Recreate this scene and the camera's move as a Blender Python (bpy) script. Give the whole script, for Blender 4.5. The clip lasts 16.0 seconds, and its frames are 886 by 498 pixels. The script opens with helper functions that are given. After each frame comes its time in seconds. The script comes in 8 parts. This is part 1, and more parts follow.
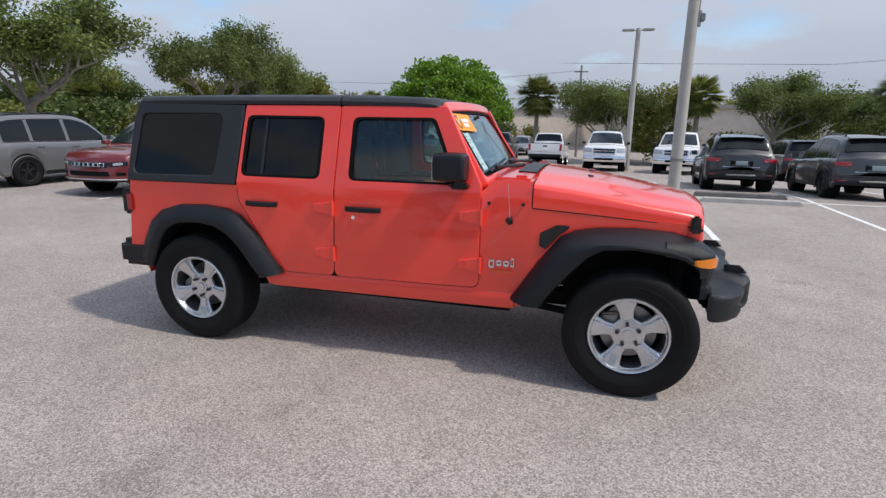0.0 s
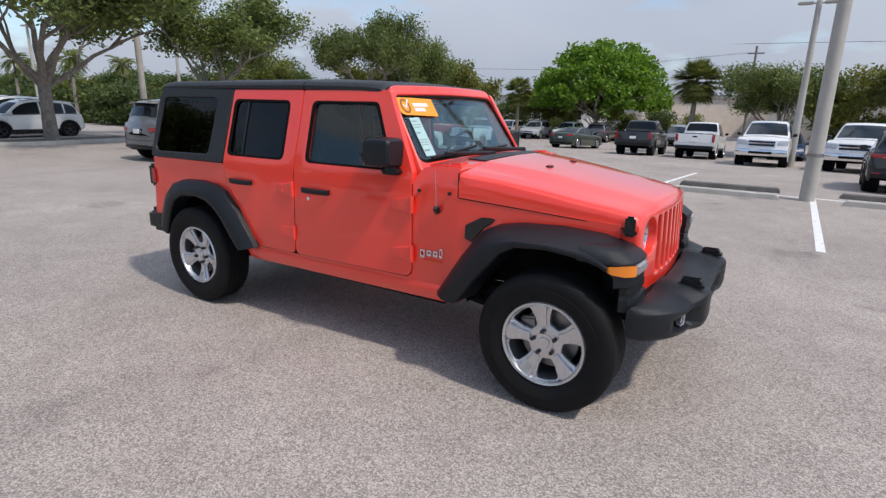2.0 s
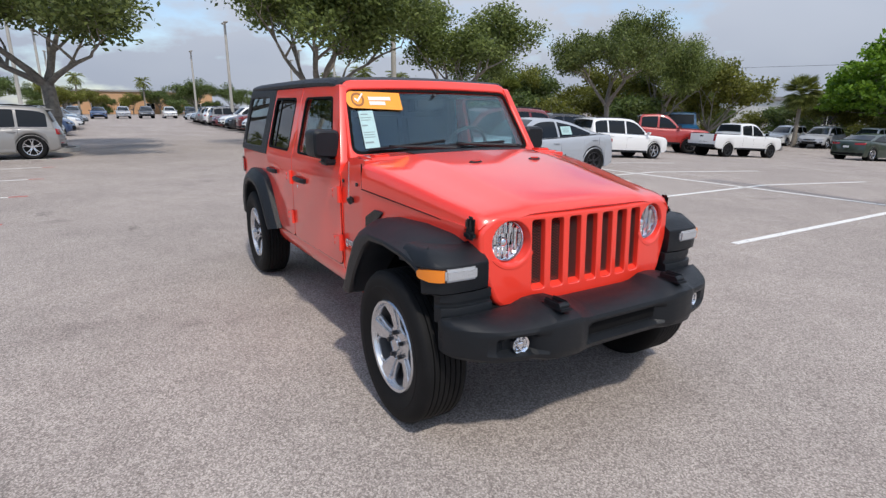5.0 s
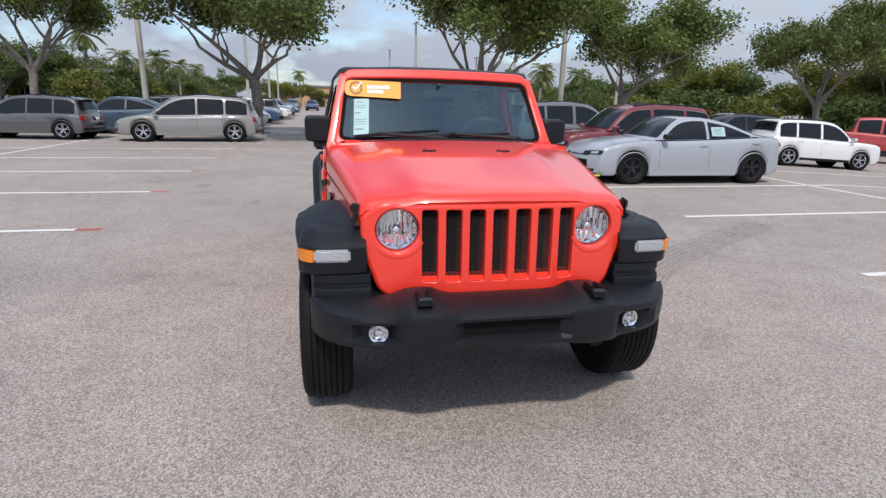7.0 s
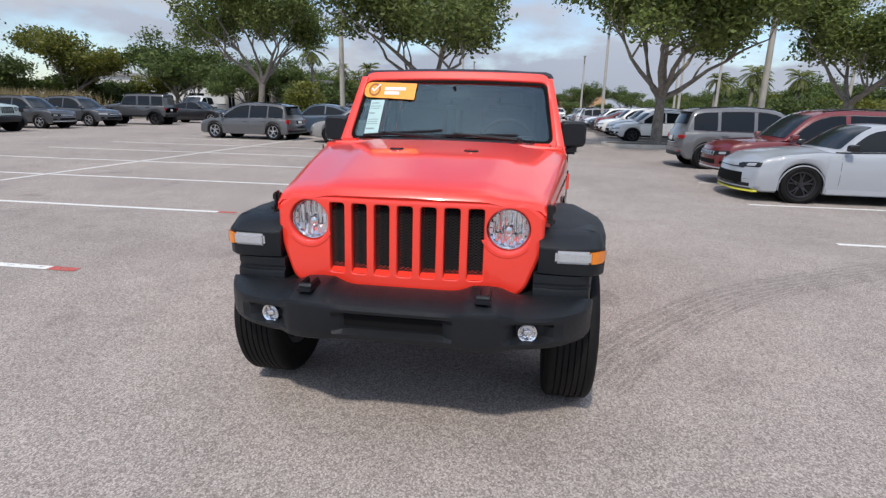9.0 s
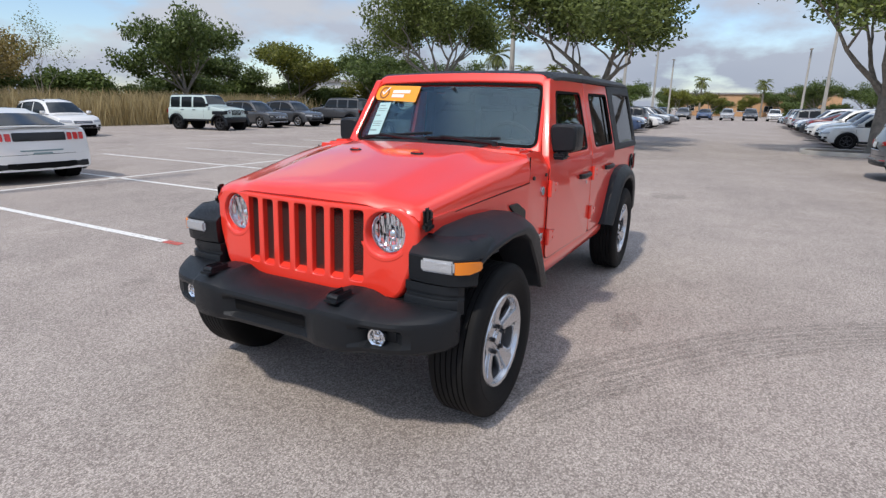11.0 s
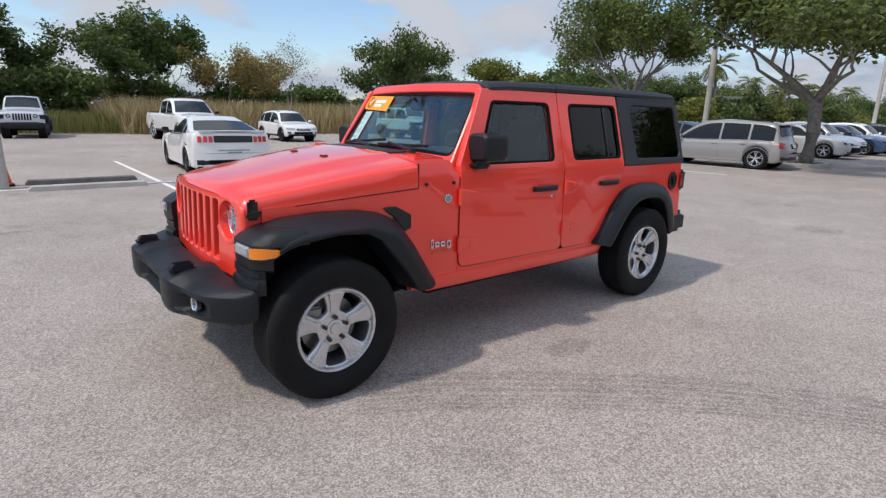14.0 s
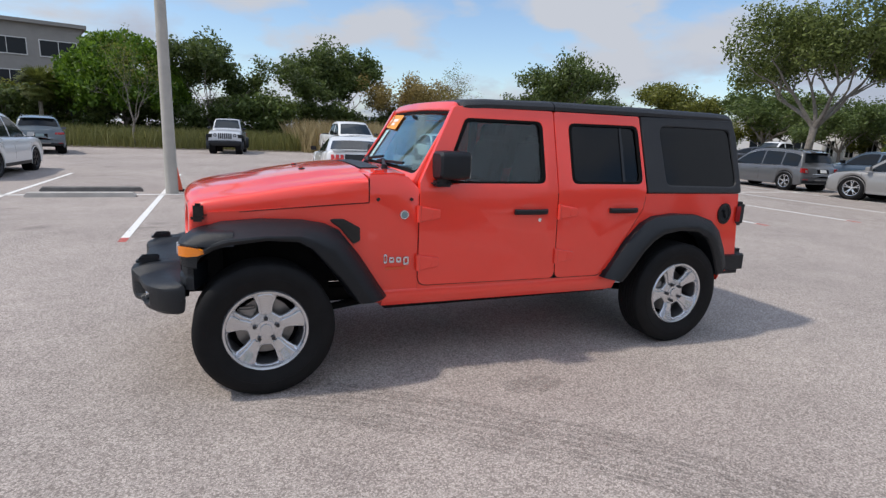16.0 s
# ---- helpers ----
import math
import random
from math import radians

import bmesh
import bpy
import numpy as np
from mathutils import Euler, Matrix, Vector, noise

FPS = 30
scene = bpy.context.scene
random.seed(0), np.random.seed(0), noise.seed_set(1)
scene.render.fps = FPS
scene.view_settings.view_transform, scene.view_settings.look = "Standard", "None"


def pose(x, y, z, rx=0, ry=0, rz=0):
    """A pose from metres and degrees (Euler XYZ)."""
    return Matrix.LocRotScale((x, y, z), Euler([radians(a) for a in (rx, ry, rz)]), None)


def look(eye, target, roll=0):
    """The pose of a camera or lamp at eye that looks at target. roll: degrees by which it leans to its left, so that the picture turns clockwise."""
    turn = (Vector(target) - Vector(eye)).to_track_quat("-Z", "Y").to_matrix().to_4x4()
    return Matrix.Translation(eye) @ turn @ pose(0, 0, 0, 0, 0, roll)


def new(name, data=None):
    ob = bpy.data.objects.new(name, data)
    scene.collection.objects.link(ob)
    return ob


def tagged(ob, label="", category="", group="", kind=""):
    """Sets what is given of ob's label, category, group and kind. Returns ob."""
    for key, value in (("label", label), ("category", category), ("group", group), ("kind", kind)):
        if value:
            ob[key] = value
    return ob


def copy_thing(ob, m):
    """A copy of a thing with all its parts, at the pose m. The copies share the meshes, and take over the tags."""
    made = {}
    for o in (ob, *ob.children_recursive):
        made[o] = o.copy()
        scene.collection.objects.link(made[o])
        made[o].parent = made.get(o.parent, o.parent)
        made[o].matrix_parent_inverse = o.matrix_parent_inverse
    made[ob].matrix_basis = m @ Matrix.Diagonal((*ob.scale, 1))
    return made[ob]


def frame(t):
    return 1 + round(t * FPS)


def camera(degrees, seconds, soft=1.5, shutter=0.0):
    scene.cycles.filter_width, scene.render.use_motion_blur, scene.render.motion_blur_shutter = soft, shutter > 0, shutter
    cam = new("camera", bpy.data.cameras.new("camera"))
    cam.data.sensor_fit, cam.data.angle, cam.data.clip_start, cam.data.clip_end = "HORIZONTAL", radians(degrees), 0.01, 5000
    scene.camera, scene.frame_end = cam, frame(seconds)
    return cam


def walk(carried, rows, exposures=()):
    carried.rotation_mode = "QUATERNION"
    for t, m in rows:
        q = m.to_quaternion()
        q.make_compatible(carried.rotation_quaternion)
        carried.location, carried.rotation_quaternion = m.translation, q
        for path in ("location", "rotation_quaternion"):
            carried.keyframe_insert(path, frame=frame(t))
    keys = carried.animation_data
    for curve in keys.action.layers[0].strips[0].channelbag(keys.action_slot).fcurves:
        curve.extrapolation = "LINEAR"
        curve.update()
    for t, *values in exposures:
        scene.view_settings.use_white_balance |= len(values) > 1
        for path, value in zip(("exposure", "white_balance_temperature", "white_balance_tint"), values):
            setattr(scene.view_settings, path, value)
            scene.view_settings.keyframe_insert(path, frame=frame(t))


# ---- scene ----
# ---- light levels and camera ----
SKY_GAIN = 0.13
SKY_STRENGTH = 1.27
SUN_POWER = 2.66
EXPOSURES = [(0.0, 0.0), (16.0, 0.0)]
cam = camera(78.47, 16.0, soft=1.35)
PATH = [
    (0, pose(1.266, -4.076, 1.612, 76.64, -0.81, 16.07)),
    (0.5, pose(1.589, -3.920, 1.573, 76.14, -0.78, 20.43)),
    (1, pose(1.886, -3.767, 1.609, 75.63, -0.85, 24.75)),
    (1.5, pose(2.178, -3.627, 1.582, 75.40, -0.99, 28.50)),
    (2, pose(2.470, -3.448, 1.617, 75.08, -1.10, 32.45)),
    (2.5, pose(2.745, -3.239, 1.587, 75.08, -1.13, 36.45)),
    (3, pose(2.989, -3.018, 1.618, 75.08, -1.33, 40.28)),
    (3.2, pose(3.075, -2.920, 1.617, 75.06, -1.38, 41.93)),
    (5.3, pose(3.900, -1.800, 1.526, 75.26, -0.79, 61.91)),
    (5.5, pose(3.957, -1.686, 1.513, 75.06, -1.26, 63.53)),
    (6, pose(4.098, -1.379, 1.539, 75.04, -1.32, 68.32)),
    (6.5, pose(4.199, -1.069, 1.512, 74.88, -1.30, 73.39)),
    (7, pose(4.255, -0.750, 1.517, 74.93, -1.22, 78.64)),
    (7.5, pose(4.311, -0.439, 1.506, 74.93, -1.21, 83.71)),
    (8, pose(4.381, -0.105, 1.525, 75.22, -1.34, 88.87)),
    (8.5, pose(4.371, 0.227, 1.512, 75.15, -1.18, 94.04)),
    (9, pose(4.304, 0.535, 1.498, 75.25, -1.16, 98.83)),
    (9.5, pose(4.243, 0.844, 1.499, 75.08, -1.04, 103.61)),
    (10, pose(4.183, 1.179, 1.511, 75.04, -1.20, 108.30)),
    (10.2, pose(4.100, 1.311, 1.513, 74.98, -1.05, 110.71)),
    (12.3, pose(3.570, 2.558, 1.541, 75.67, -1.47, 127.53)),
    (12.5, pose(3.495, 2.653, 1.528, 75.71, -1.52, 128.93)),
    (13, pose(3.275, 2.887, 1.522, 75.64, -1.48, 132.72)),
    (13.5, pose(3.064, 3.113, 1.537, 75.72, -1.43, 136.58)),
    (14, pose(2.811, 3.342, 1.528, 76.02, -1.44, 140.72)),
    (14.5, pose(2.548, 3.484, 1.535, 76.49, -1.74, 144.69)),
    (15, pose(2.265, 3.641, 1.521, 76.96, -2.04, 149.06)),
    (15.5, pose(1.988, 3.766, 1.540, 77.42, -2.20, 153.56)),
    (16, pose(1.688, 3.955, 1.521, 77.98, -2.25, 158.37)),
]
walk(cam, PATH, EXPOSURES)

# ---- world and sun ----
SUN_DIR = Vector((1.25, -0.17, 1.80)).normalized()
world = bpy.data.worlds.new("sky")
scene.world = world
world.use_nodes = True
wn = world.node_tree
wn.nodes.clear()
w_out = wn.nodes.new("ShaderNodeOutputWorld")
w_bg = wn.nodes.new("ShaderNodeBackground")
w_sky = wn.nodes.new("ShaderNodeTexSky")
w_sky.sky_type = "NISHITA"
w_sky.sun_disc = False
w_sky.sun_elevation = math.asin(SUN_DIR.z)
w_sky.sun_rotation = math.atan2(SUN_DIR.x, SUN_DIR.y)
w_sky.dust_density = 0.7
w_sky.ozone_density = 3.0
w_co = wn.nodes.new("ShaderNodeTexCoord")
w_sep = wn.nodes.new("ShaderNodeSeparateXYZ")
wn.links.new(w_co.outputs["Generated"], w_sep.inputs[0])


def w_math(op, a, b=None, clamp=False):
    n = wn.nodes.new("ShaderNodeMath")
    n.operation = op
    n.use_clamp = clamp
    for i, v in enumerate((a, b)):
        if v is None:
            continue
        if isinstance(v, (int, float)):
            n.inputs[i].default_value = v
        else:
            wn.links.new(v, n.inputs[i])
    return n.outputs[0]


# clouds lie on a flat layer seen in perspective
w_h = w_math("ADD", w_math("MAXIMUM", w_sep.outputs[2], 0.0), 0.30)
w_cmb = wn.nodes.new("ShaderNodeCombineXYZ")
wn.links.new(w_math("DIVIDE", w_sep.outputs[0], w_h), w_cmb.inputs[0])
wn.links.new(w_math("DIVIDE", w_sep.outputs[1], w_h), w_cmb.inputs[1])
w_noise = wn.nodes.new("ShaderNodeTexNoise")
w_noise.inputs["Scale"].default_value = 1.7
w_noise.inputs["Detail"].default_value = 7.0
w_noise.inputs["Roughness"].default_value = 0.52
wn.links.new(w_cmb.outputs[0], w_noise.inputs["Vector"])
w_noise2 = wn.nodes.new("ShaderNodeTexNoise")
w_noise2.inputs["Scale"].default_value = 0.55
w_noise2.inputs["Detail"].default_value = 4.0
wn.links.new(w_cmb.outputs[0], w_noise2.inputs["Vector"])
# cover thickens smoothly towards +y
w_cover = w_math("ADD", w_math("MULTIPLY", w_sep.outputs[1], 0.10), w_noise.outputs["Fac"])
w_haze = w_math("SUBTRACT", 1.0, w_math("MULTIPLY", w_math("MAXIMUM", w_sep.outputs[2], 0.0), 7.0), True)
w_cover = w_math("ADD", w_cover, w_math("MULTIPLY", w_haze, 0.14))
w_ramp = wn.nodes.new("ShaderNodeValToRGB")
w_ramp.color_ramp.elements[0].position = 0.44
w_ramp.color_ramp.elements[1].position = 0.58
wn.links.new(w_cover, w_ramp.inputs[0])
w_cc = wn.nodes.new("ShaderNodeValToRGB")
w_cc.color_ramp.elements[0].position = 0.3
w_cc.color_ramp.elements[0].color = (0.36, 0.41, 0.515, 1)
w_cc.color_ramp.elements[1].position = 0.75
w_cc.color_ramp.elements[1].color = (0.515, 0.555, 0.635, 1)
wn.links.new(w_noise2.outputs["Fac"], w_cc.inputs[0])
w_gain = wn.nodes.new("ShaderNodeMix")
w_gain.data_type = "RGBA"
w_gain.blend_type = "MULTIPLY"
w_gain.inputs[0].default_value = 1.0
w_gain.inputs[7].default_value = (SKY_GAIN, SKY_GAIN, SKY_GAIN, 1)
wn.links.new(w_sky.outputs[0], w_gain.inputs[6])
w_mix = wn.nodes.new("ShaderNodeMix")
w_mix.data_type = "RGBA"
wn.links.new(w_ramp.outputs[0], w_mix.inputs[0])
wn.links.new(w_gain.outputs[2], w_mix.inputs[6])
# an overcast layer is brighter overhead than at the horizon
w_dome = wn.nodes.new("ShaderNodeMix")
w_dome.data_type = "RGBA"
w_dome.blend_type = "MULTIPLY"
w_dome.inputs[0].default_value = 1.0
wn.links.new(w_cc.outputs[0], w_dome.inputs[6])
wn.links.new(w_math("ADD", w_math("MULTIPLY", w_math("MAXIMUM", w_sep.outputs[2], 0.0), 1.15), 0.76), w_dome.inputs[7])
wn.links.new(w_dome.outputs[2], w_mix.inputs[7])
# sunlit heaped clouds in the clearer part of the sky
w_puff = wn.nodes.new("ShaderNodeTexNoise")
w_puff.inputs["Scale"].default_value = 4.2
w_puff.inputs["Detail"].default_value = 6.0
w_puff.inputs["Roughness"].default_value = 0.50
w_pv = wn.nodes.new("ShaderNodeMapping")
w_pv.inputs["Scale"].default_value = (1.0, 1.0, 2.3)
wn.links.new(w_co.outputs["Generated"], w_pv.inputs[0])
wn.links.new(w_pv.outputs[0], w_puff.inputs["Vector"])
w_pr = wn.nodes.new("ShaderNodeValToRGB")
w_pr.color_ramp.elements[0].position = 0.50
w_pr.color_ramp.elements[1].position = 0.60
wn.links.new(w_math("ADD", w_puff.outputs["Fac"], w_math("SUBTRACT", w_math("MULTIPLY", w_sep.outputs[1], -0.15), 0.115)), w_pr.inputs[0])
w_heap = wn.nodes.new("ShaderNodeMix")
w_heap.data_type = "RGBA"
w_heap.inputs[7].default_value = (0.45, 0.475, 0.53, 1)
wn.links.new(w_pr.outputs[0], w_heap.inputs[0])
wn.links.new(w_mix.outputs[2], w_heap.inputs[6])
wn.links.new(w_heap.outputs[2], w_bg.inputs[0])
w_bg.inputs[1].default_value = SKY_STRENGTH
wn.links.new(w_bg.outputs[0], w_out.inputs[0])

sun_data = bpy.data.lights.new("sun", "SUN")
sun_data.energy = SUN_POWER
sun_data.angle = radians(3.0)
sun_data.color = (1.0, 0.925, 0.83)
sun = new("sun", sun_data)
sun.matrix_world = look((0, 0, 40), Vector((0, 0, 40)) - SUN_DIR)

# ---- materials ----
def make_mat(name, col, rough=0.6, metal=0.0, vary=0.0, scale=6.0, bump=0.0, bump_scale=60.0, coat=0.0, spec=0.5, emit=None):
    m = bpy.data.materials.new(name)
    m.use_nodes = True
    nt = m.node_tree
    b = nt.nodes["Principled BSDF"]
    b.inputs["Base Color"].default_value = (*col, 1)
    b.inputs["Roughness"].default_value = rough
    b.inputs["Metallic"].default_value = metal
    b.inputs["Coat Weight"].default_value = coat
    b.inputs["Coat Roughness"].default_value = 0.06
    b.inputs["Specular IOR Level"].default_value = spec
    if vary or bump:
        co = nt.nodes.new("ShaderNodeTexCoord")
    if vary:
        n1 = nt.nodes.new("ShaderNodeTexNoise")
        n1.inputs["Scale"].default_value = scale
        n1.inputs["Detail"].default_value = 6
        n1.inputs["Roughness"].default_value = 0.65
        nt.links.new(co.outputs["Object"], n1.inputs["Vector"])
        r = nt.nodes.new("ShaderNodeValToRGB")
        r.color_ramp.elements[0].position, r.color_ramp.elements[1].position = 0.3, 0.7
        r.color_ramp.elements[0].color = (*[c * (1 - vary) for c in col], 1)
        r.color_ramp.elements[1].color = (*[min(1, c * (1 + vary)) for c in col], 1)
        nt.links.new(n1.outputs["Fac"], r.inputs[0])
        nt.links.new(r.outputs[0], b.inputs["Base Color"])
    if bump:
        n2 = nt.nodes.new("ShaderNodeTexNoise")
        n2.inputs["Scale"].default_value = bump_scale
        n2.inputs["Detail"].default_value = 4
        nt.links.new(co.outputs["Object"], n2.inputs["Vector"])
        bp = nt.nodes.new("ShaderNodeBump")
        bp.inputs["Strength"].default_value = bump
        bp.inputs["Distance"].default_value = 0.01
        nt.links.new(n2.outputs["Fac"], bp.inputs["Height"])
        nt.links.new(bp.outputs[0], b.inputs["Normal"])
    if emit:
        b.inputs["Emission Color"].default_value = (*emit[:3], 1)
        b.inputs["Emission Strength"].default_value = emit[3]
    return m


def glass_mat(name, tint, rough=0.02, ior=1.5, sheen=(1, 1, 1)):
    m = bpy.data.materials.new(name)
    m.use_nodes = True
    nt = m.node_tree
    nt.nodes.clear()
    out = nt.nodes.new("ShaderNodeOutputMaterial")
    tr = nt.nodes.new("ShaderNodeBsdfTransparent")
    tr.inputs[0].default_value = (*tint, 1)
    gl = nt.nodes.new("ShaderNodeBsdfGlossy")
    gl.inputs["Color"].default_value = (*sheen, 1)
    gl.inputs["Roughness"].default_value = rough
    # the same gloss on both faces of a pane: stronger at grazing angles
    lw = nt.nodes.new("ShaderNodeLayerWeight")
    lw.inputs[0].default_value = 0.5
    pw = nt.nodes.new("ShaderNodeMath")
    pw.operation = "POWER"
    pw.inputs[1].default_value = 5.0
    nt.links.new(lw.outputs["Facing"], pw.inputs[0])
    fr = nt.nodes.new("ShaderNodeMath")
    fr.operation = "MULTIPLY_ADD"
    r0 = ((ior - 1) / (ior + 1)) ** 2
    fr.inputs[1].default_value = 1 - r0
    fr.inputs[2].default_value = r0
    nt.links.new(pw.outputs[0], fr.inputs[0])
    mx = nt.nodes.new("ShaderNodeMixShader")
    nt.links.new(fr.outputs[0], mx.inputs[0])
    nt.links.new(tr.outputs[0], mx.inputs[1])
    nt.links.new(gl.outputs[0], mx.inputs[2])
    nt.links.new(mx.outputs[0], out.inputs[0])
    return m


def object_paint(name):
    # car paint whose colour is the object's own colour
    m = make_mat(name, (0.5, 0.5, 0.5), 0.38, 0.0, coat=1.0)
    nt = m.node_tree
    oi = nt.nodes.new("ShaderNodeObjectInfo")
    nt.links.new(oi.outputs["Color"], nt.nodes["Principled BSDF"].inputs["Base Color"])
    return m


def ground_mat():
    m = make_mat("worn_asphalt", (0.3, 0.28, 0.26), 0.92)
    nt = m.node_tree
    b = nt.nodes["Principled BSDF"]
    b.inputs["Specular IOR Level"].default_value = 0.25
    co = nt.nodes.new("ShaderNodeTexCoord")

    def noise_node(scale, detail, rough=0.6):
        n = nt.nodes.new("ShaderNodeTexNoise")
        n.inputs["Scale"].default_value = scale
        n.inputs["Detail"].default_value = detail
        n.inputs["Roughness"].default_value = rough
        nt.links.new(co.outputs["Object"], n.inputs["Vector"])
        return n

    def ramp(src, p0, c0, p1, c1):
        r = nt.nodes.new("ShaderNodeValToRGB")
        r.color_ramp.elements[0].position, r.color_ramp.elements[1].position = p0, p1
        r.color_ramp.elements[0].color, r.color_ramp.elements[1].color = (*c0, 1), (*c1, 1)
        nt.links.new(src, r.inputs[0])
        return r.outputs[0]

    def mult(a, c, f=1.0, mode="MULTIPLY"):
        x = nt.nodes.new("ShaderNodeMix")
        x.data_type, x.blend_type = "RGBA", mode
        x.inputs[0].default_value = f
        nt.links.new(a, x.inputs[6])
        nt.links.new(c, x.inputs[7])
        return x.outputs[2]

    stones = nt.nodes.new("ShaderNodeTexVoronoi")
    stones.inputs["Scale"].default_value = 125
    nt.links.new(co.outputs["Object"], stones.inputs["Vector"])
    sepc = nt.nodes.new("ShaderNodeSeparateColor")
    nt.links.new(stones.outputs["Color"], sepc.inputs[0])
    col = ramp(sepc.outputs[0], 0.05, (0.278, 0.246, 0.223), 0.97, (0.615, 0.550, 0.505))
    gaps = ramp(stones.outputs["Distance"], 0.25, (1, 1, 1), 0.75, (0.72, 0.71, 0.70))
    col = mult(col, gaps)
    col = mult(col, ramp(noise_node(0.35, 5).outputs["Fac"], 0.3, (0.83, 0.82, 0.82), 0.7, (1.09, 1.08, 1.07)))
    col = mult(col, ramp(noise_node(2.2, 6, 0.7).outputs["Fac"], 0.28, (0.88, 0.87, 0.87), 0.6, (1.03, 1.03, 1.03)))
    spots = noise_node(0.9, 3, 0.5)
    col = mult(col, ramp(spots.outputs["Fac"], 0.27, (0.72, 0.71, 0.72), 0.36, (1, 1, 1)))
    cr = noise_node(4.5, 8, 0.8)
    col = mult(col, ramp(cr.outputs["Fac"], 0.25, (0.7, 0.69, 0.68), 0.38, (1, 1, 1)), 0.5)
    nt.links.new(col, b.inputs["Base Color"])
    bp = nt.nodes.new("ShaderNodeBump")
    bp.inputs["Strength"].default_value = 0.35
    bp.inputs["Distance"].default_value = 0.006
    bp.invert = True
    nt.links.new(stones.outputs["Distance"], bp.inputs["Height"])
    nt.links.new(bp.outputs[0], b.inputs["Normal"])
    return m


def leaf_mat(name, dark, light, trans=0.45):
    m = bpy.data.materials.new(name)
    m.use_nodes = True
    nt = m.node_tree
    b = nt.nodes["Principled BSDF"]
    out = nt.nodes["Material Output"]
    geo = nt.nodes.new("ShaderNodeNewGeometry")
    oi = nt.nodes.new("ShaderNodeObjectInfo")
    r = nt.nodes.new("ShaderNodeValToRGB")
    r.color_ramp.elements[0].color, r.color_ramp.elements[1].color = (*dark, 1), (*light, 1)
    nt.links.new(geo.outputs["Random Per Island"], r.inputs[0])
    hs = nt.nodes.new("ShaderNodeHueSaturation")
    mr = nt.nodes.new("ShaderNodeMapRange")
    mr.inputs[3].default_value, mr.inputs[4].default_value = 0.85, 1.15
    nt.links.new(oi.outputs["Random"], mr.inputs[0])
    nt.links.new(mr.outputs[0], hs.inputs["Value"])
    nt.links.new(r.outputs[0], hs.inputs["Color"])
    nt.links.new(hs.outputs[0], b.inputs["Base Color"])
    b.inputs["Roughness"].default_value = 0.55
    tl = nt.nodes.new("ShaderNodeBsdfTranslucent")
    nt.links.new(hs.outputs[0], tl.inputs[0])
    mx = nt.nodes.new("ShaderNodeMixShader")
    mx.inputs[0].default_value = trans
    nt.links.new(b.outputs[0], mx.inputs[1])
    nt.links.new(tl.outputs[0], mx.inputs[2])
    nt.links.new(mx.outputs[0], out.inputs[0])
    return m


def worn_paint(name, col, wear=0.5, most=1.0, soft=0.05, scale=22):
    # thin road paint, worn through in patches
    m = make_mat(name, col, 0.8)
    nt = m.node_tree
    b = nt.nodes["Principled BSDF"]
    out = nt.nodes["Material Output"]
    co = nt.nodes.new("ShaderNodeTexCoord")
    n = nt.nodes.new("ShaderNodeTexNoise")
    n.inputs["Scale"].default_value = scale
    n.inputs["Detail"].default_value = 8
    n.inputs["Roughness"].default_value = 0.75
    nt.links.new(co.outputs["Object"], n.inputs["Vector"])
    r = nt.nodes.new("ShaderNodeValToRGB")
    r.color_ramp.elements[0].position, r.color_ramp.elements[1].position = wear - 0.1, wear + soft
    r.color_ramp.elements[1].color = (most, most, most, 1)
    nt.links.new(n.outputs["Fac"], r.inputs[0])
    tr = nt.nodes.new("ShaderNodeBsdfTransparent")
    mx = nt.nodes.new("ShaderNodeMixShader")
    nt.links.new(r.outputs[0], mx.inputs[0])
    nt.links.new(tr.outputs[0], mx.inputs[1])
    nt.links.new(b.outputs[0], mx.inputs[2])
    nt.links.new(mx.outputs[0], out.inputs[0])
    return m


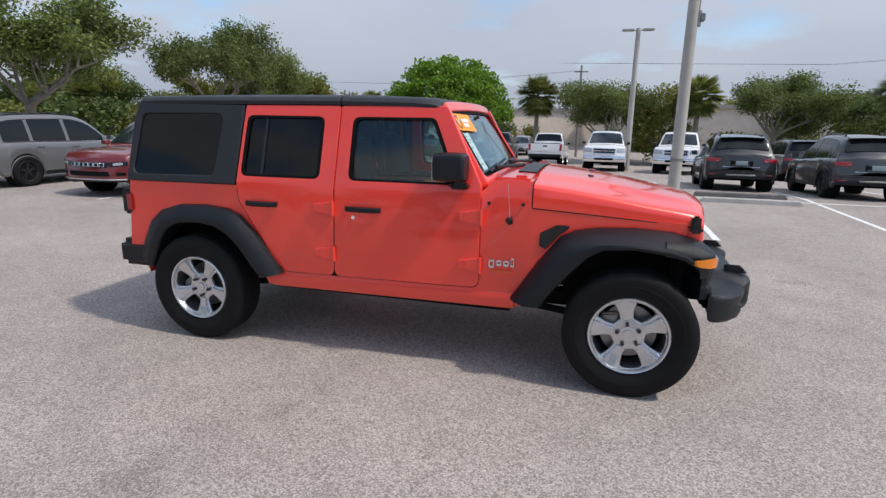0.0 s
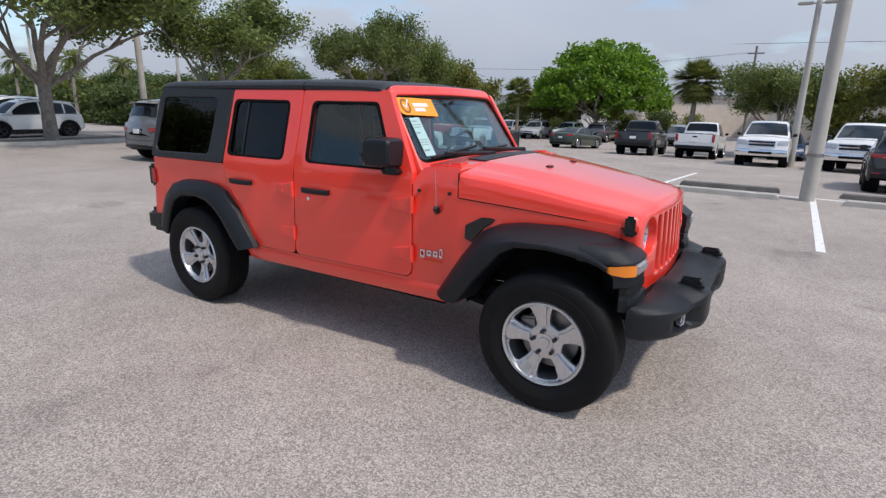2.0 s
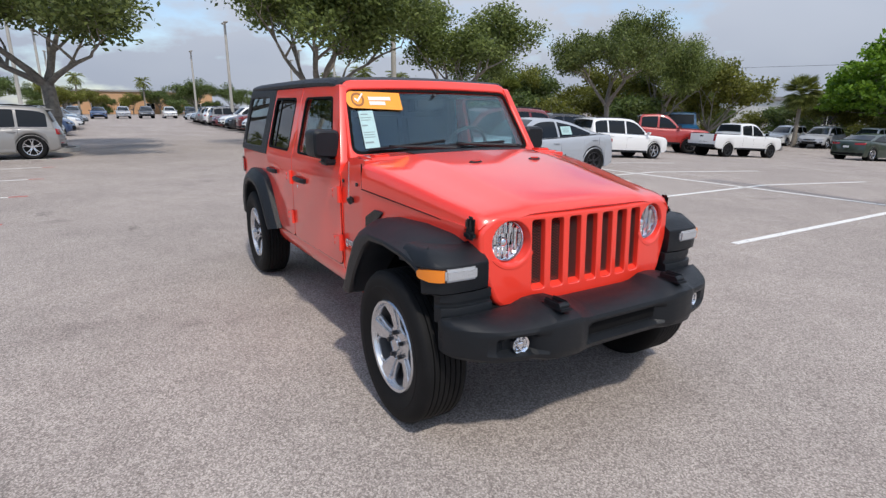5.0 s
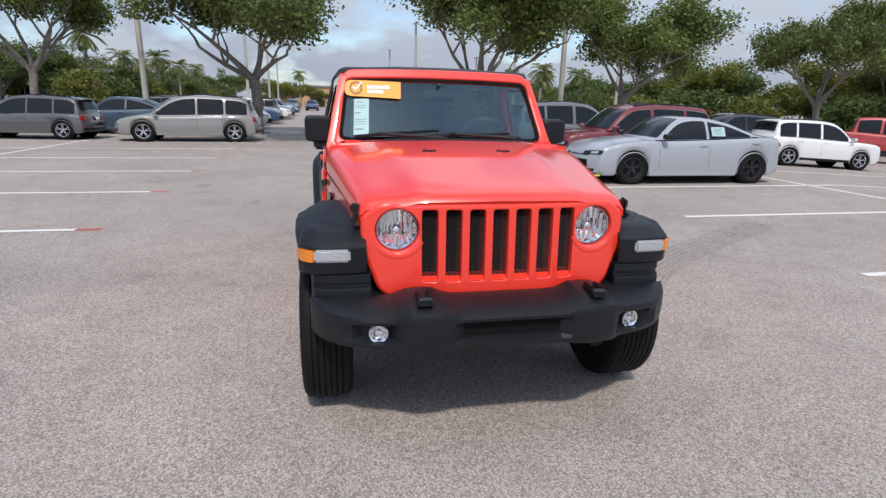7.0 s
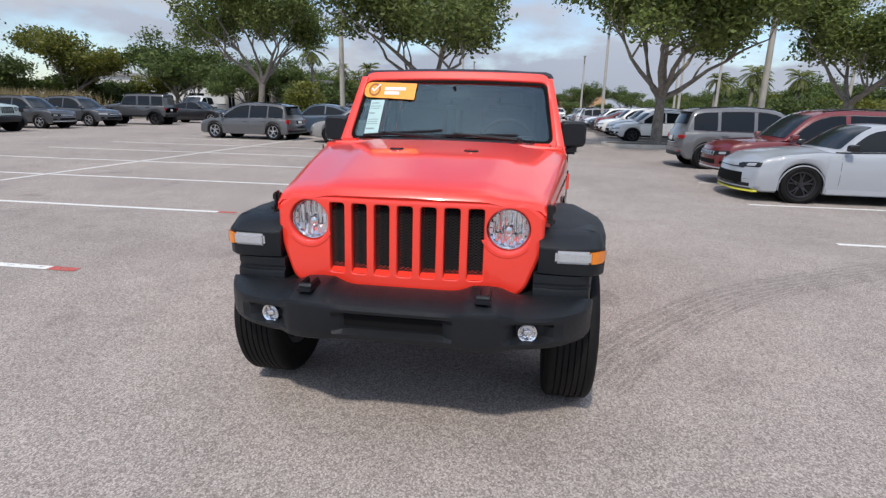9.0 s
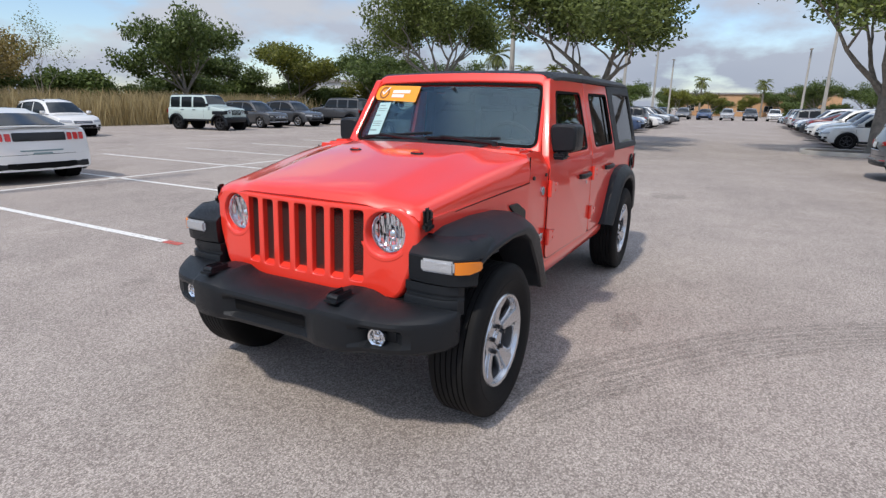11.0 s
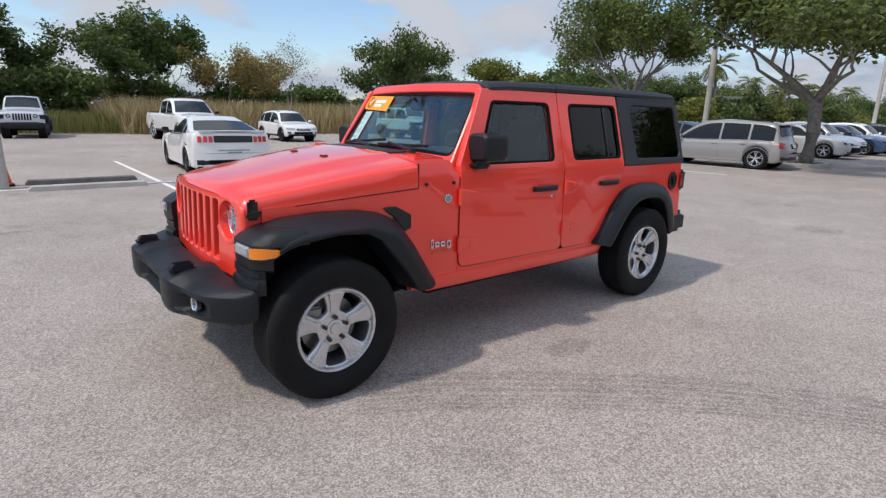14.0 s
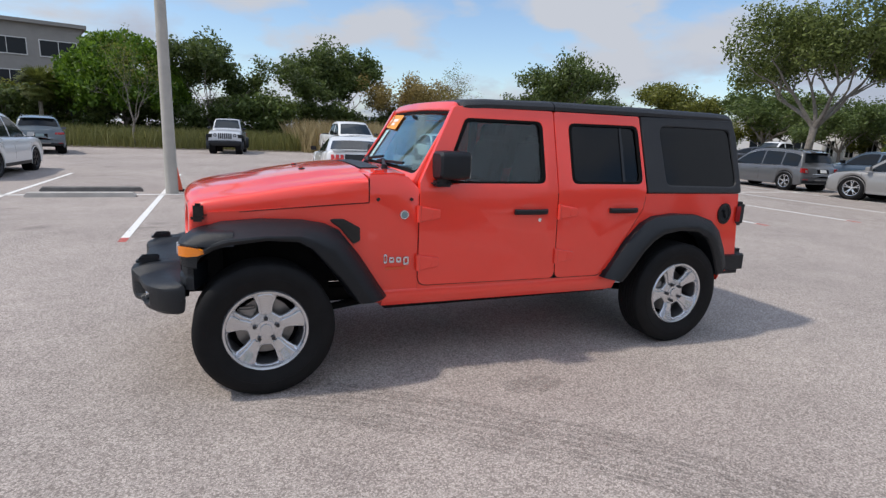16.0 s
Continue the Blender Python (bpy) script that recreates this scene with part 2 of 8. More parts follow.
M = {
    "ground": ground_mat(),
    "white_line": worn_paint("worn_white_road_paint", (0.78, 0.77, 0.74), 0.40),
    "red_line": worn_paint("worn_red_road_paint", (0.55, 0.12, 0.10), 0.46),
    "rubber_mark": worn_paint("tyre_rubber_streaks", (0.06, 0.055, 0.05), 0.44, 0.27, 0.25, 7),
    "oil": worn_paint("oil_stain", (0.08, 0.075, 0.07), 0.46, 0.34, 0.25, 9),
    "concrete": make_mat("weathered_concrete", (0.42, 0.40, 0.37), 0.9, vary=0.18, scale=3.0, bump=0.3, bump_scale=40),
    "dark_concrete": make_mat("stained_concrete", (0.13, 0.125, 0.12), 0.92, vary=0.3, scale=5.0, bump=0.3, bump_scale=40),
    "pole": make_mat("pole_concrete", (0.43, 0.41, 0.37), 0.85, vary=0.12, scale=2.0, bump=0.15, bump_scale=50),
    "red": make_mat("coral_red_paint", (0.92, 0.048, 0.026), 0.32, coat=1.0, vary=0.02, scale=2.0),
    "plastic": make_mat("black_grained_plastic", (0.0090, 0.0110, 0.0140), 0.38, spec=0.34, bump=0.25, bump_scale=500, vary=0.15, scale=3),
    "hardtop": make_mat("black_textured_hardtop", (0.017, 0.019, 0.023), 0.5, bump=0.3, bump_scale=600),
    "gloss_black": make_mat("gloss_black", (0.01, 0.01, 0.011), 0.2),
    "mesh_black": make_mat("grille_mesh_plastic", (0.012, 0.012, 0.013), 0.6, spec=0.3),
    "black": make_mat("matt_black", (0.006, 0.006, 0.0065), 0.85, spec=0.15),
    "underbody": make_mat("underbody", (0.008, 0.008, 0.0085), 0.8, vary=0.3, scale=8, spec=0.15),
    "tyre": make_mat("tyre_rubber", (0.008, 0.008, 0.0085), 0.7, vary=0.25, scale=9, bump=0.1, bump_scale=90, spec=0.22),
    # same alloy as the rim; the barrel's shade is put into this darker grey
    "barrel": make_mat("shaded_alloy_barrel", (0.16, 0.16, 0.165), 0.5, 0.7),
    "alloy": make_mat("silver_alloy", (0.64, 0.65, 0.67), 0.26, 0.85, vary=0.04, scale=6),
    "alloy_dark": make_mat("dark_alloy", (0.05, 0.05, 0.055), 0.35, 0.6),
    "steel": make_mat("brake_steel", (0.30, 0.29, 0.28), 0.45, 0.9, vary=0.2, scale=12),
    "chrome": make_mat("chrome", (0.80, 0.81, 0.83), 0.10, 1.0),
    "reflector": make_mat("lamp_reflector", (0.92, 0.93, 0.95), 0.10, 1.0),
    "amber": make_mat("amber_lens", (0.85, 0.24, 0.015), 0.15, coat=0.6),
    "red_lens": make_mat("red_lens", (0.33, 0.010, 0.012), 0.15, coat=0.6),
    "red_glow": make_mat("bright_red_lens", (0.60, 0.03, 0.03), 0.2, coat=0.6),
    "dark_lens": make_mat("smoked_lens", (0.05, 0.012, 0.012), 0.12, coat=0.6),
    "lens": glass_mat("clear_lens", (0.96, 0.97, 0.98)),
    "frosted": make_mat("clear_ribbed_lens", (0.50, 0.51, 0.53), 0.18, 0.3, bump=0.5, bump_scale=120, coat=0.7),
    "shield": glass_mat("windscreen_glass", (0.80, 0.90, 0.91), ior=1.80, sheen=(0.78, 0.95, 1.0)),
    "front_glass": glass_mat("front_side_glass", (0.72, 0.82, 0.82), ior=1.50),
    "dark_glass": glass_mat("privacy_glass", (0.11, 0.115, 0.12), ior=1.42),
    "car_screen": make_mat("parked_windscreen", (0.02, 0.026, 0.030), 0.08, spec=0.7),
    "paint": object_paint("car_paint"),
    "cloth": make_mat("dark_seat_cloth", (0.018, 0.0185, 0.020), 0.9, vary=0.2, scale=30),
    "dash": make_mat("dashboard_vinyl", (0.03, 0.031, 0.034), 0.6),
    "orange": make_mat("orange_sticker", (0.95, 0.36, 0.025), 0.45),
    "brown_mark": make_mat("sticker_brown", (0.33, 0.12, 0.02), 0.5),
    "white": make_mat("white_print", (0.82, 0.82, 0.80), 0.5),
    "paper": make_mat("pale_green_paper", (0.42, 0.62, 0.62), 0.6, vary=0.06, scale=40),
    "grey_print": make_mat("grey_print", (0.22, 0.30, 0.31), 0.6),
    "lime": make_mat("yellow_trim", (0.75, 0.72, 0.08), 0.5),
    "bark": make_mat("oak_bark", (0.24, 0.215, 0.185), 0.95, vary=0.35, scale=7, bump=0.8, bump_scale=18),
    "palm_bark": make_mat("palm_bark", (0.26, 0.23, 0.19), 0.95, vary=0.25, scale=5, bump=0.6, bump_scale=14),
    "oak_leaf": leaf_mat("oak_leaf", (0.062, 0.090, 0.022), (0.235, 0.285, 0.075), 0.42),
    "dark_leaf": leaf_mat("dark_leaf", (0.050, 0.080, 0.020), (0.165, 0.220, 0.058), 0.38),
    "bright_leaf": leaf_mat("bright_leaf", (0.060, 0.135, 0.010), (0.22, 0.36, 0.03), 0.45),
    "olive_leaf": leaf_mat("olive_leaf", (0.095, 0.112, 0.020), (0.27, 0.275, 0.050), 0.45),
    "brown_leaf": leaf_mat("dry_leaf", (0.20, 0.15, 0.05), (0.40, 0.31, 0.11)),
    "palm_leaf": leaf_mat("palm_leaf", (0.075, 0.098, 0.020), (0.24, 0.265, 0.062), 0.40),
    "grass_green": leaf_mat("tall_green_grass", (0.12, 0.13, 0.036), (0.23, 0.22, 0.072), 0.3),
    "grass_tan": leaf_mat("tall_dry_grass", (0.25, 0.19, 0.085), (0.50, 0.40, 0.21), 0.3),
    "stucco_beige": make_mat("beige_stucco", (0.72, 0.62, 0.52), 0.9, vary=0.08, scale=1.5),
    "stucco_grey": make_mat("grey_stucco", (0.30, 0.285, 0.265), 0.9, vary=0.08, scale=1.0),
    "stucco_white": make_mat("white_stucco", (0.72, 0.71, 0.69), 0.9, vary=0.06, scale=1.0),
    "stucco_orange": make_mat("orange_stucco", (0.60, 0.36, 0.20), 0.9, vary=0.08, scale=1.0),
    "roof_grey": make_mat("grey_roof", (0.34, 0.33, 0.32), 0.9, vary=0.1, scale=1.0),
    "window": make_mat("building_window", (0.012, 0.015, 0.018), 0.07, spec=0.30),
    "soil": make_mat("mulch_soil", (0.13, 0.105, 0.08), 0.95, vary=0.35, scale=9, bump=0.6, bump_scale=30),
    "cone": make_mat("orange_cone", (0.75, 0.10, 0.035), 0.6),
}

# ---- mesh helpers ----
from mathutils.geometry import delaunay_2d_cdt


def finish(bm, smooth=0.62):
    bmesh.ops.recalc_face_normals(bm, faces=bm.faces)
    for f in bm.faces:
        f.smooth = True
    for e in bm.edges:
        if len(e.link_faces) == 2 and e.calc_face_angle(0) > smooth:
            e.smooth = False


def part(name, bm, material, parent=None, label="", smooth=0.62):
    finish(bm, smooth)
    me = bpy.data.meshes.new(name)
    bm.to_mesh(me)
    bm.free()
    me.materials.append(material)
    ob = new(name, me)
    if parent is not None:
        ob.parent = parent
    if label:
        tagged(ob, label=label)
    return ob


def share(ob, m, parent, name=None):
    # another object on the same mesh
    o = new(name or ob.name.split(".")[0], ob.data)
    o.parent = parent
    o.matrix_basis = m
    if "label" in ob:
        o["label"] = ob["label"]
    return o


def thing(name, label, category, group="", kind="", at=None):
    ob = new(name)
    ob.empty_display_size = 0.2
    if at is not None:
        ob.matrix_basis = at
    return tagged(ob, label=label, category=category, group=group, kind=kind)


def box(bm, c, s, rot=(0, 0, 0), bevel=0.0, seg=2):
    r = bmesh.ops.create_cube(bm, size=1.0)
    vs = r["verts"]
    if bevel:
        bmesh.ops.scale(bm, vec=s, verts=vs)
        es = list({e for v in vs for e in v.link_edges})
        out = bmesh.ops.bevel(bm, geom=es, offset=bevel, segments=seg, affect="EDGES", clamp_overlap=True)
        vs = list({v for f in out["faces"] for v in f.verts} | {v for v in vs if v.is_valid})
        bmesh.ops.transform(bm, matrix=pose(*c, *rot), verts=vs)
    else:
        bmesh.ops.transform(bm, matrix=pose(*c, *rot) @ Matrix.Diagonal((*s, 1)), verts=vs)
    return vs


def rod(bm, p0, p1, r0, r1=None, n=10):
    p0, p1 = Vector(p0), Vector(p1)
    d = p1 - p0
    m = Matrix.Translation((p0 + p1) / 2) @ d.to_track_quat("Z", "Y").to_matrix().to_4x4()
    bmesh.ops.create_cone(bm, cap_ends=True, segments=n, radius1=r0, radius2=r0 if r1 is None else r1, depth=d.length, matrix=m)


def loft(bm, rings, closed=True, caps=True, loop=False):
    vs = [[bm.verts.new(p) for p in r] for r in rings]
    n = len(vs[0])
    pairs = list(zip(vs[:-1], vs[1:])) + ([(vs[-1], vs[0])] if loop else [])
    for a, b in pairs:
        for i in range(n if closed else n - 1):
            j = (i + 1) % n
            bm.faces.new((a[i], a[j], b[j], b[i]))
    if caps and not loop:
        bm.faces.new(vs[0][::-1])
        bm.faces.new(vs[-1])
    return vs


def lathe(bm, prof, n=40, axis="y"):
    # prof: (radius, along) pairs, closed
    rings = []
    for i in range(n):
        a = 2 * math.pi * i / n
        c, s = math.cos(a), math.sin(a)
        rings.append([(r * c, h, r * s) if axis == "y" else ((h, r * c, r * s) if axis == "x" else (r * c, r * s, h)) for r, h in prof])
    loft(bm, rings, closed=True, loop=True)


def rounded(pts, rad, seg=4):
    # polygon with rounded corners; rad: one radius or one for each corner
    out = []
    n = len(pts)
    for i, p in enumerate(pts):
        r = rad if isinstance(rad, (int, float)) else rad[i]
        p = Vector(p)
        a, b = Vector(pts[i - 1]) - p, Vector(pts[(i + 1) % n]) - p
        if r <= 0:
            out.append(tuple(p))
            continue
        la, lb = a.length, b.length
        a, b = a / la, b / lb
        half = math.acos(max(-1, min(1, a.dot(b)))) / 2
        t = min(r / math.tan(half), la * 0.48, lb * 0.48)
        q0, q1 = p + a * t, p + b * t
        for k in range(seg + 1):
            f = k / seg
            out.append(tuple(q0 * (1 - f) ** 2 + p * 2 * f * (1 - f) + q1 * f ** 2))
    return out


def circle(cx, cy, r, n=28, sx=1.0):
    return [(cx + r * sx * math.cos(2 * math.pi * i / n), cy + r * math.sin(2 * math.pi * i / n)) for i in range(n)]


def inside(p, poly):
    hit = False
    j = len(poly) - 1
    for i in range(len(poly)):
        a, b = poly[i], poly[j]
        if (a[1] > p[1]) != (b[1] > p[1]) and p[0] < (b[0] - a[0]) * (p[1] - a[1]) / (b[1] - a[1]) + a[0]:
            hit = not hit
        j = i
    return hit


def grow_loop(lp, d):
    # a closed loop moved outwards by d (inwards where d is negative)
    n = len(lp)
    area = sum(lp[i - 1][0] * lp[i][1] - lp[i][0] * lp[i - 1][1] for i in range(n))
    sg = 1 if area > 0 else -1
    out = []
    for i in range(n):
        p, a, c = Vector(lp[i]), Vector(lp[i - 1]), Vector(lp[(i + 1) % n])
        e0, e1 = p - a, c - p
        n0 = Vector((e0.y, -e0.x)).normalized() * sg
        n1 = Vector((e1.y, -e1.x)).normalized() * sg
        m = n0 + n1
        m = m / max(m.length_squared / 2, 0.5)
        out.append(tuple(p + m * d))
    return out


def plate(bm, outline, holes, thick, put, bevel=0.0, seg=2, cuts=(), outer=None):
    # a sheet in (u, v) with holes, thick along w from 0 to thick, its upper edges rounded; put maps (u, v, w) to the place
    b2 = bmesh.new()
    flag = b2.faces.layers.int.new("cap")
    loops = [outline, *holes]
    ro = bevel if outer is None else outer
    rads = [ro] + [bevel] * len(holes)

    def cap(lps, w):
        vs2, es2 = [], []
        for lp in lps:
            i0 = len(vs2)
            vs2 += [Vector((q[0], q[1])) for q in lp]
            es2 += [(i0 + i, i0 + (i + 1) % len(lp)) for i in range(len(lp))]
        cv, ce, cf = delaunay_2d_cdt(vs2, es2, [], 0, 1e-7)[:3]
        bv = [b2.verts.new((q.x, q.y, w)) for q in cv]
        for f in cf:
            mid = sum((cv[i] for i in f), Vector((0, 0))) / len(f)
            if inside(mid, lps[0]) and not any(inside(mid, h) for h in lps[1:]):
                b2.faces.new([bv[i] for i in f])[flag] = 1
        for q in bv:
            if not q.link_faces:
                b2.verts.remove(q)

    if thick:
        tops = []
        for i, (lp, r) in enumerate(zip(loops, rads)):
            sg = -1 if i == 0 else 1
            rings = [(lp, 0.0), (lp, thick - r)]
            if r:
                for k in range(1, seg + 1):
                    a = math.pi / 2 * k / seg
                    rings.append((grow_loop(lp, sg * r * (1 - math.cos(a))), thick - r + r * math.sin(a)))
            tops.append(rings[-1][0])
            loft(b2, [[(u, v, w) for u, v in ring] for ring, w in rings], caps=False)
        cap(tops, thick)
        cap(loops, 0.0)
        bmesh.ops.remove_doubles(b2, verts=b2.verts[:], dist=1e-6)
    else:
        cap(loops, 0.0)
    # extra rows of vertices where the surface bends: (0, u) or (1, v)
    for ax, val in cuts:
        bmesh.ops.bisect_plane(b2, geom=b2.verts[:] + b2.edges[:] + b2.faces[:], dist=1e-5, plane_co=(val if ax == 0 else 0, val if ax == 1 else 0, 0), plane_no=(1 - ax, ax, 0))
    idx = {}
    for v in b2.verts:
        idx[v] = bm.verts.new(put(*v.co))
    for f in b2.faces:
        bm.faces.new([idx[v] for v in f.verts])
    for e in b2.edges:
        if len(e.link_faces) == 2 and e.link_faces[0][flag] != e.link_faces[1][flag]:
            bm.edges.get((idx[e.verts[0]], idx[e.verts[1]])).smooth = False
    b2.free()


def lerp_tab(tab, x):
    # tab: rising x, then values
    if x <= tab[0][0]:
        return tab[0][1:]
    for a, b in zip(tab, tab[1:]):
        if x <= b[0]:
            f = (x - a[0]) / (b[0] - a[0])
            return tuple(p + (q - p) * f for p, q in zip(a[1:], b[1:]))
    return tab[-1][1:]


def strip(bm, p0, p1, w, z):
    p0, p1 = Vector((*p0, z)), Vector((*p1, z))
    d = (p1 - p0).normalized().cross(Vector((0, 0, 1))) * w / 2
    bm.faces.new([bm.verts.new(q) for q in (p0 + d, p1 + d, p1 - d, p0 - d)])

# ---- ground, road paint, kerbs ----
def build_ground():
    bm = bmesh.new()
    # fine cells near the middle, coarse ones out to the horizon
    cuts = [-1500, -600, -250, -120, -60, -30, -15, -8, -4, 0, 4, 8, 15, 30, 60, 120, 250, 600, 1500]
    rows = sorted(cuts + [9.8, 36.0])
    vs = [[bm.verts.new((x, y, 0)) for x in cuts] for y in rows]
    for i in range(len(rows) - 1):
        for j in range(len(cuts) - 1):
            bm.faces.new((vs[i][j], vs[i][j + 1], vs[i + 1][j + 1], vs[i + 1][j]))
    ob = part("ground", bm, M["ground"])
    tagged(ob, "pale worn asphalt car park with exposed stone chips", "ground", kind="structure")


def build_lines():
    xs = [2.95 + 2.78 * k for k in range(-8, 5)]
    for x in xs:
        for s, y0 in ((-1, -3.42), (1, 4.25)):
            if s > 0 and x < -9:
                continue
            bm = bmesh.new()
            yy = y0 - 0.45 if s < 0 and x > 2.9 else y0
            tip = 0.28 if s < 0 else 0.0
            strip(bm, (x, yy + s * tip), (x, s * 9.0), 0.10, 0.004)
            strip(bm, (x, s * 9.2), (x, s * 9.8), 0.10, 0.004)
            strip(bm, (x, s * 9.8), (x, s * 14.4), 0.10, 0.004)
            ob = part("parking_line", bm, M["white_line"])
            tagged(ob, "worn white painted parking stall line", "road marking", group="stall lines", kind="structure")
            if tip:
                bm = bmesh.new()
                strip(bm, (x, yy), (x, yy - tip), 0.10, 0.004)
                t = part("line_tip", bm, M["red_line"], ob, "faded red painted tip")
    for y in (-9.1, 9.1):
        bm = bmesh.new()
        strip(bm, (-20 if y < 0 else -8, y), (15, y), 0.10, 0.0045)
        tagged(part("parking_line", bm, M["white_line"]), "worn white line between two rows of stalls", "road marking", group="stall lines", kind="structure")


def tyre_mark(pts, w, name="tyre_mark"):
    bm = bmesh.new()
    for off in (-0.06, -0.02, 0.025, 0.065):
        prev = None
        for i, p in enumerate(pts):
            p = Vector((*p, 0.003))
            q = Vector((*pts[min(i + 1, len(pts) - 1)], 0.003)) - Vector((*pts[max(i - 1, 0)], 0.003))
            d = q.normalized().cross(Vector((0, 0, 1)))
            a, b = bm.verts.new(p + d * (off * w / 0.1)), bm.verts.new(p + d * ((off + 0.028) * w / 0.1))
            if prev:
                bm.faces.new((prev[0], a, b, prev[1]))
            prev = (a, b)
    tagged(part(name, bm, M["rubber_mark"]), "faint dark curved tyre mark on the asphalt", "tyre mark", kind="structure")


def arc(cx, cy, r, a0, a1, n=26):
    return [(cx + r * math.cos(radians(a0 + (a1 - a0) * i / n)), cy + r * math.sin(radians(a0 + (a1 - a0) * i / n))) for i in range(n + 1)]


def stain(x, y, r, sy, seed):
    rng = random.Random(seed)
    bm = bmesh.new()
    pts = []
    for i in range(26):
        a = 2 * math.pi * i / 26
        q = r * (0.8 + 0.35 * rng.random())
        pts.append(bm.verts.new((x + q * math.cos(a), y + q * sy * math.sin(a), 0.0035)))
    bm.faces.new(pts)
    tagged(part("oil_stain", bm, M["oil"]), "small dark oil stain on the asphalt", "stain", kind="structure")


def wheel_stop(x, y, dark):
    bm = bmesh.new()
    sec = [(-0.085, 0.0), (-0.072, 0.085), (-0.05, 0.10), (0.05, 0.10), (0.072, 0.085), (0.085, 0.0)]
    rings = [[(u, a, b * (0.45 if abs(u) > 0.94 else 1)) for a, b in sec] for u in (-0.95, -0.90, -0.4, 0.0, 0.4, 0.90, 0.95)]
    loft(bm, rings)
    ob = part("wheel_stop", bm, M["dark_concrete"] if dark else M["concrete"])
    ob.matrix_basis = pose(x, y, 0, 0, 0, 0.8 if dark else -0.6)
    tagged(ob, "stained dark concrete wheel stop on the asphalt" if dark else "pale concrete wheel stop on the asphalt", "wheel stop", group="wheel stops")
    for k in (-0.6, 0.6):
        b2 = bmesh.new()
        rod(b2, (k, 0, 0.09), (k, 0, 0.108), 0.018, n=8)
        part("steel_pin", b2, M["steel"], ob)


def lamp_pole(x, y, h, r0, r1, heads, label, box_on=False, lean=0.0):
    t = thing("street_lamp", label, "street lamp", group="car park lamps", at=pose(x, y, 0, 0, lean, 0))
    bm = bmesh.new()
    loft(bm, [[(r * math.cos(a), r * math.sin(a), z) for a in [2 * math.pi * i / 14 for i in range(14)]] for z, r in ((0, r0), (h * 0.5, (r0 + r1) / 2), (h, r1))])
    part("pole", bm, M["pole"], t)
    if box_on:
        bm = bmesh.new()
        rod(bm, (r0 * 0.9, 0, 3.55), (r0 * 0.9, 0, 3.85), 0.055, 0.055, 12)
        box(bm, (r0 + 0.06, 0, 3.72), (0.10, 0.12, 0.16), bevel=0.02)
        part("floodlight_box", bm, M["steel"], t, "grey metal lamp box")
        bm = bmesh.new()
        rod(bm, (r0 - 0.01, 0.0, 3.85), (r1 + 0.03, 0.0, h * 0.95), 0.016, n=6)
        part("conduit", bm, M["concrete"], t)
        bm = bmesh.new()
        rod(bm, (0, 0, 0.82), (0, 0, 0.88), r0 * 1.02, r0 * 1.02, 14)
        part("collar", bm, M["steel"], t)
    for k in range(heads):
        s = -1 if k % 2 else 1
        bm = bmesh.new()
        box(bm, (s * 0.45, 0, h - 0.08), (0.55, 0.30, 0.10), bevel=0.03)
        rod(bm, (0, 0, h - 0.1), (s * 0.3, 0, h - 0.08), 0.03, n=6)
        part("lamp_head", bm, M["concrete"], t)
    return t


build_ground()
build_lines()
MARK = [(1.35, 0.86), (0.98, 1.05), (0.64, 1.30), (0.30, 1.57), (0.0, 1.82), (-0.27, 2.07), (-0.62, 2.50), (-0.94, 2.98), (-1.30, 3.55), (-1.68, 4.2), (-2.1, 5.0)]
tyre_mark(MARK, 0.16)
tyre_mark([(x + 0.14, y + 0.20) for x, y in MARK], 0.10)
for i, (x, y, r, sy) in enumerate([(-6.5, 0.8, 0.33, 0.9), (-6.0, -3.0, 0.25, 0.5), (1.2, -2.6, 0.14, 0.5), (-0.05, 1.25, 0.22, 0.5), (-4.3, -1.9, 0.2, 0.35), (3.3, 2.2, 0.2, 0.3), (2.8, -4.9, 0.22, 0.4)]):
    stain(x, y, r, sy, i)
for x in (1.45, 4.35):
    for y, d in ((-8.75, 0), (-9.75, 1), (8.55, 0), (9.55, 1)):
        wheel_stop(x, y, d)

# ---- the red four-door off-roader ----
def suv_side(x, z):
    b = 0.785 + (0.88 - max(min(x, 0.9), -2.1)) * 0.0205
    if x > 0.9:
        b -= (x - 0.9) * 0.14
    if z > 1.18:
        b -= (z - 1.18) * 0.235
    if z < 0.58:
        b -= (0.58 - z) * 0.35
    return b


BEND = ((1, 0.58), (1, 1.18))


def side_put(s, out=0.0):
    return lambda u, v, w: (u, s * (suv_side(u, v) + out + w), v)


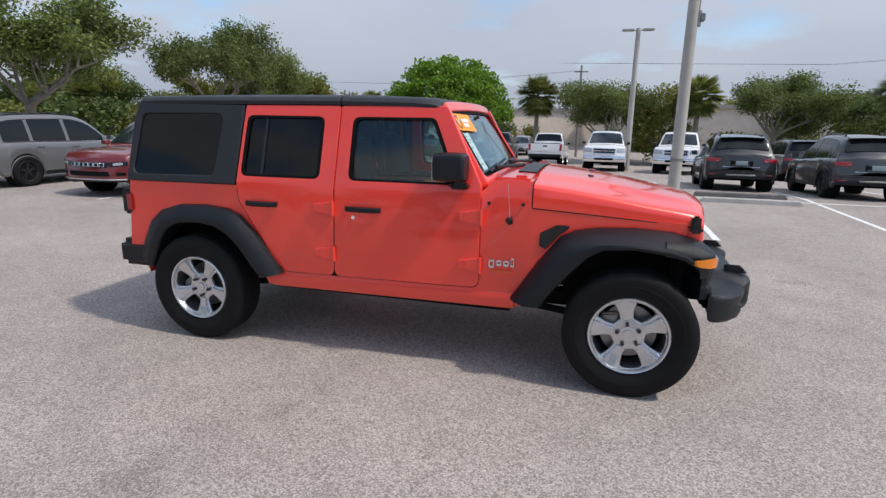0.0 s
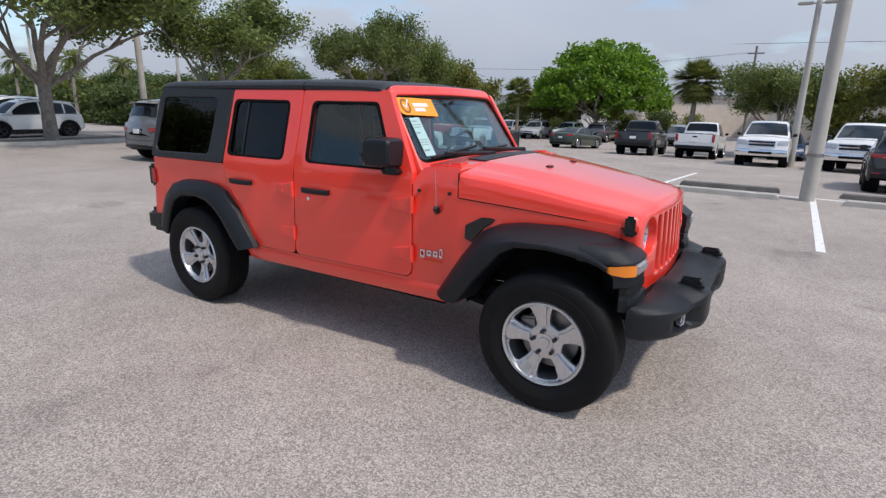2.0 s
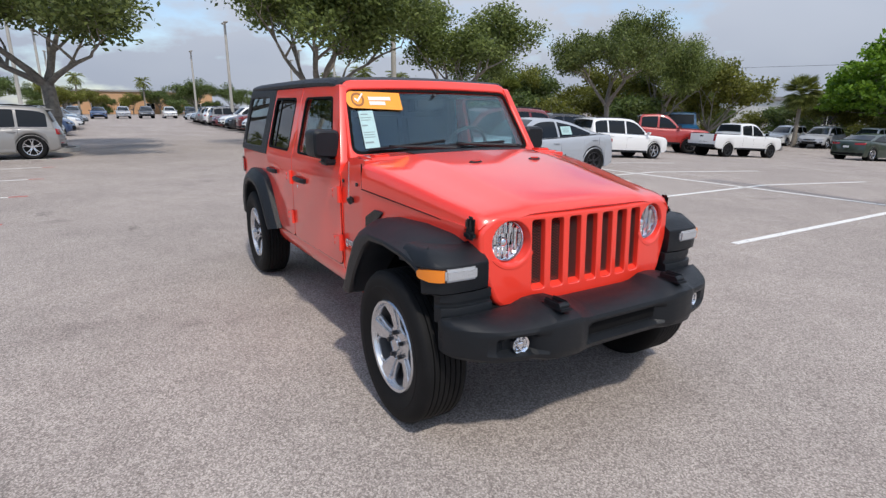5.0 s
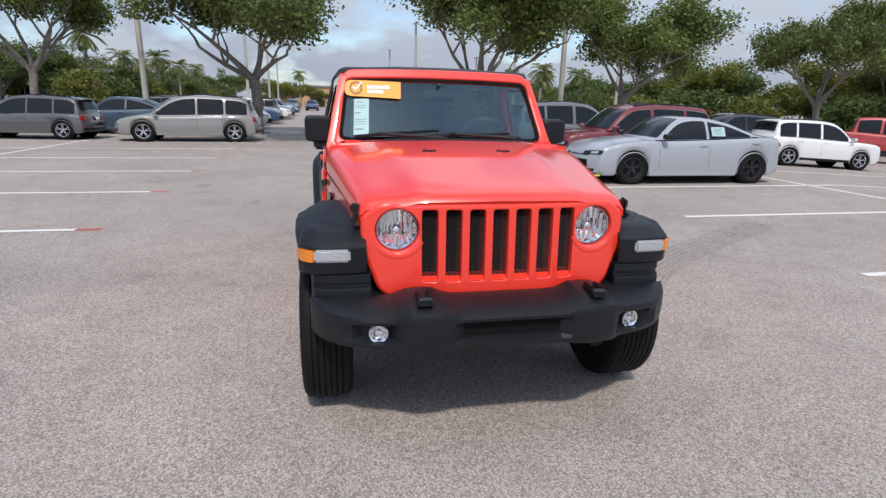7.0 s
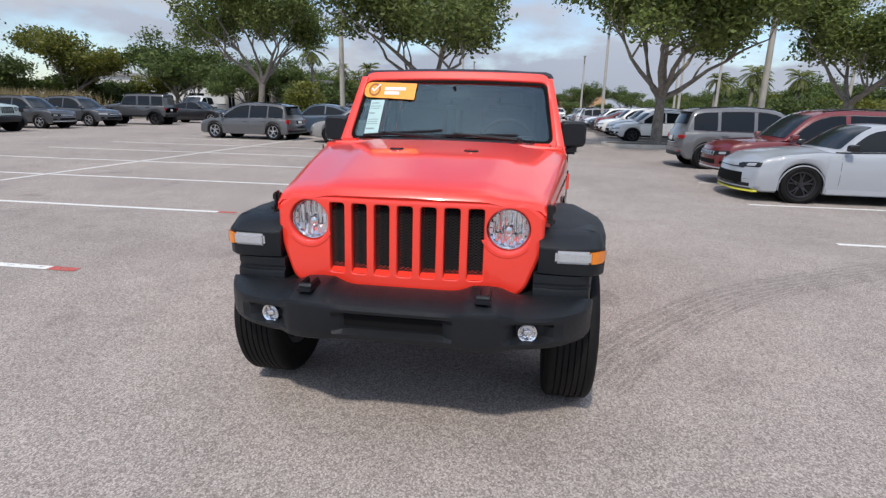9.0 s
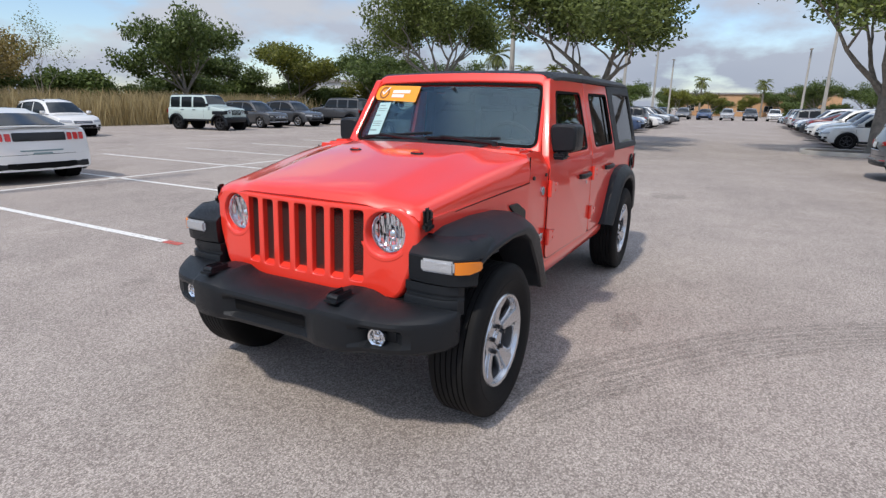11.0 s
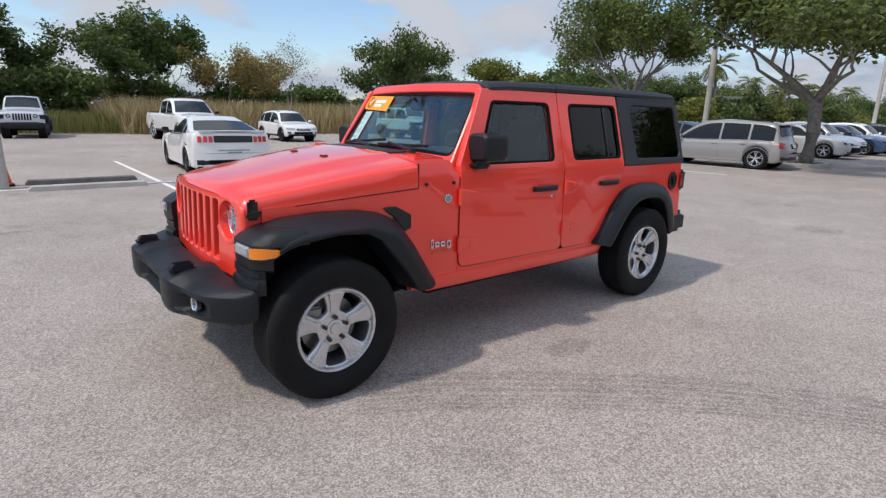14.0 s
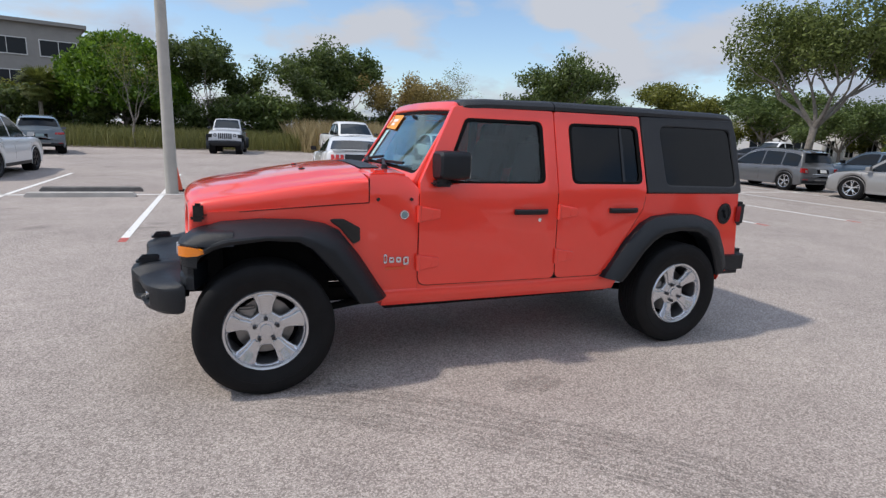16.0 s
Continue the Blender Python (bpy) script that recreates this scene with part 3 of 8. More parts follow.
def wheel_meshes(parent, R=0.389, width=0.245, rim=0.2385, spokes=5, rim_mat="alloy", detail=True, face=0.095):
    # a wheel round the y axis, its outer face towards +y
    t = new("wheel")
    t.parent = parent
    hw = width / 2
    bm = bmesh.new()
    prof = [(rim, -hw * 0.80), (rim + 0.03, -hw * 0.94), (R * 0.82, -hw), (R * 0.93, -hw * 0.97), (R * 0.985, -hw * 0.84)]
    if detail:
        for k in range(-3, 4):
            y = k * hw * 0.225
            prof += [(R, y - hw * 0.09), (R, y + hw * 0.075)]
            if k < 3:
                prof += [(R - 0.009, y + hw * 0.095), (R - 0.009, y + hw * 0.115)]
    else:
        prof = [(rim, -hw * 0.8), (R * 0.85, -hw), (R * 0.98, -hw * 0.8)]
    prof += [(R * 0.98, hw * 0.8), (R * 0.85, hw), (rim, hw * 0.8)] if not detail else [(R * 0.985, hw * 0.84), (R * 0.93, hw * 0.97), (R * 0.86, hw), (R * 0.80, hw * 0.985), (R * 0.795, hw), (rim + 0.03, hw * 0.94), (rim, hw * 0.80)]
    lathe(bm, prof, 56 if detail else 22)
    tyre = part("tyre", bm, M["tyre"], t)
    bm = bmesh.new()
    f = face
    lathe(bm, [(rim, f - 0.02), (rim, f + 0.004), (rim - 0.006, f + 0.012), (rim - 0.018, f + 0.008), (rim - 0.026, f - 0.012)], 48 if detail else 20)
    if detail:
        # a dished disc pierced by five windows, with a raised land on every spoke
        def dish(r):
            return f - 0.020 - 0.016 * (1 - min(1.0, abs(r - 0.10) / 0.10)) + (0.012 if r > rim * 0.86 else 0.0)

        def face_put(u, v, w):
            return (u, dish(math.hypot(u, v)) + w - 0.022, v)

        holes, lands = [], []
        for k in range(spokes):
            a = 2 * math.pi * (k + 0.75) / spokes
            ca, sa = math.cos(a), math.sin(a)
            poly = [(0.100, -0.026), (0.135, -0.046), (0.198, -0.064), (0.207, -0.03), (0.209, 0.0), (0.207, 0.03), (0.198, 0.064), (0.135, 0.046), (0.100, 0.026)]
            holes.append(rounded([(r * ca - tt * sa, r * sa + tt * ca) for r, tt in poly], [0.012, 0.01, 0.018, 0, 0, 0, 0.018, 0.01, 0.012], 3))
            a += math.pi / spokes
            ca, sa = math.cos(a), math.sin(a)
            poly = [(0.085, -0.022), (0.150, -0.027), (0.212, -0.046), (0.222, 0.0), (0.212, 0.046), (0.150, 0.027), (0.085, 0.022)]
            lands.append([(r * ca - tt * sa, r * sa + tt * ca) for r, tt in poly])
        plate(bm, circle(0, 0, rim - 0.010, 60), holes, 0.022, face_put, bevel=0.008, seg=3, outer=0.002, cuts=tuple((ax_, q * 0.045) for ax_ in (0, 1) for q in range(-5, 6)))
        for poly in lands:
            plate(bm, rounded(poly, 0.010, 2), [], 0.016, lambda u, v, w: face_put(u, v, w + 0.016), bevel=0.007, seg=2)
    else:
        for k in range(spokes):
            a = 2 * math.pi * (k + 0.25) / spokes
            ca, sa = math.cos(a), math.sin(a)

            def at(r, tt, y):
                return (r * ca - tt * sa, y, r * sa + tt * ca)

            # each spoke splits in two towards the rim
            for sg in (-1, 1):
                rows = []
                for r, mid_t, h in ((0.04, 0.012, 0.022), (rim * 0.45, 0.014, 0.018), (rim * 0.72, 0.030, 0.016), (rim - 0.010, 0.056, 0.020)):
                    y1 = f - 0.010 - (0.018 if r < 0.06 else 0)
                    rows.append([at(r, sg * mid_t - h, y1 - 0.03), at(r, sg * mid_t - h * 0.7, y1), at(r, sg * mid_t + h * 0.7, y1), at(r, sg * mid_t + h, y1 - 0.03)])
                loft(bm, rows)
    part("rim", bm, M[rim_mat], t, "five-spoke alloy rim")
    # barrel in the darker grey that holds its shade
    bm = bmesh.new()
    lathe(bm, [(rim - 0.004, -hw * 0.75), (rim - 0.004, f - 0.022), (rim - 0.030, f - 0.022), (rim - 0.036, -hw * 0.6)], 32 if detail else 20)
    part("rim_barrel", bm, M["barrel"], t)
    bm = bmesh.new()
    rod(bm, (0, f - 0.05, 0), (0, f - (0.024 if detail else 0.010), 0), 0.062, 0.050, 24 if detail else 10)
    rod(bm, (0, f - 0.03, 0), (0, f - (0.016 if detail else -0.004), 0), 0.036, 0.030, 20 if detail else 8)
    part("hub_cap", bm, M[rim_mat], t)
    if detail:
        for k in range(5):
            a = 2 * math.pi * (k + 0.25) / 5
            bm = bmesh.new()
            rod(bm, (0.066 * math.cos(a), f - 0.04, 0.066 * math.sin(a)), (0.066 * math.cos(a), f - 0.008, 0.066 * math.sin(a)), 0.0125, 0.011, 10)
            part("lug_nut", bm, M["alloy_dark"], t)
        bm = bmesh.new()
        lathe(bm, [(0.05, -0.03), (0.165, -0.03), (0.165, -0.006), (0.05, -0.006)], 32)
        part("brake_disc", bm, M["steel"], t)
        bm = bmesh.new()
        box(bm, (0.10, -0.0, 0.09), (0.10, 0.06, 0.07), rot=(0, 0, 0), bevel=0.012)
        part("brake_caliper", bm, M["steel"], t)
    # added black disc stands in for the shade seen between the spokes
    bm = bmesh.new()
    rod(bm, (0, -hw * 0.6, 0), (0, -hw * 0.5, 0), rim - 0.03, rim - 0.03, 24 if detail else 14)
    part("wheel_well_disc", bm, M["black"], t)
    return t


def facets(bm, r, step, depth, edge, seed=2):
    # a dish of upright tilted mirror flutes, hollow towards +x
    rng = random.Random(seed)
    n = int(r / step) + 1
    for i in range(-n, n + 1):
        y = i * step
        if abs(y) > r - step * 0.5:
            continue
        top = math.sqrt(max(0.0, (r - 0.003) ** 2 - y * y))
        k = 3 if top > r * 0.6 else 2
        ty = 0.55 if i % 2 else -0.55
        for q in range(k):
            z0, z1 = -top + 2 * top * q / k, -top + 2 * top * (q + 1) / k - 0.0015
            tz = rng.uniform(-0.25, 0.45)
            h = step * 0.5
            x = depth * 0.5 + edge * 0.7 * ((y * y + ((z0 + z1) / 2) ** 2) / (r * r))
            bm.faces.new([bm.verts.new((x + dy * ty * 0.6 + (z - (z0 + z1) / 2) * tz * 0.5, y + dy, z)) for dy, z in ((-h, z0), (h, z0), (h, z1), (-h, z1))])
    ring = [(edge * 0.7 + depth * 0.5 - 0.004, r * math.cos(2 * math.pi * k / 28), r * math.sin(2 * math.pi * k / 28)) for k in range(28)]
    bm.faces.new([bm.verts.new((p[0] - edge * 0.9, p[1], p[2])) for p in ring])
    loft(bm, [[(p[0] - edge * 0.9, p[1], p[2]) for p in ring], ring], caps=False)


def flare(bm, s, path, depth_tab):
    # path rows: x, top z, inner lip z or point (x2, z2), body y, outer y
    rings = []
    for (x, z), (xi, zi), yb, yo in path:
        n = Vector((xi - x, zi - z))
        e = n.normalized()
        o = Vector((x, z))
        up = -e
        pts = [(yb - 0.03, o + up * 0.045), (yb + (yo - yb) * 0.35, o + up * 0.038), (yb + (yo - yb) * 0.72, o + up * 0.0), (yo - 0.006, o + e * min(0.05, n.length * 0.4)),
               (yo, o + e * min(0.075, n.length * 0.6)), (yo - 0.008, o + n * 0.93), (yo - 0.02, o + n), (yo - 0.045, o + n * 0.97), (yo - 0.07, o + n * 1.02), (yb - 0.03, o + n * 1.12)]
        rings.append([(p.x, s * y, p.y) for y, p in pts])
    loft(bm, rings)


def build_suv():
    t = thing("off_road_suv", "coral red four-door off-road SUV with black hardtop and flares", "car", at=pose(0, 0, -0.018))
    # ---- tub behind the cowl, with rear wheel openings
    arch = [(-1.50 + 0.52 * math.cos(radians(a)), 0.40 + 0.53 * math.sin(radians(a))) for a in range(6, 175, 12)]
    prof = [(0.575, 0.47), (0.575, 1.175), (-2.07, 1.165), (-2.13, 0.62), (-2.10, 0.55), (-2.02, 0.52)] + arch[::-1] + [(-0.93, 0.45)]
    bm = bmesh.new()
    plate(bm, prof, [], 2.0, lambda u, v, w: (u, (w - 1.0) * (suv_side(u, v)), v), cuts=BEND)
    part("body_tub", bm, M["red"], t)
    bm = bmesh.new()
    box(bm, (-0.8, 0, 0.56), (2.7, 1.02, 0.20), bevel=0.03)
    box(bm, (0.2, 0, 0.66), (3.0, 0.9, 0.24), bevel=0.03)
    for s in (-1, 1):
        box(bm, (-0.15, s * 0.42, 0.47), (3.7, 0.09, 0.12), bevel=0.02)
        box(bm, (-1.5, s * 0.60, 0.80), (0.95, 0.12, 0.5), bevel=0.05)
    box(bm, (-1.9, 0, 0.62), (0.35, 1.3, 0.25), bevel=0.04)
    box(bm, (1.46, 0, 0.80), (0.60, 1.1, 0.28), bevel=0.04)
    for s in (-1, 1):
        box(bm, (1.77, s * 0.615, 0.78), (0.10, 0.11, 0.36), bevel=0.02)
        box(bm, (1.84, s * 0.580, 0.655), (0.22, 0.15, 0.06), bevel=0.01)
    part("chassis", bm, M["underbody"], t, "black frame rails and underbody")
    for x in (-1.5, 1.5):
        bm = bmesh.new()
        rod(bm, (x, -0.72, 0.39), (x, 0.72, 0.39), 0.045, n=12)
        bmesh.ops.create_uvsphere(bm, u_segments=14, v_segments=8, radius=0.15, matrix=pose(x, 0.12 if x > 0 else 0, 0.38))
        part("axle", bm, M["underbody"], t)
        for s in (-1, 1):
            bm = bmesh.new()
            rod(bm, (x + (0.06 if x > 0 else -0.06), s * 0.50, 0.40), (x, s * 0.52, 0.85), 0.028, 0.035, 10)
            part("shock_absorber", bm, M["underbody"], t)
            bm = bmesh.new()
            rod(bm, (x, s * 0.56, 0.36), (x - math.copysign(0.95, x), s * 0.46, 0.44), 0.026, n=8)
            part("control_arm", bm, M["underbody"], t)
    bm = bmesh.new()
    rod(bm, (0.55, -0.2, 0.42), (-1.1, -0.32, 0.42), 0.04, n=10)
    box(bm, (-1.95, -0.1, 0.50), (0.22, 0.7, 0.17), bevel=0.05)
    part("exhaust", bm, M["steel"], t)
    # ---- cowl and engine bay sides
    farch = [(1.5 + 0.56 * math.cos(radians(a)), 0.40 + 0.56 * math.sin(radians(a))) for a in range(78, 174, 12)]
    prof = [(0.572, 0.472), (0.90, 0.472)] + farch[::-1] + [(1.60, 0.93), (1.79, 0.90), (1.79, 1.053), (0.885, 1.115), (0.885, 1.275), (0.74, 1.285), (0.64, 1.27), (0.572, 1.20)]
    bm = bmesh.new()
    plate(bm, prof, [], 2.0, lambda u, v, w: (u, (w - 1.0) * suv_side(u, v) * (0.995 if v < 1.2 else 0.985), v), cuts=BEND + ((0, 0.9), (0, 1.2), (0, 1.5)))
    part("front_clip", bm, M["red"], t)
    # ---- hood
    HOOD = 1.056
    tab = [(0.892, 0.752, 1.122, 1.262, 1.308), (1.10, 0.735, 1.105, 1.236, 1.288), (1.35, 0.705, 1.085, 1.196, 1.248), (1.55, 0.678, 1.068, 1.160, 1.208), (1.70, 0.658, 1.054, 1.138, 1.182), (1.80, 0.646, 1.044, 1.122, 1.160), (1.845, 0.640, 1.036, 1.110, 1.145), (1.868, 0.634, 1.030, 1.096, 1.130), (1.880, 0.628, 1.028, 1.076, 1.110)]
    tab = [(0.892 + (q[0] - 0.892) * HOOD, *q[1:]) for q in tab]
    tab = [(q[0], max(q[1], suv_side(q[0], 1.0) - 0.003), *q[2:]) for q in tab]
    bm = bmesh.new()
    rings = []
    for x, w, zs, ze, zc in tab:
        half = [(w, zs - 0.006), (w, zs + (ze - zs) * 0.45), (w - 0.008, ze - 0.024), (w - 0.026, ze - 0.007), (w - 0.06, ze), (w * 0.80, ze + (zc - ze) * 0.26), (w * 0.67, ze + (zc - ze) * 0.46), (w * 0.60, ze + (zc - ze) * 0.80), (w * 0.52, ze + (zc - ze) * 0.92), (w * 0.25, zc), (0, zc + 0.003)]
        half = [(x - 0.052 * ((x - 0.892) / 0.98) ** 2 * (y / 0.63) ** 2, y, z) for y, z in half]
        rings.append([(q, -y, z) for q, y, z in half] + [(q, y, z) for q, y, z in half[-2::-1]])
    rings.append([(x - 0.018, y * 0.985, z - 0.014) for x, y, z in rings[-1]])
    loft(bm, rings, closed=False, caps=False)
    part("hood", bm, M["red"], t)
    for s in (-1, 1):
        bm = bmesh.new()
        rows = [[(x, s * (w - 0.004), zs - 0.010), (x, s * (w + 0.004), zs - 0.0085), (x, s * (w + 0.004), zs - 0.0045), (x, s * (w - 0.004), zs - 0.004)] for x, w, zs, ze, zc in [(q[0] - 0.052 * ((q[0] - 0.892) / 0.98) ** 2, *q[1:]) for q in tab[:-2]]]
        loft(bm, rows)
        box(bm, (0.8885, s * 0.7780, 1.19), (0.005, 0.006, 0.14))
        part("hood_gap", bm, M["black"], t)
    # ---- grille
    outline = rounded([(-0.635, 1.045), (-0.635, 0.90), (-0.55, 0.665), (0.55, 0.665), (0.635, 0.90), (0.635, 1.045), (0.56, 1.105), (-0.56, 1.105)], [0.05, 0.12, 0.11, 0.11, 0.12, 0.05, 0.10, 0.10], 6)
    slots = [rounded([(k * 0.109 - 0.036, 0.742), (k * 0.109 + 0.036, 0.742), (k * 0.109 + 0.036, 1.072), (k * 0.109 - 0.036, 1.072)], 0.014, 3) for k in range(-3, 4)]
    lamps = [circle(s * 0.472, 0.978, 0.100, 32) for s in (-1, 1)]

    def gput(u, v, w):
        return (1.855 + w - 0.050 * (u / 0.62) ** 2 - 0.045 * (v - 0.9), u, v)

    bm = bmesh.new()
    plate(bm, outline, slots + lamps, 0.135, lambda u, v, w: gput(u, v, w - 0.05), bevel=0.007, seg=3, outer=0.020, cuts=tuple((0, k * 0.109 + 0.0545) for k in range(-6, 6)))
    grille = part("grille", bm, M["red"], t, "red seven-slot grille panel", 0.5)
    for s in (-1, 1):
        bm = bmesh.new()
        a0, a1 = (-160, -35) if s > 0 else (-145, -20)
        arc_o = [(s * 0.472 + 0.127 * math.cos(radians(a)), 0.978 + 0.127 * math.sin(radians(a))) for a in range(a0, a1 + 1, 6)]
        arc_i = [(s * 0.472 + 0.106 * math.cos(radians(a)), 0.978 + 0.106 * math.sin(radians(a))) for a in range(a1, a0 - 1, -6)]
        plate(bm, arc_o + arc_i, [], 0.005, lambda u, v, w: gput(u, v, w + 0.0825), bevel=0.004)
        part("lamp_brow", bm, M["red"], grille)
    for k in range(-3, 4):
        bm = bmesh.new()
        v0 = [gput(k * 0.109 + du, 0.744 + dz, dw) for du, dz, dw in ((-0.035, 0, 0.083), (0.035, 0, 0.083), (0.035, 0.030, 0.03), (-0.035, 0.030, 0.03), (-0.035, 0, 0.03), (0.035, 0, 0.03))]
        vv = [bm.verts.new(p) for p in v0]
        for q in ((0, 1, 2, 3), (3, 2, 5, 4), (0, 4, 5, 1), (0, 3, 4), (1, 5, 2)):
            bm.faces.new([vv[i] for i in q])
        part("slot_sill", bm, M["red"], grille)
        # mesh insert: small slanting bars both ways
        bm = bmesh.new()
        for r in range(24):
            z = 0.745 + r * 0.0135
            for sg in (-1, 1):
                for c in (-1, 0, 1):
                    p0 = gput(k * 0.109 + c * 0.024 - 0.0135, z, 0.052)
                    p1 = gput(k * 0.109 + c * 0.024 + 0.0135, z + sg * 0.013, 0.052)
                    rod(bm, p0, p1, 0.0022, n=4)
        part("mesh_insert", bm, M["mesh_black"], grille)
    bm = bmesh.new()
    plate(bm, rounded([(-0.42, 0.70), (0.42, 0.70), (0.42, 1.085), (-0.42, 1.085)], 0.02, 2), [], 0.012, lambda u, v, w: (gput(u, v, w)[0] - 0.02, u, v))
    part("grille_backing", bm, M["black"], grille)
    for s in (-1, 1):
        h = new("headlight")
        h.parent = t
        tagged(h, label="round clear headlight in a chrome ring")
        cx, cy, cz = gput(0.472, 0.978, -0.020)
        cy *= s
        bm = bmesh.new()
        lathe(bm, [(0.088, 0.01), (0.099, 0.01), (0.099, 0.062), (0.093, 0.07), (0.088, 0.062)], 40, "x")
        o = part("headlight_ring", bm, M["chrome"], h)
        o.matrix_basis = pose(cx, cy, cz)
        bm = bmesh.new()
        facets(bm, 0.089, 0.0135, 0.030, 0.055)
        o = part("reflector", bm, M["reflector"], h)
        o.matrix_basis = pose(cx, cy, cz)
        bm = bmesh.new()
        bmesh.ops.create_uvsphere(bm, u_segments=18, v_segments=10, radius=0.026, matrix=pose(0.034, 0, -0.012) @ Matrix.Diagonal((0.7, 1, 1, 1)))
        for q in range(-3, 4):
            box(bm, (0.048, q * 0.022, 0.0), (0.004, 0.003, 2 * math.sqrt(max(0.0001, 0.0055 - (q * 0.022) ** 2))))
        o = part("bulb_shield", bm, M["chrome"], h)
        o.matrix_basis = pose(cx, cy, cz)
        bm = bmesh.new()
        rows = []
        for r, d in ((0.090, 0.058), (0.082, 0.068), (0.06, 0.078), (0.03, 0.084), (0.008, 0.086)):
            rows.append([(d, r * math.cos(2 * math.pi * i / 32), r * math.sin(2 * math.pi * i / 32)) for i in range(32)])
        loft(bm, rows, caps=False)
        bm.faces.new([bm.verts.new(p) for p in rows[-1]])
        o = part("lens", bm, M["lens"], h)
        o.matrix_basis = pose(cx, cy, cz)
        o.visible_shadow = False
    # ---- front bumper: sections from end to end
    # y, face x, lip z, top z, back x, bottom z, depth of the pocket in the face
    secs = [(0.00, 2.202, 0.680, 0.704, 1.965, 0.502, 0.040), (0.10, 2.202, 0.680, 0.704, 1.965, 0.502, 0.040), (0.205, 2.202, 0.680, 0.704, 1.965, 0.502, 0.040), (0.225, 2.203, 0.681, 0.705, 1.965, 0.502, 0.030), (0.265, 2.210, 0.684, 0.710, 1.965, 0.503, 0.004), (0.30, 2.220, 0.694, 0.724, 1.965, 0.503, 0.0), (0.325, 2.226, 0.702, 0.736, 1.965, 0.504, 0.0), (0.39, 2.226, 0.702, 0.738, 1.96, 0.504, 0.0), (0.45, 2.216, 0.700, 0.734, 1.96, 0.504, 0.0), (0.475, 2.203, 0.690, 0.722, 1.955, 0.504, 0.003), (0.51, 2.178, 0.676, 0.708, 1.95, 0.504, 0.025), (0.53, 2.168, 0.672, 0.704, 1.95, 0.504, 0.052), (0.58, 2.158, 0.670, 0.702, 1.945, 0.504, 0.055), (0.65, 2.138, 0.668, 0.700, 1.94, 0.506, 0.050), (0.69, 2.122, 0.668, 0.700, 1.935, 0.508, 0.018), (0.73, 2.098, 0.668, 0.699, 1.93, 0.510, 0.0), (0.785, 2.052, 0.668, 0.698, 1.925, 0.515, 0.0), (0.83, 1.998, 0.668, 0.696, 1.92, 0.522, 0.0), (0.856, 1.950, 0.666, 0.692, 1.915, 0.535, 0.0), (0.864, 1.925, 0.660, 0.684, 1.91, 0.550, 0.0)]
    bm = bmesh.new()
    rings = []
    for y, xf, zl, zt, xb, zb, r in [(-q[0], *q[1:]) for q in secs[:0:-1]] + secs:
        k = min(1.0, (xf - xb) / 0.2)
        rings.append([(xb, y, zb + 0.05), (xf - 0.11 * k, y, zb), (xf - 0.04 * k, y, zb + 0.004), (xf - 0.012 * k, y, zb + 0.020), (xf - 0.004, y, zb + 0.042), (xf - r, y, zb + 0.058), (xf - r, y, zl - 0.058), (xf - r * 0.1, y, zl - 0.036), (xf, y, zl - 0.022), (xf - 0.006 * k, y, zl - 0.006), (xf - 0.030 * k, y, zl + 0.006), (xf - 0.09 * k, y, zl + (zt - zl) * 0.75), (xb + 0.05 * k, y, zt), (xb, y, zt - 0.006)])
    loft(bm, rings)
    bumper = part("front_bumper", bm, M["plastic"], t, "black moulded plastic bumper", 0.40)
    bm = bmesh.new()
    plate(bm, rounded([(-0.235, 0.575), (0.235, 0.575), (0.262, 0.612), (0.225, 0.640), (-0.225, 0.640), (-0.262, 0.612)], 0.02, 3), [], 0.012, lambda u, v, w: (2.158 + w, u, v))
    part("plate_recess", bm, M["black"], bumper)
    for s in (-1, 1):
        bm = bmesh.new()
        for dy in (-0.028, 0.028):
            box(bm, (2.125, s * 0.388 + dy * 0.8, 0.745), (0.10, 0.014, 0.035), bevel=0.006)
        rod(bm, (2.165, s * 0.388 - 0.028, 0.742), (2.165, s * 0.388 + 0.028, 0.742), 0.016, n=10)
        box(bm, (2.128, s * 0.388, 0.731), (0.14, 0.070, 0.012), bevel=0.005)
        part("tow_hook", bm, M["plastic"], bumper, "black steel tow hook")
        f = new("fog_light")
        f.parent = bumper
        tagged(f, label="small round clear fog light")
        bm = bmesh.new()
        facets(bm, 0.036, 0.009, 0.004, 0.012, 5)
        lathe(bm, [(0.034, 0.0), (0.041, 0.0), (0.041, 0.020), (0.034, 0.016)], 24, "x")
        box(bm, (0.014, 0, 0), (0.010, 0.03, 0.02), bevel=0.004)
        f.matrix_basis = pose(2.112, s * 0.578, 0.589, 0, 0, s * 6)
        o = part("fog_lamp_body", bm, M["reflector"], bumper)
        o.matrix_basis = f.matrix_basis.copy()
        bm = bmesh.new()
        rod(bm, (0.014, 0, 0), (0.021, 0, 0), 0.036, 0.033, 24)
        o = part("fog_lamp_lens", bm, M["lens"], bumper)
        o.matrix_basis = f.matrix_basis.copy()
        o.visible_shadow = False
        bpy.data.objects.remove(f)
        # filler between bumper and flare
        bm = bmesh.new()
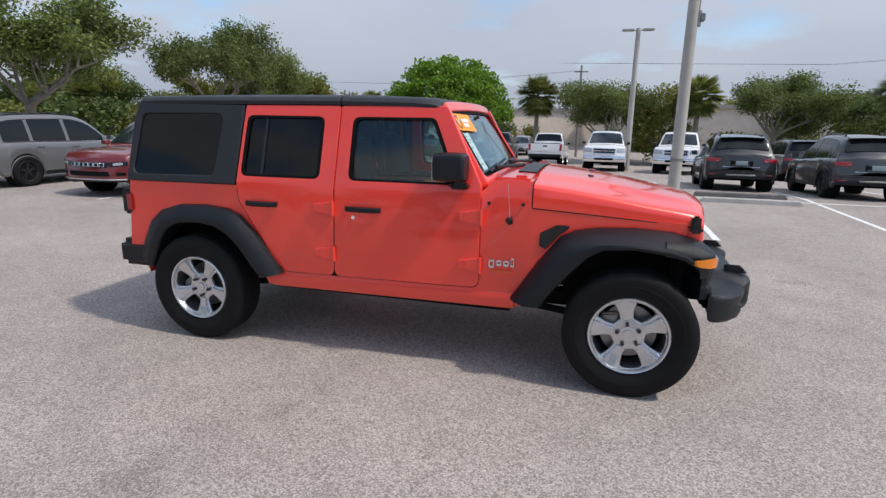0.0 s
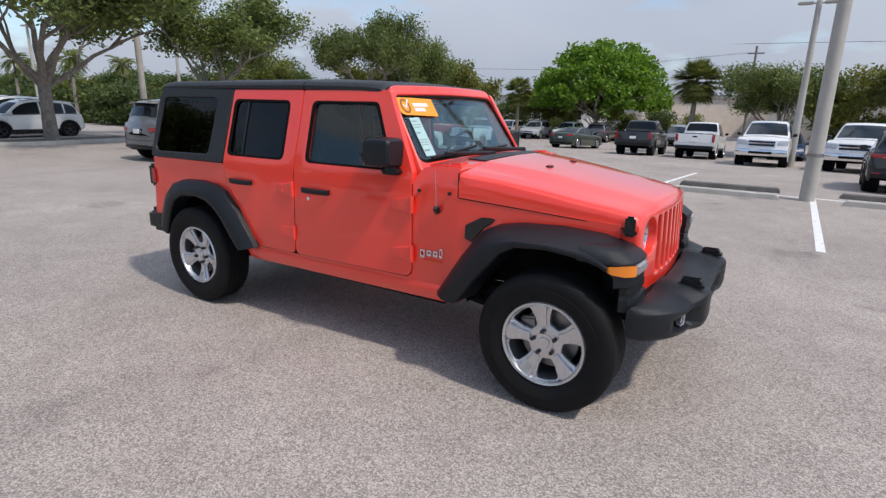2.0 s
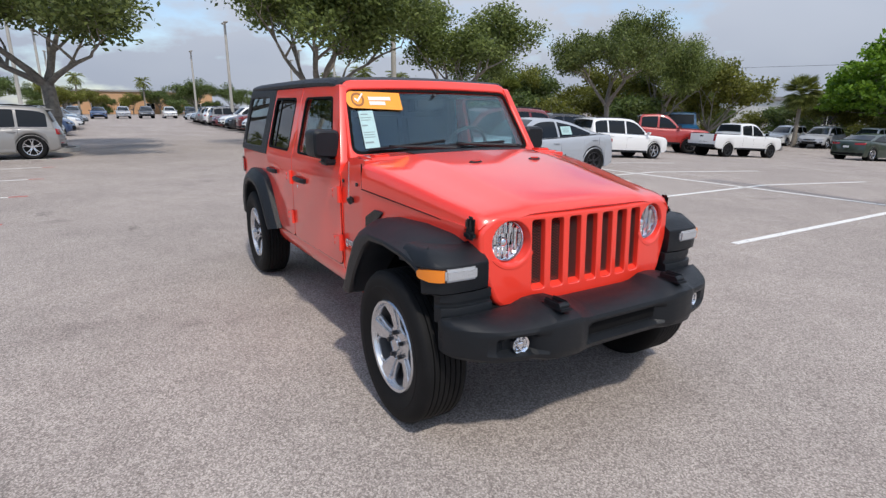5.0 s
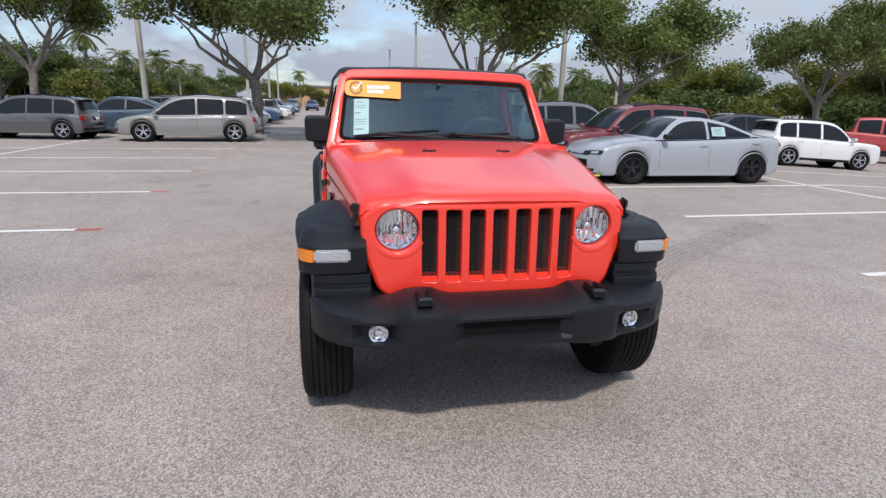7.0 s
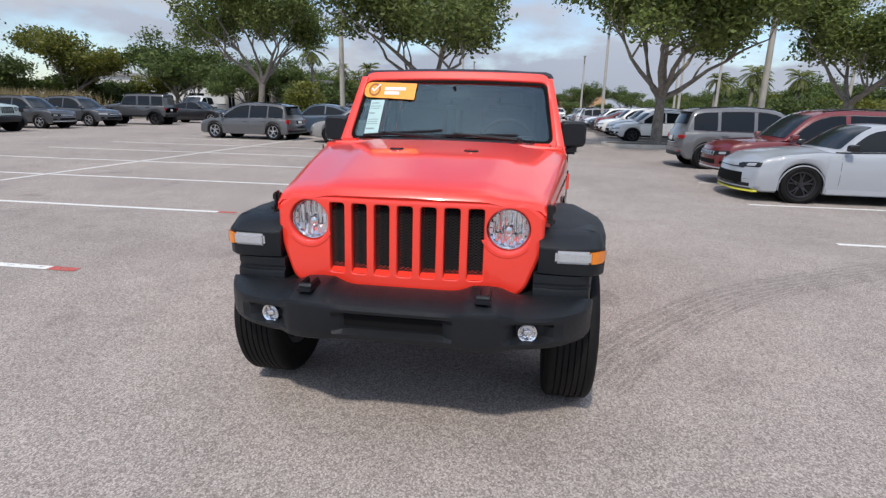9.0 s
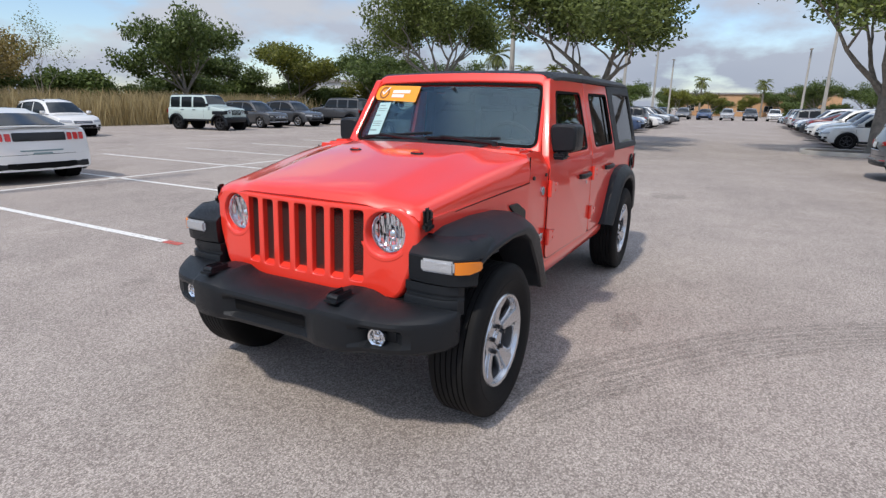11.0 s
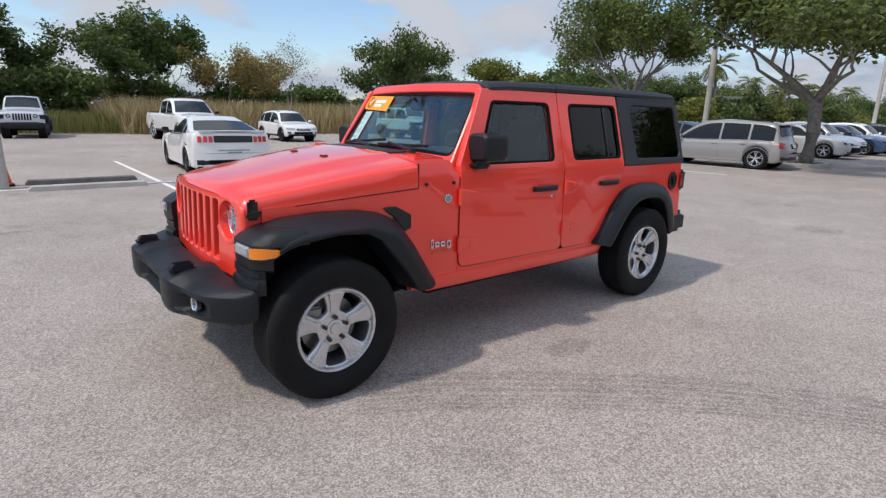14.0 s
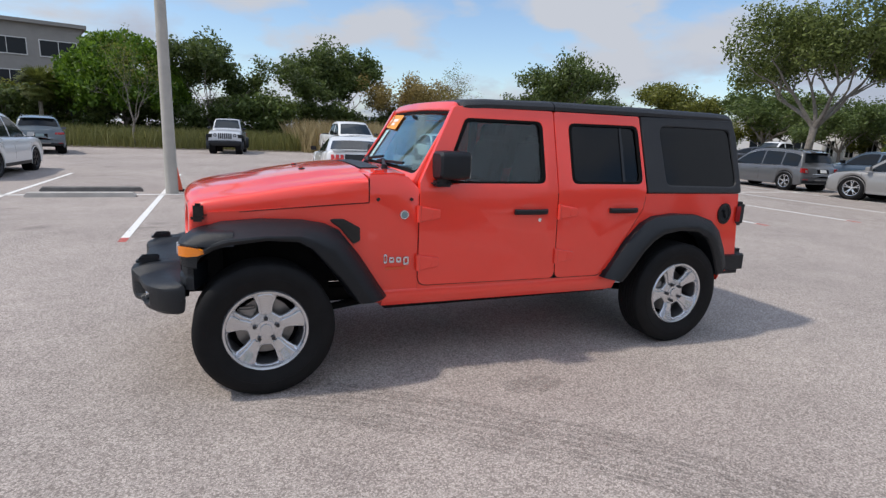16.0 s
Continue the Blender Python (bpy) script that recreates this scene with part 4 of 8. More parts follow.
        loft(bm, [[(1.78, s * 0.585, z), (1.935 - d, s * 0.595, z), (1.942 - d, s * 0.70, z), (1.935 - d, s * 0.79, z), (1.905 - d, s * 0.845, z), (1.865, s * 0.858, z), (1.84, s * 0.80, z)] for z, d in ((0.66, 0.0), (0.715, 0.0), (0.728, 0.004), (0.732, 0.018), (0.748, 0.020), (0.752, 0.010), (0.79, 0.012))])
        part("bumper_end", bm, M["plastic"], bumper)
    bm = bmesh.new()
    box(bm, (2.02, 0, 0.53), (0.16, 1.0, 0.07), bevel=0.02)
    box(bm, (1.84, 0, 0.62), (0.20, 1.10, 0.12), bevel=0.02)
    box(bm, (1.93, 0, 0.635), (0.06, 1.56, 0.11), bevel=0.02)
    part("air_dam", bm, M["black"], t)
    # ---- flares
    for s in (-1, 1):
        front = [((1.86, 0.880), (1.855, 0.80), 0.635, 0.893), ((1.84, 0.905), (1.825, 0.845), 0.64, 0.906), ((1.78, 0.940), (1.76, 0.885), 0.65, 0.920), ((1.70, 0.964), (1.675, 0.910), 0.675, 0.930), ((1.50, 0.978), (1.49, 0.930), 0.70, 0.938), ((1.30, 0.975), (1.325, 0.916), 0.73, 0.938), ((1.18, 0.958), (1.245, 0.868), 0.745, 0.938), ((1.09, 0.915), (1.17, 0.785), 0.755, 0.936), ((0.975, 0.765), (1.075, 0.675), 0.765, 0.932), ((0.855, 0.580), (0.985, 0.540), 0.77, 0.925), ((0.82, 0.535), (0.96, 0.525), 0.77, 0.922)]
        bm = bmesh.new()
        flare(bm, s, front, None)
        fl = part("front_flare", bm, M["plastic"], t, "black plastic wheel arch flare")
        bm = bmesh.new()

        def nose(z, e, back):
            return [(back, s * 0.615, z), (1.925 - e, s * 0.612, z), (1.938 - e, s * 0.70, z), (1.934 - e, s * 0.800, z), (1.920 - e, s * (0.850 - e * 0.3), z), (1.885 - e * 0.8, s * (0.888 - e * 0.4), z), (max(back, 1.80), s * (0.912 - e * 0.4), z), (back, s * (0.925 - e * 0.4 if back < 1.8 else 0.905 - e * 0.4), z)]

        loft(bm, [nose(0.786, 0.022, 1.845), nose(0.797, 0.004, 1.845), nose(0.842, 0.0, 1.842), nose(0.912, 0.0, 1.835)])
        loft(bm, [nose(0.905, 0.0, 1.66), nose(0.918, 0.004, 1.66), nose(0.960, 0.062, 1.66), nose(0.974, 0.105, 1.66), nose(0.978, 0.150, 1.66)])
        part("flare_end", bm, M["plastic"], fl)
        bm = bmesh.new()
        box(bm, (1.931, s * 0.762, 0.880), (0.030, 0.158, 0.058), rot=(0, 0, s * 3), bevel=0.010)
        part("running_light", bm, M["frosted"], fl, "clear daytime running light")
        bm = bmesh.new()
        loft(bm, [[(x, s * y, 0.850 + dz), (x - 0.012, s * (y - 0.012), 0.850 + dz), (x - 0.012, s * (y - 0.012), 0.908 - dz), (x, s * y, 0.908 - dz)] for x, y, dz in ((1.934, 0.846, 0.004), (1.926, 0.862, 0.003), (1.892, 0.897, 0.003), (1.836, 0.918, 0.010), (1.820, 0.920, 0.018))])
        part("side_marker", bm, M["amber"], fl, "amber side marker lens")
        rear = [((-0.870, 0.555), (-0.965, 0.535), 0.835, 0.925), ((-0.915, 0.62), (-1.0, 0.575), 0.835, 0.93), ((-1.06, 0.815), (-1.13, 0.755), 0.838, 0.936), ((-1.16, 0.918), (-1.21, 0.83), 0.84, 0.938), ((-1.26, 0.963), (-1.30, 0.878), 0.84, 0.938), ((-1.43, 0.978), (-1.44, 0.900), 0.84, 0.938), ((-1.63, 0.970), (-1.61, 0.885), 0.84, 0.938), ((-1.77, 0.930), (-1.715, 0.835), 0.84, 0.938), ((-1.865, 0.85), (-1.78, 0.75), 0.84, 0.936), ((-1.945, 0.70), (-1.85, 0.61), 0.84, 0.93), ((-1.98, 0.60), (-1.885, 0.53), 0.84, 0.925)]
        bm = bmesh.new()
        flare(bm, s, rear, None)
        part("rear_flare", bm, M["plastic"], t, "black plastic wheel arch flare")
        # dark wheel wells
        for xc, r in ((1.5, 0.550), (-1.5, 0.510)):
            bm = bmesh.new()
            loft(bm, [[(xc + r * math.cos(radians(a)), s * y, 0.40 + r * math.sin(radians(a))) for y in (0.45, 0.772 if xc > 0 else 0.825)] for a in range(66 if xc > 0 else 14, 172, 7)], closed=False, caps=False)
            box(bm, (xc - 0.10, s * 0.52, 0.72), (0.62, 0.02, 0.5))
            part("wheel_well", bm, M["black"], t)
        # fender vent
        bm = bmesh.new()
        plate(bm, rounded([(1.14, 1.018), (1.04, 1.018), (0.945, 0.965), (0.942, 0.885), (0.985, 0.865), (1.06, 0.96)], 0.015, 3), [], 0.012, side_put(s, -0.002), bevel=0.004)
        part("fender_vent", bm, M["gloss_black"], t, "black slotted fender vent")
    # ---- doors
    fd = [(0.5725, 0.583), (-0.435, 0.575), (-0.403, 1.715), (0.318, 1.715), (0.572, 1.235)]
    fw = [(0.425, 1.235), (-0.325, 1.235), (-0.315, 1.642), (0.245, 1.642)]
    rd = [(-0.441, 0.575), (-0.80, 0.575), (-0.88, 0.63), (-1.15, 1.06), (-1.165, 1.20), (-1.125, 1.715), (-0.409, 1.715)]
    rw = [(-0.535, 1.235), (-1.135, 1.235), (-1.105, 1.645), (-0.520, 1.642)]
    for s in (-1, 1):
        bm = bmesh.new()
        plate(bm, rounded([(0.5755, 0.579), (-0.80, 0.571), (-0.883, 0.627), (-1.1535, 1.059), (-1.168, 1.17), (0.5755, 1.17)], [0.06, 0.03, 0.03, 0.03, 0.03, 0.01], 4), [], 0.004, side_put(s, 0.0))
        part("door_seal", bm, M["black"], t)
        for name, ol, win, rr, hx in (("front_door", fd, fw, [0.06, 0.05, 0.02, 0.03, 0.05], (0.50,)), ("rear_door", rd, rw, [0.05, 0.10, 0.12, 0.10, 0.05, 0.02, 0.02], (-0.51,))):
            hole = rounded(win, 0.05, 4)
            bm = bmesh.new()
            plate(bm, rounded(ol, rr, 4), [hole], 0.046, side_put(s, -0.038), bevel=0.004, cuts=BEND)
            door = part(name, bm, M["red"], t, "red door with dark window", 0.5)
            bm = bmesh.new()
            inner = rounded([(Vector(p) + (Vector((sum(q[0] for q in win) / 4, sum(q[1] for q in win) / 4)) - Vector(p)).normalized() * 0.026)[:] for p in win], 0.045, 4)
            plate(bm, hole, [inner], 0.012, side_put(s, -0.004))
            part("window_seal", bm, M["black"], door)
            bm = bmesh.new()
            plate(bm, hole, [], 0.005, side_put(s, -0.012))
            g = part("window_pane", bm, M["front_glass"] if name == "front_door" else M["dark_glass"], door, "tinted window glass")
            if name == "rear_door":
                bm = bmesh.new()
                plate(bm, [(-0.985, 1.24), (-0.965, 1.24), (-0.945, 1.64), (-0.965, 1.64)], [], 0.012, side_put(s, -0.012))
                part("window_divider", bm, M["gloss_black"], door)
            # handle
            x0, x1 = (-0.09, -0.335) if name == "front_door" else (-0.85, -1.085)
            xm = (x0 + x1) / 2
            bm = bmesh.new()
            rows = [[(x, s * (suv_side(x, 1.05) + 0.008 + o + a), 1.05 + b) for a, b in ((0, -0.016), (0.014, -0.018), (0.022, -0.008), (0.022, 0.010), (0.012, 0.018), (0, 0.016))] for x, o in ((x0, 0.0), (x0 - 0.03, 0.014), (xm, 0.02), (x1 + 0.03, 0.014), (x1, 0.0))]
            loft(bm, rows)
            part("door_handle", bm, M["plastic"], door, "black door handle")
            bm = bmesh.new()
            plate(bm, circle(xm, 1.052, 0.052, 24, 1.5), [], 0.003, side_put(s, 0.0065))
            part("handle_cup", bm, M["red"], door)
            if name == "front_door":
                bm = bmesh.new()
                rod(bm, (-0.285, s * (suv_side(-0.285, 0.99) + 0.002), 0.992), (-0.285, s * (suv_side(-0.285, 0.99) + 0.014), 0.992), 0.013, n=12)
                part("lock", bm, M["chrome"], door, "small chrome key lock")
            for hz in (1.045, 0.735):
                x = hx[0]
                y = suv_side(x, hz)
                bm = bmesh.new()
                plate(bm, rounded([(x + 0.075, hz - 0.05), (x + 0.085, hz + 0.05), (x - 0.065, hz + 0.026), (x - 0.065, hz - 0.030)], 0.012, 2), [], 0.022, side_put(s, 0.002), bevel=0.007)
                rod(bm, (x + 0.078, s * (y + 0.015), hz - 0.052), (x + 0.078, s * (y + 0.015), hz + 0.052), 0.0145, n=12)
                for dz in (-0.018, 0.018):
                    rod(bm, (x - 0.015, s * (y + 0.020), hz + dz), (x - 0.015, s * (y + 0.028), hz + dz), 0.010, n=8)
                part("door_hinge", bm, M["red"], door)
        # mirror
        bm = bmesh.new()
        rows = []
        for x, k in ((0.485, 0.80), (0.47, 0.95), (0.415, 1.0), (0.315, 0.98), (0.29, 0.9)):
            rows.append([(x, s * y, z) for y, z in [(0.835 + (u - 0.0) * 0.088 * k, 1.345 + v * 0.092 * k) for u, v in rounded([(-1, -1), (1, -0.85), (1, 1), (-1, 1)], 0.4, 3)]])
        loft(bm, rows)
        mir = part("wing_mirror", bm, M["plastic"], t, "black plastic wing mirror")
        bm = bmesh.new()
        box(bm, (0.287, s * 0.835, 1.345), (0.006, 0.14, 0.145), bevel=0.002)
        part("mirror_glass", bm, M["chrome"], mir)
        bm = bmesh.new()
        box(bm, (0.44, s * 0.80, 1.235), (0.12, 0.13, 0.035), bevel=0.014)
        rod(bm, (0.44, s * 0.83, 1.235), (0.44, s * 0.835, 1.275), 0.035, n=12)
        part("mirror_arm", bm, M["plastic"], mir)
    # ---- sill
    for s in (-1, 1):
        bm = bmesh.new()
        loft(bm, [[(x, s * (suv_side(x, 0.52) + d), z) for d, z in ((-0.08, 0.445), (-0.012, 0.452), (0.016, 0.50), (0.018, 0.545), (0.006, 0.572), (-0.05, 0.572))] for x in (0.80, 0.2, -0.4, -0.93)])
        part("rocker_panel", bm, M["red"], t)
        bm = bmesh.new()
        box(bm, (-0.1, s * 0.69, 0.435), (1.75, 0.06, 0.035), bevel=0.01)
        part("rock_rail", bm, M["underbody"], t)
        # emblem: plain raised bars in place of lettering, and a round badge on one side
        bm = bmesh.new()
        for k, (x, w, z0, z1) in enumerate(((0.785, 0.022, 0.735, 0.795), (0.745, 0.034, 0.738, 0.775), (0.700, 0.034, 0.738, 0.775), (0.652, 0.036, 0.722, 0.775))):
            plate(bm, rounded([(x - w / 2, z0), (x + w / 2, z0), (x + w / 2, z1), (x - w / 2, z1)], 0.008, 2), [rounded([(x - w / 4, z0 + 0.014), (x + w / 4, z0 + 0.014), (x + w / 4, z1 - 0.012), (x - w / 4, z1 - 0.012)], 0.003, 1)], 0.006, side_put(s, 0.0), bevel=0.002)
        part("emblem", bm, M["alloy"], t, "silver raised emblem bars")
        bm = bmesh.new()
        plate(bm, [(0.785, 0.695), (0.655, 0.695), (0.655, 0.712), (0.785, 0.712)], [], 0.002, side_put(s, 0.0005))
        part("model_script", bm, M["cone"], t)
        for x in (0.835, 0.625):
            bm = bmesh.new()
            rod(bm, (x, s * (suv_side(x, 1.13) - 0.002), 1.135), (x, s * (suv_side(x, 1.13) + 0.008), 1.135), 0.011, n=8)
            part("body_bolt", bm, M["gloss_black"], t)
        # hood latch
        bm = bmesh.new()
        box(bm, (1.835, s * 0.652, 1.062), (0.055, 0.026, 0.085), bevel=0.012)
        box(bm, (1.835, s * 0.666, 1.074), (0.03, 0.022, 0.045), bevel=0.008)
        box(bm, (1.84, s * 0.661, 1.022), (0.07, 0.034, 0.040), bevel=0.012)
        part("hood_latch", bm, M["gloss_black"], t, "black rubber hood latch")
    bm = bmesh.new()
    rod(bm, (0.668, suv_side(0.668, 1.04) - 0.004, 1.04), (0.668, suv_side(0.668, 1.04) + 0.006, 1.04), 0.028, n=24)
    badge = part("round_badge", bm, M["alloy"], t)
    bm = bmesh.new()
    rod(bm, (0.668, suv_side(0.668, 1.04) + 0.004, 1.04), (0.668, suv_side(0.668, 1.04) + 0.0075, 1.04), 0.020, n=20)
    part("badge_face", bm, M["grey_print"], badge)
    # ---- windscreen frame and glass
    up = Vector((-0.65, 0, 1.0)).normalized()
    nrm = Vector((1.0, 0, 0.65)).normalized()

    def wput(u, v, w):
        p = Vector((0.63, 0, 1.25)) + up * v + nrm * (w - 0.035 * (u / 0.7) ** 2 * 0.8)
        return (p.x, u, p.z)

    WB = tuple((0, k * 0.12) for k in range(-5, 6))
    wf_out = rounded([(-0.735, 0.0), (0.735, 0.0), (0.655, 0.606), (-0.655, 0.606)], [0.02, 0.02, 0.08, 0.08], 4)
    wf_in = rounded([(-0.703, 0.058), (0.703, 0.058), (0.640, 0.534), (-0.640, 0.534)], 0.06, 5)
    bm = bmesh.new()
    plate(bm, wf_out, [wf_in], 0.06, lambda u, v, w: wput(u, v, w - 0.055), bevel=0.012, cuts=WB)
    wfr = part("windscreen_frame", bm, M["red"], t, "red windscreen frame", 0.5)
    bm = bmesh.new()
    plate(bm, wf_in, [rounded([(-0.682, 0.082), (0.682, 0.082), (0.622, 0.514), (-0.622, 0.514)], 0.05, 5)], 0.004, lambda u, v, w: wput(u, v, w - 0.012), cuts=WB)
    part("black_border", bm, M["black"], wfr)
    bm = bmesh.new()
    plate(bm, wf_in, [], 0.006, lambda u, v, w: wput(u, v, w - 0.022), cuts=WB)
    g = part("windscreen", bm, M["shield"], wfr, "clear windscreen glass")
    g.visible_shadow = False
    # stickers behind the glass
    def zput(d):
        return lambda u, v, w: wput(u, (v - 1.25) / up.z, w + d)
    bm = bmesh.new()
    plate(bm, rounded([(-0.655, 1.585), (-0.275, 1.560), (-0.268, 1.672), (-0.648, 1.690)], [0.05, 0.004, 0.004, 0.05], 6), [], 0.001, zput(-0.0055), cuts=WB)
    st = part("orange_sticker", bm, M["orange"], wfr, "orange windscreen sticker with pale bars")
    bm = bmesh.new()
    plate(bm, circle(-0.575, 1.634, 0.044, 28), [circle(-0.575, 1.634, 0.031, 28)], 0.001, zput(-0.003))
    part("ring_mark", bm, M["brown_mark"], st)
    bm = bmesh.new()
    plate(bm, [(-0.598, 1.636), (-0.578, 1.616), (-0.530, 1.668), (-0.540, 1.672), (-0.578, 1.632), (-0.592, 1.645)], [], 0.001, zput(-0.001))
    part("tick_mark", bm, M["white"], st)
    for x0, x1, z in ((-0.50, -0.345, 1.637), (-0.50, -0.390, 1.608)):
        bm = bmesh.new()
        plate(bm, [(x0, z - 0.010), (x1, z - 0.014), (x1, z + 0.008), (x0, z + 0.012)], [], 0.001, zput(-0.003))
        part("print_bar", bm, M["white"], st)
    bm = bmesh.new()
    plate(bm, [(-0.605, 1.335), (-0.505, 1.335), (-0.490, 1.565), (-0.590, 1.565)], [], 0.001, zput(-0.011))
    st = part("price_paper", bm, M["paper"], wfr, "pale green price sheet with print bars")
    for k, (a, b, z, h) in enumerate(((-0.58, -0.53, 1.54, 0.006), (-0.585, -0.51, 1.52, 0.004), (-0.585, -0.52, 1.505, 0.004), (-0.59, -0.55, 1.47, 0.008), (-0.59, -0.515, 1.43, 0.004), (-0.592, -0.52, 1.415, 0.004), (-0.594, -0.52, 1.40, 0.004), (-0.597, -0.54, 1.365, 0.010))):
        bm = bmesh.new()
        plate(bm, [(a, z), (b, z), (b, z + h), (a, z + h)], [], 0.001, zput(-0.0095))
        part("print_line", bm, M["grey_print"], st)
    # ---- cowl panel, wipers, washer nozzles
    bm = bmesh.new()
    loft(bm, [[(x, y, z + 0.018 * (1 - (y / 0.7) ** 2)) for x, z in ((0.64, 1.24), (0.64, 1.283), (0.72, 1.290), (0.86, 1.285), (0.89, 1.24))] for y in (-0.70, -0.5, -0.25, 0, 0.25, 0.5, 0.70)])
    part("cowl_panel", bm, M["red"], t)
    bm = bmesh.new()
    loft(bm, [[(x, y, z + 0.018 * (1 - (y / 0.7) ** 2)) for x, z in ((0.745, 1.284), (0.745, 1.2965), (0.865, 1.2915), (0.865, 1.280))] for y in (-0.42, -0.2, 0, 0.2, 0.45)])
    part("cowl_vent", bm, M["plastic"], t, "black cowl vent grille")
    for y0, y1 in ((-0.02, -0.60), (0.48, -0.10)):
        bm = bmesh.new()
        b0 = Vector((0.715, y0, 1.315))
        b1 = Vector(wput(y1 * 0.72 + y0 * 0.28, 0.085, 0.028))
        b2 = Vector(wput(y1, 0.075, 0.018))
        b3 = Vector(wput(y0 - 0.02, 0.115 if y0 < 0.2 else 0.10, 0.018))
        rod(bm, b0 - Vector((0, 0, 0.02)), b0 + Vector((0, 0, 0.012)), 0.022, 0.018, 10)
        rod(bm, b0, b1, 0.015, 0.009, 8)
        rod(bm, b2, b3, 0.010, 0.010, 6)
        box(bm, b1[:], (0.02, 0.05, 0.02), bevel=0.004)
        part("wiper", bm, M["plastic"], t, "black wiper arm and blade")
    for y in (-0.21, 0.22):
        bm = bmesh.new()
        plate(bm, circle(1.21, y, 0.027, 24, 0.8), [], 0.030, lambda u, v, w: (u, y + (v - y) * 1.6, 1.252 + w), bevel=0.010)
        nz = part("washer_nozzle", bm, M["gloss_black"], t, "black oval hood nozzle")
        bm = bmesh.new()
        plate(bm, circle(1.21, y, 0.018, 18, 0.8), [], 0.004, lambda u, v, w: (u + 0.004, y + (v - y) * 1.6, 1.280 + w))
        part("nozzle_cap", bm, M["red"], nz)
    for y in (-0.62, 0.62):
        bm = bmesh.new()
        box(bm, (0.80, y, 1.292), (0.07, 0.10, 0.02), bevel=0.006)
        part("windscreen_hinge", bm, M["red"], t)
    bm = bmesh.new()
    rod(bm, (0.76, -0.795, 1.02), (0.76, -0.815, 1.05), 0.020, 0.014, 10)
    bmesh.ops.create_uvsphere(bm, u_segments=10, v_segments=8, radius=0.022, matrix=pose(0.755, -0.80, 1.035))
    ant = part("aerial", bm, M["gloss_black"], t, "black aerial base with thin mast")
    bm = bmesh.new()
    rod(bm, (0.76, -0.812, 1.05), (0.74, -0.795, 1.26), 0.0028, 0.0022, 5)
    part("mast", bm, M["alloy"], ant)
    # ---- hardtop
    def roof_rings(x0s, lift=0.0):
        out = []
        for x, zc, ze, k in x0s:
            w = suv_side(x, 1.72) + 0.012
            half = [(w - 0.05, ze - 0.035), (w, ze - 0.035), (w + 0.004, ze - 0.012), (w - 0.012, ze + 0.010), (w - 0.05, ze + 0.024), (w * 0.72, zc - 0.012), (w * 0.4, zc - 0.002), (0, zc)]
            out.append([(x, -y * k, z) for y, z in half] + [(x, y * k, z) for y, z in half[-2::-1]])
        return out

    bm = bmesh.new()
    loft(bm, roof_rings([(0.272, 1.745, 1.715, 0.99), (0.235, 1.764, 1.735, 0.998), (0.10, 1.785, 1.746, 1), (-0.405, 1.803, 1.755, 1)]))
    part("roof_panel", bm, M["hardtop"], t, "black removable roof panel")
    bm = bmesh.new()
    loft(bm, roof_rings([(-0.413, 1.803, 1.755, 1), (-1.2, 1.803, 1.755, 1), (-1.85, 1.795, 1.752, 1), (-2.0, 1.785, 1.745, 0.995), (-2.045, 1.755, 1.715, 0.98)]))
    part("hardtop", bm, M["hardtop"], t, "black textured hardtop")
    bm = bmesh.new()
    q_out = rounded([(-1.135, 1.715), (-1.178, 1.172), (-2.085, 1.168), (-2.055, 1.60), (-2.02, 1.725)], [0.01, 0.01, 0.03, 0.05, 0.02], 3)
    q_in = rounded([(-1.300, 1.652), (-1.350, 1.228), (-2.040, 1.218), (-1.985, 1.648)], 0.055, 4)
    for s in (-1, 1):
        bm = bmesh.new()
        plate(bm, q_out, [q_in], 0.05, side_put(s, -0.036), bevel=0.01, cuts=BEND)
        hp = part("hardtop_side", bm, M["hardtop"], t, "black textured hardtop side", 0.5)
        bm = bmesh.new()
        plate(bm, q_in, [], 0.005, side_put(s, -0.006))
        part("quarter_window", bm, M["dark_glass"], hp, "dark privacy glass")
        # rear lights and fuel filler
        bm = bmesh.new()
        box(bm, (-2.115, s * 0.770, 1.005), (0.11, 0.165, 0.19), bevel=0.02)
        tl = part("tail_light", bm, M["plastic"], t, "tail light in black housing")
        bm = bmesh.new()
        box(bm, (-2.085, s * 0.856, 1.005), (0.05, 0.008, 0.12), bevel=0.003)
        box(bm, (-2.172, s * 0.77, 1.005), (0.012, 0.12, 0.15), bevel=0.004)
        part("tail_lens", bm, M["red_lens"], tl)
        bm = bmesh.new()
        box(bm, (-2.09, s * 0.74, 0.615), (0.30, 0.27, 0.205), bevel=0.045, seg=3)
        part("rear_bumper_corner", bm, M["plastic"], t, "black plastic rear bumper corner")
    bm = bmesh.new()
    plate(bm, circle(-1.945, 1.01, 0.082, 28, 0.8), [circle(-1.945, 1.01, 0.058, 28, 0.8)], 0.012, side_put(1, 0.0), bevel=0.003)
    ff = part("fuel_filler", bm, M["gloss_black"], t, "round black fuel filler recess")
    bm = bmesh.new()
    plate(bm, circle(-1.945, 1.01, 0.060, 24, 0.8), [], 0.006, side_put(1, 0.001))
    box(bm, (-1.945, suv_side(-1.945, 1.01) + 0.012, 1.01), (0.022, 0.02, 0.075), rot=(0, 25, 0), bevel=0.005)
    part("fuel_cap", bm, M["plastic"], ff)
    bm = bmesh.new()
    box(bm, (-2.13, 0, 0.62), (0.16, 1.3, 0.19), bevel=0.03)
    part("rear_bumper", bm, M["plastic"], t)
    bm = bmesh.new()
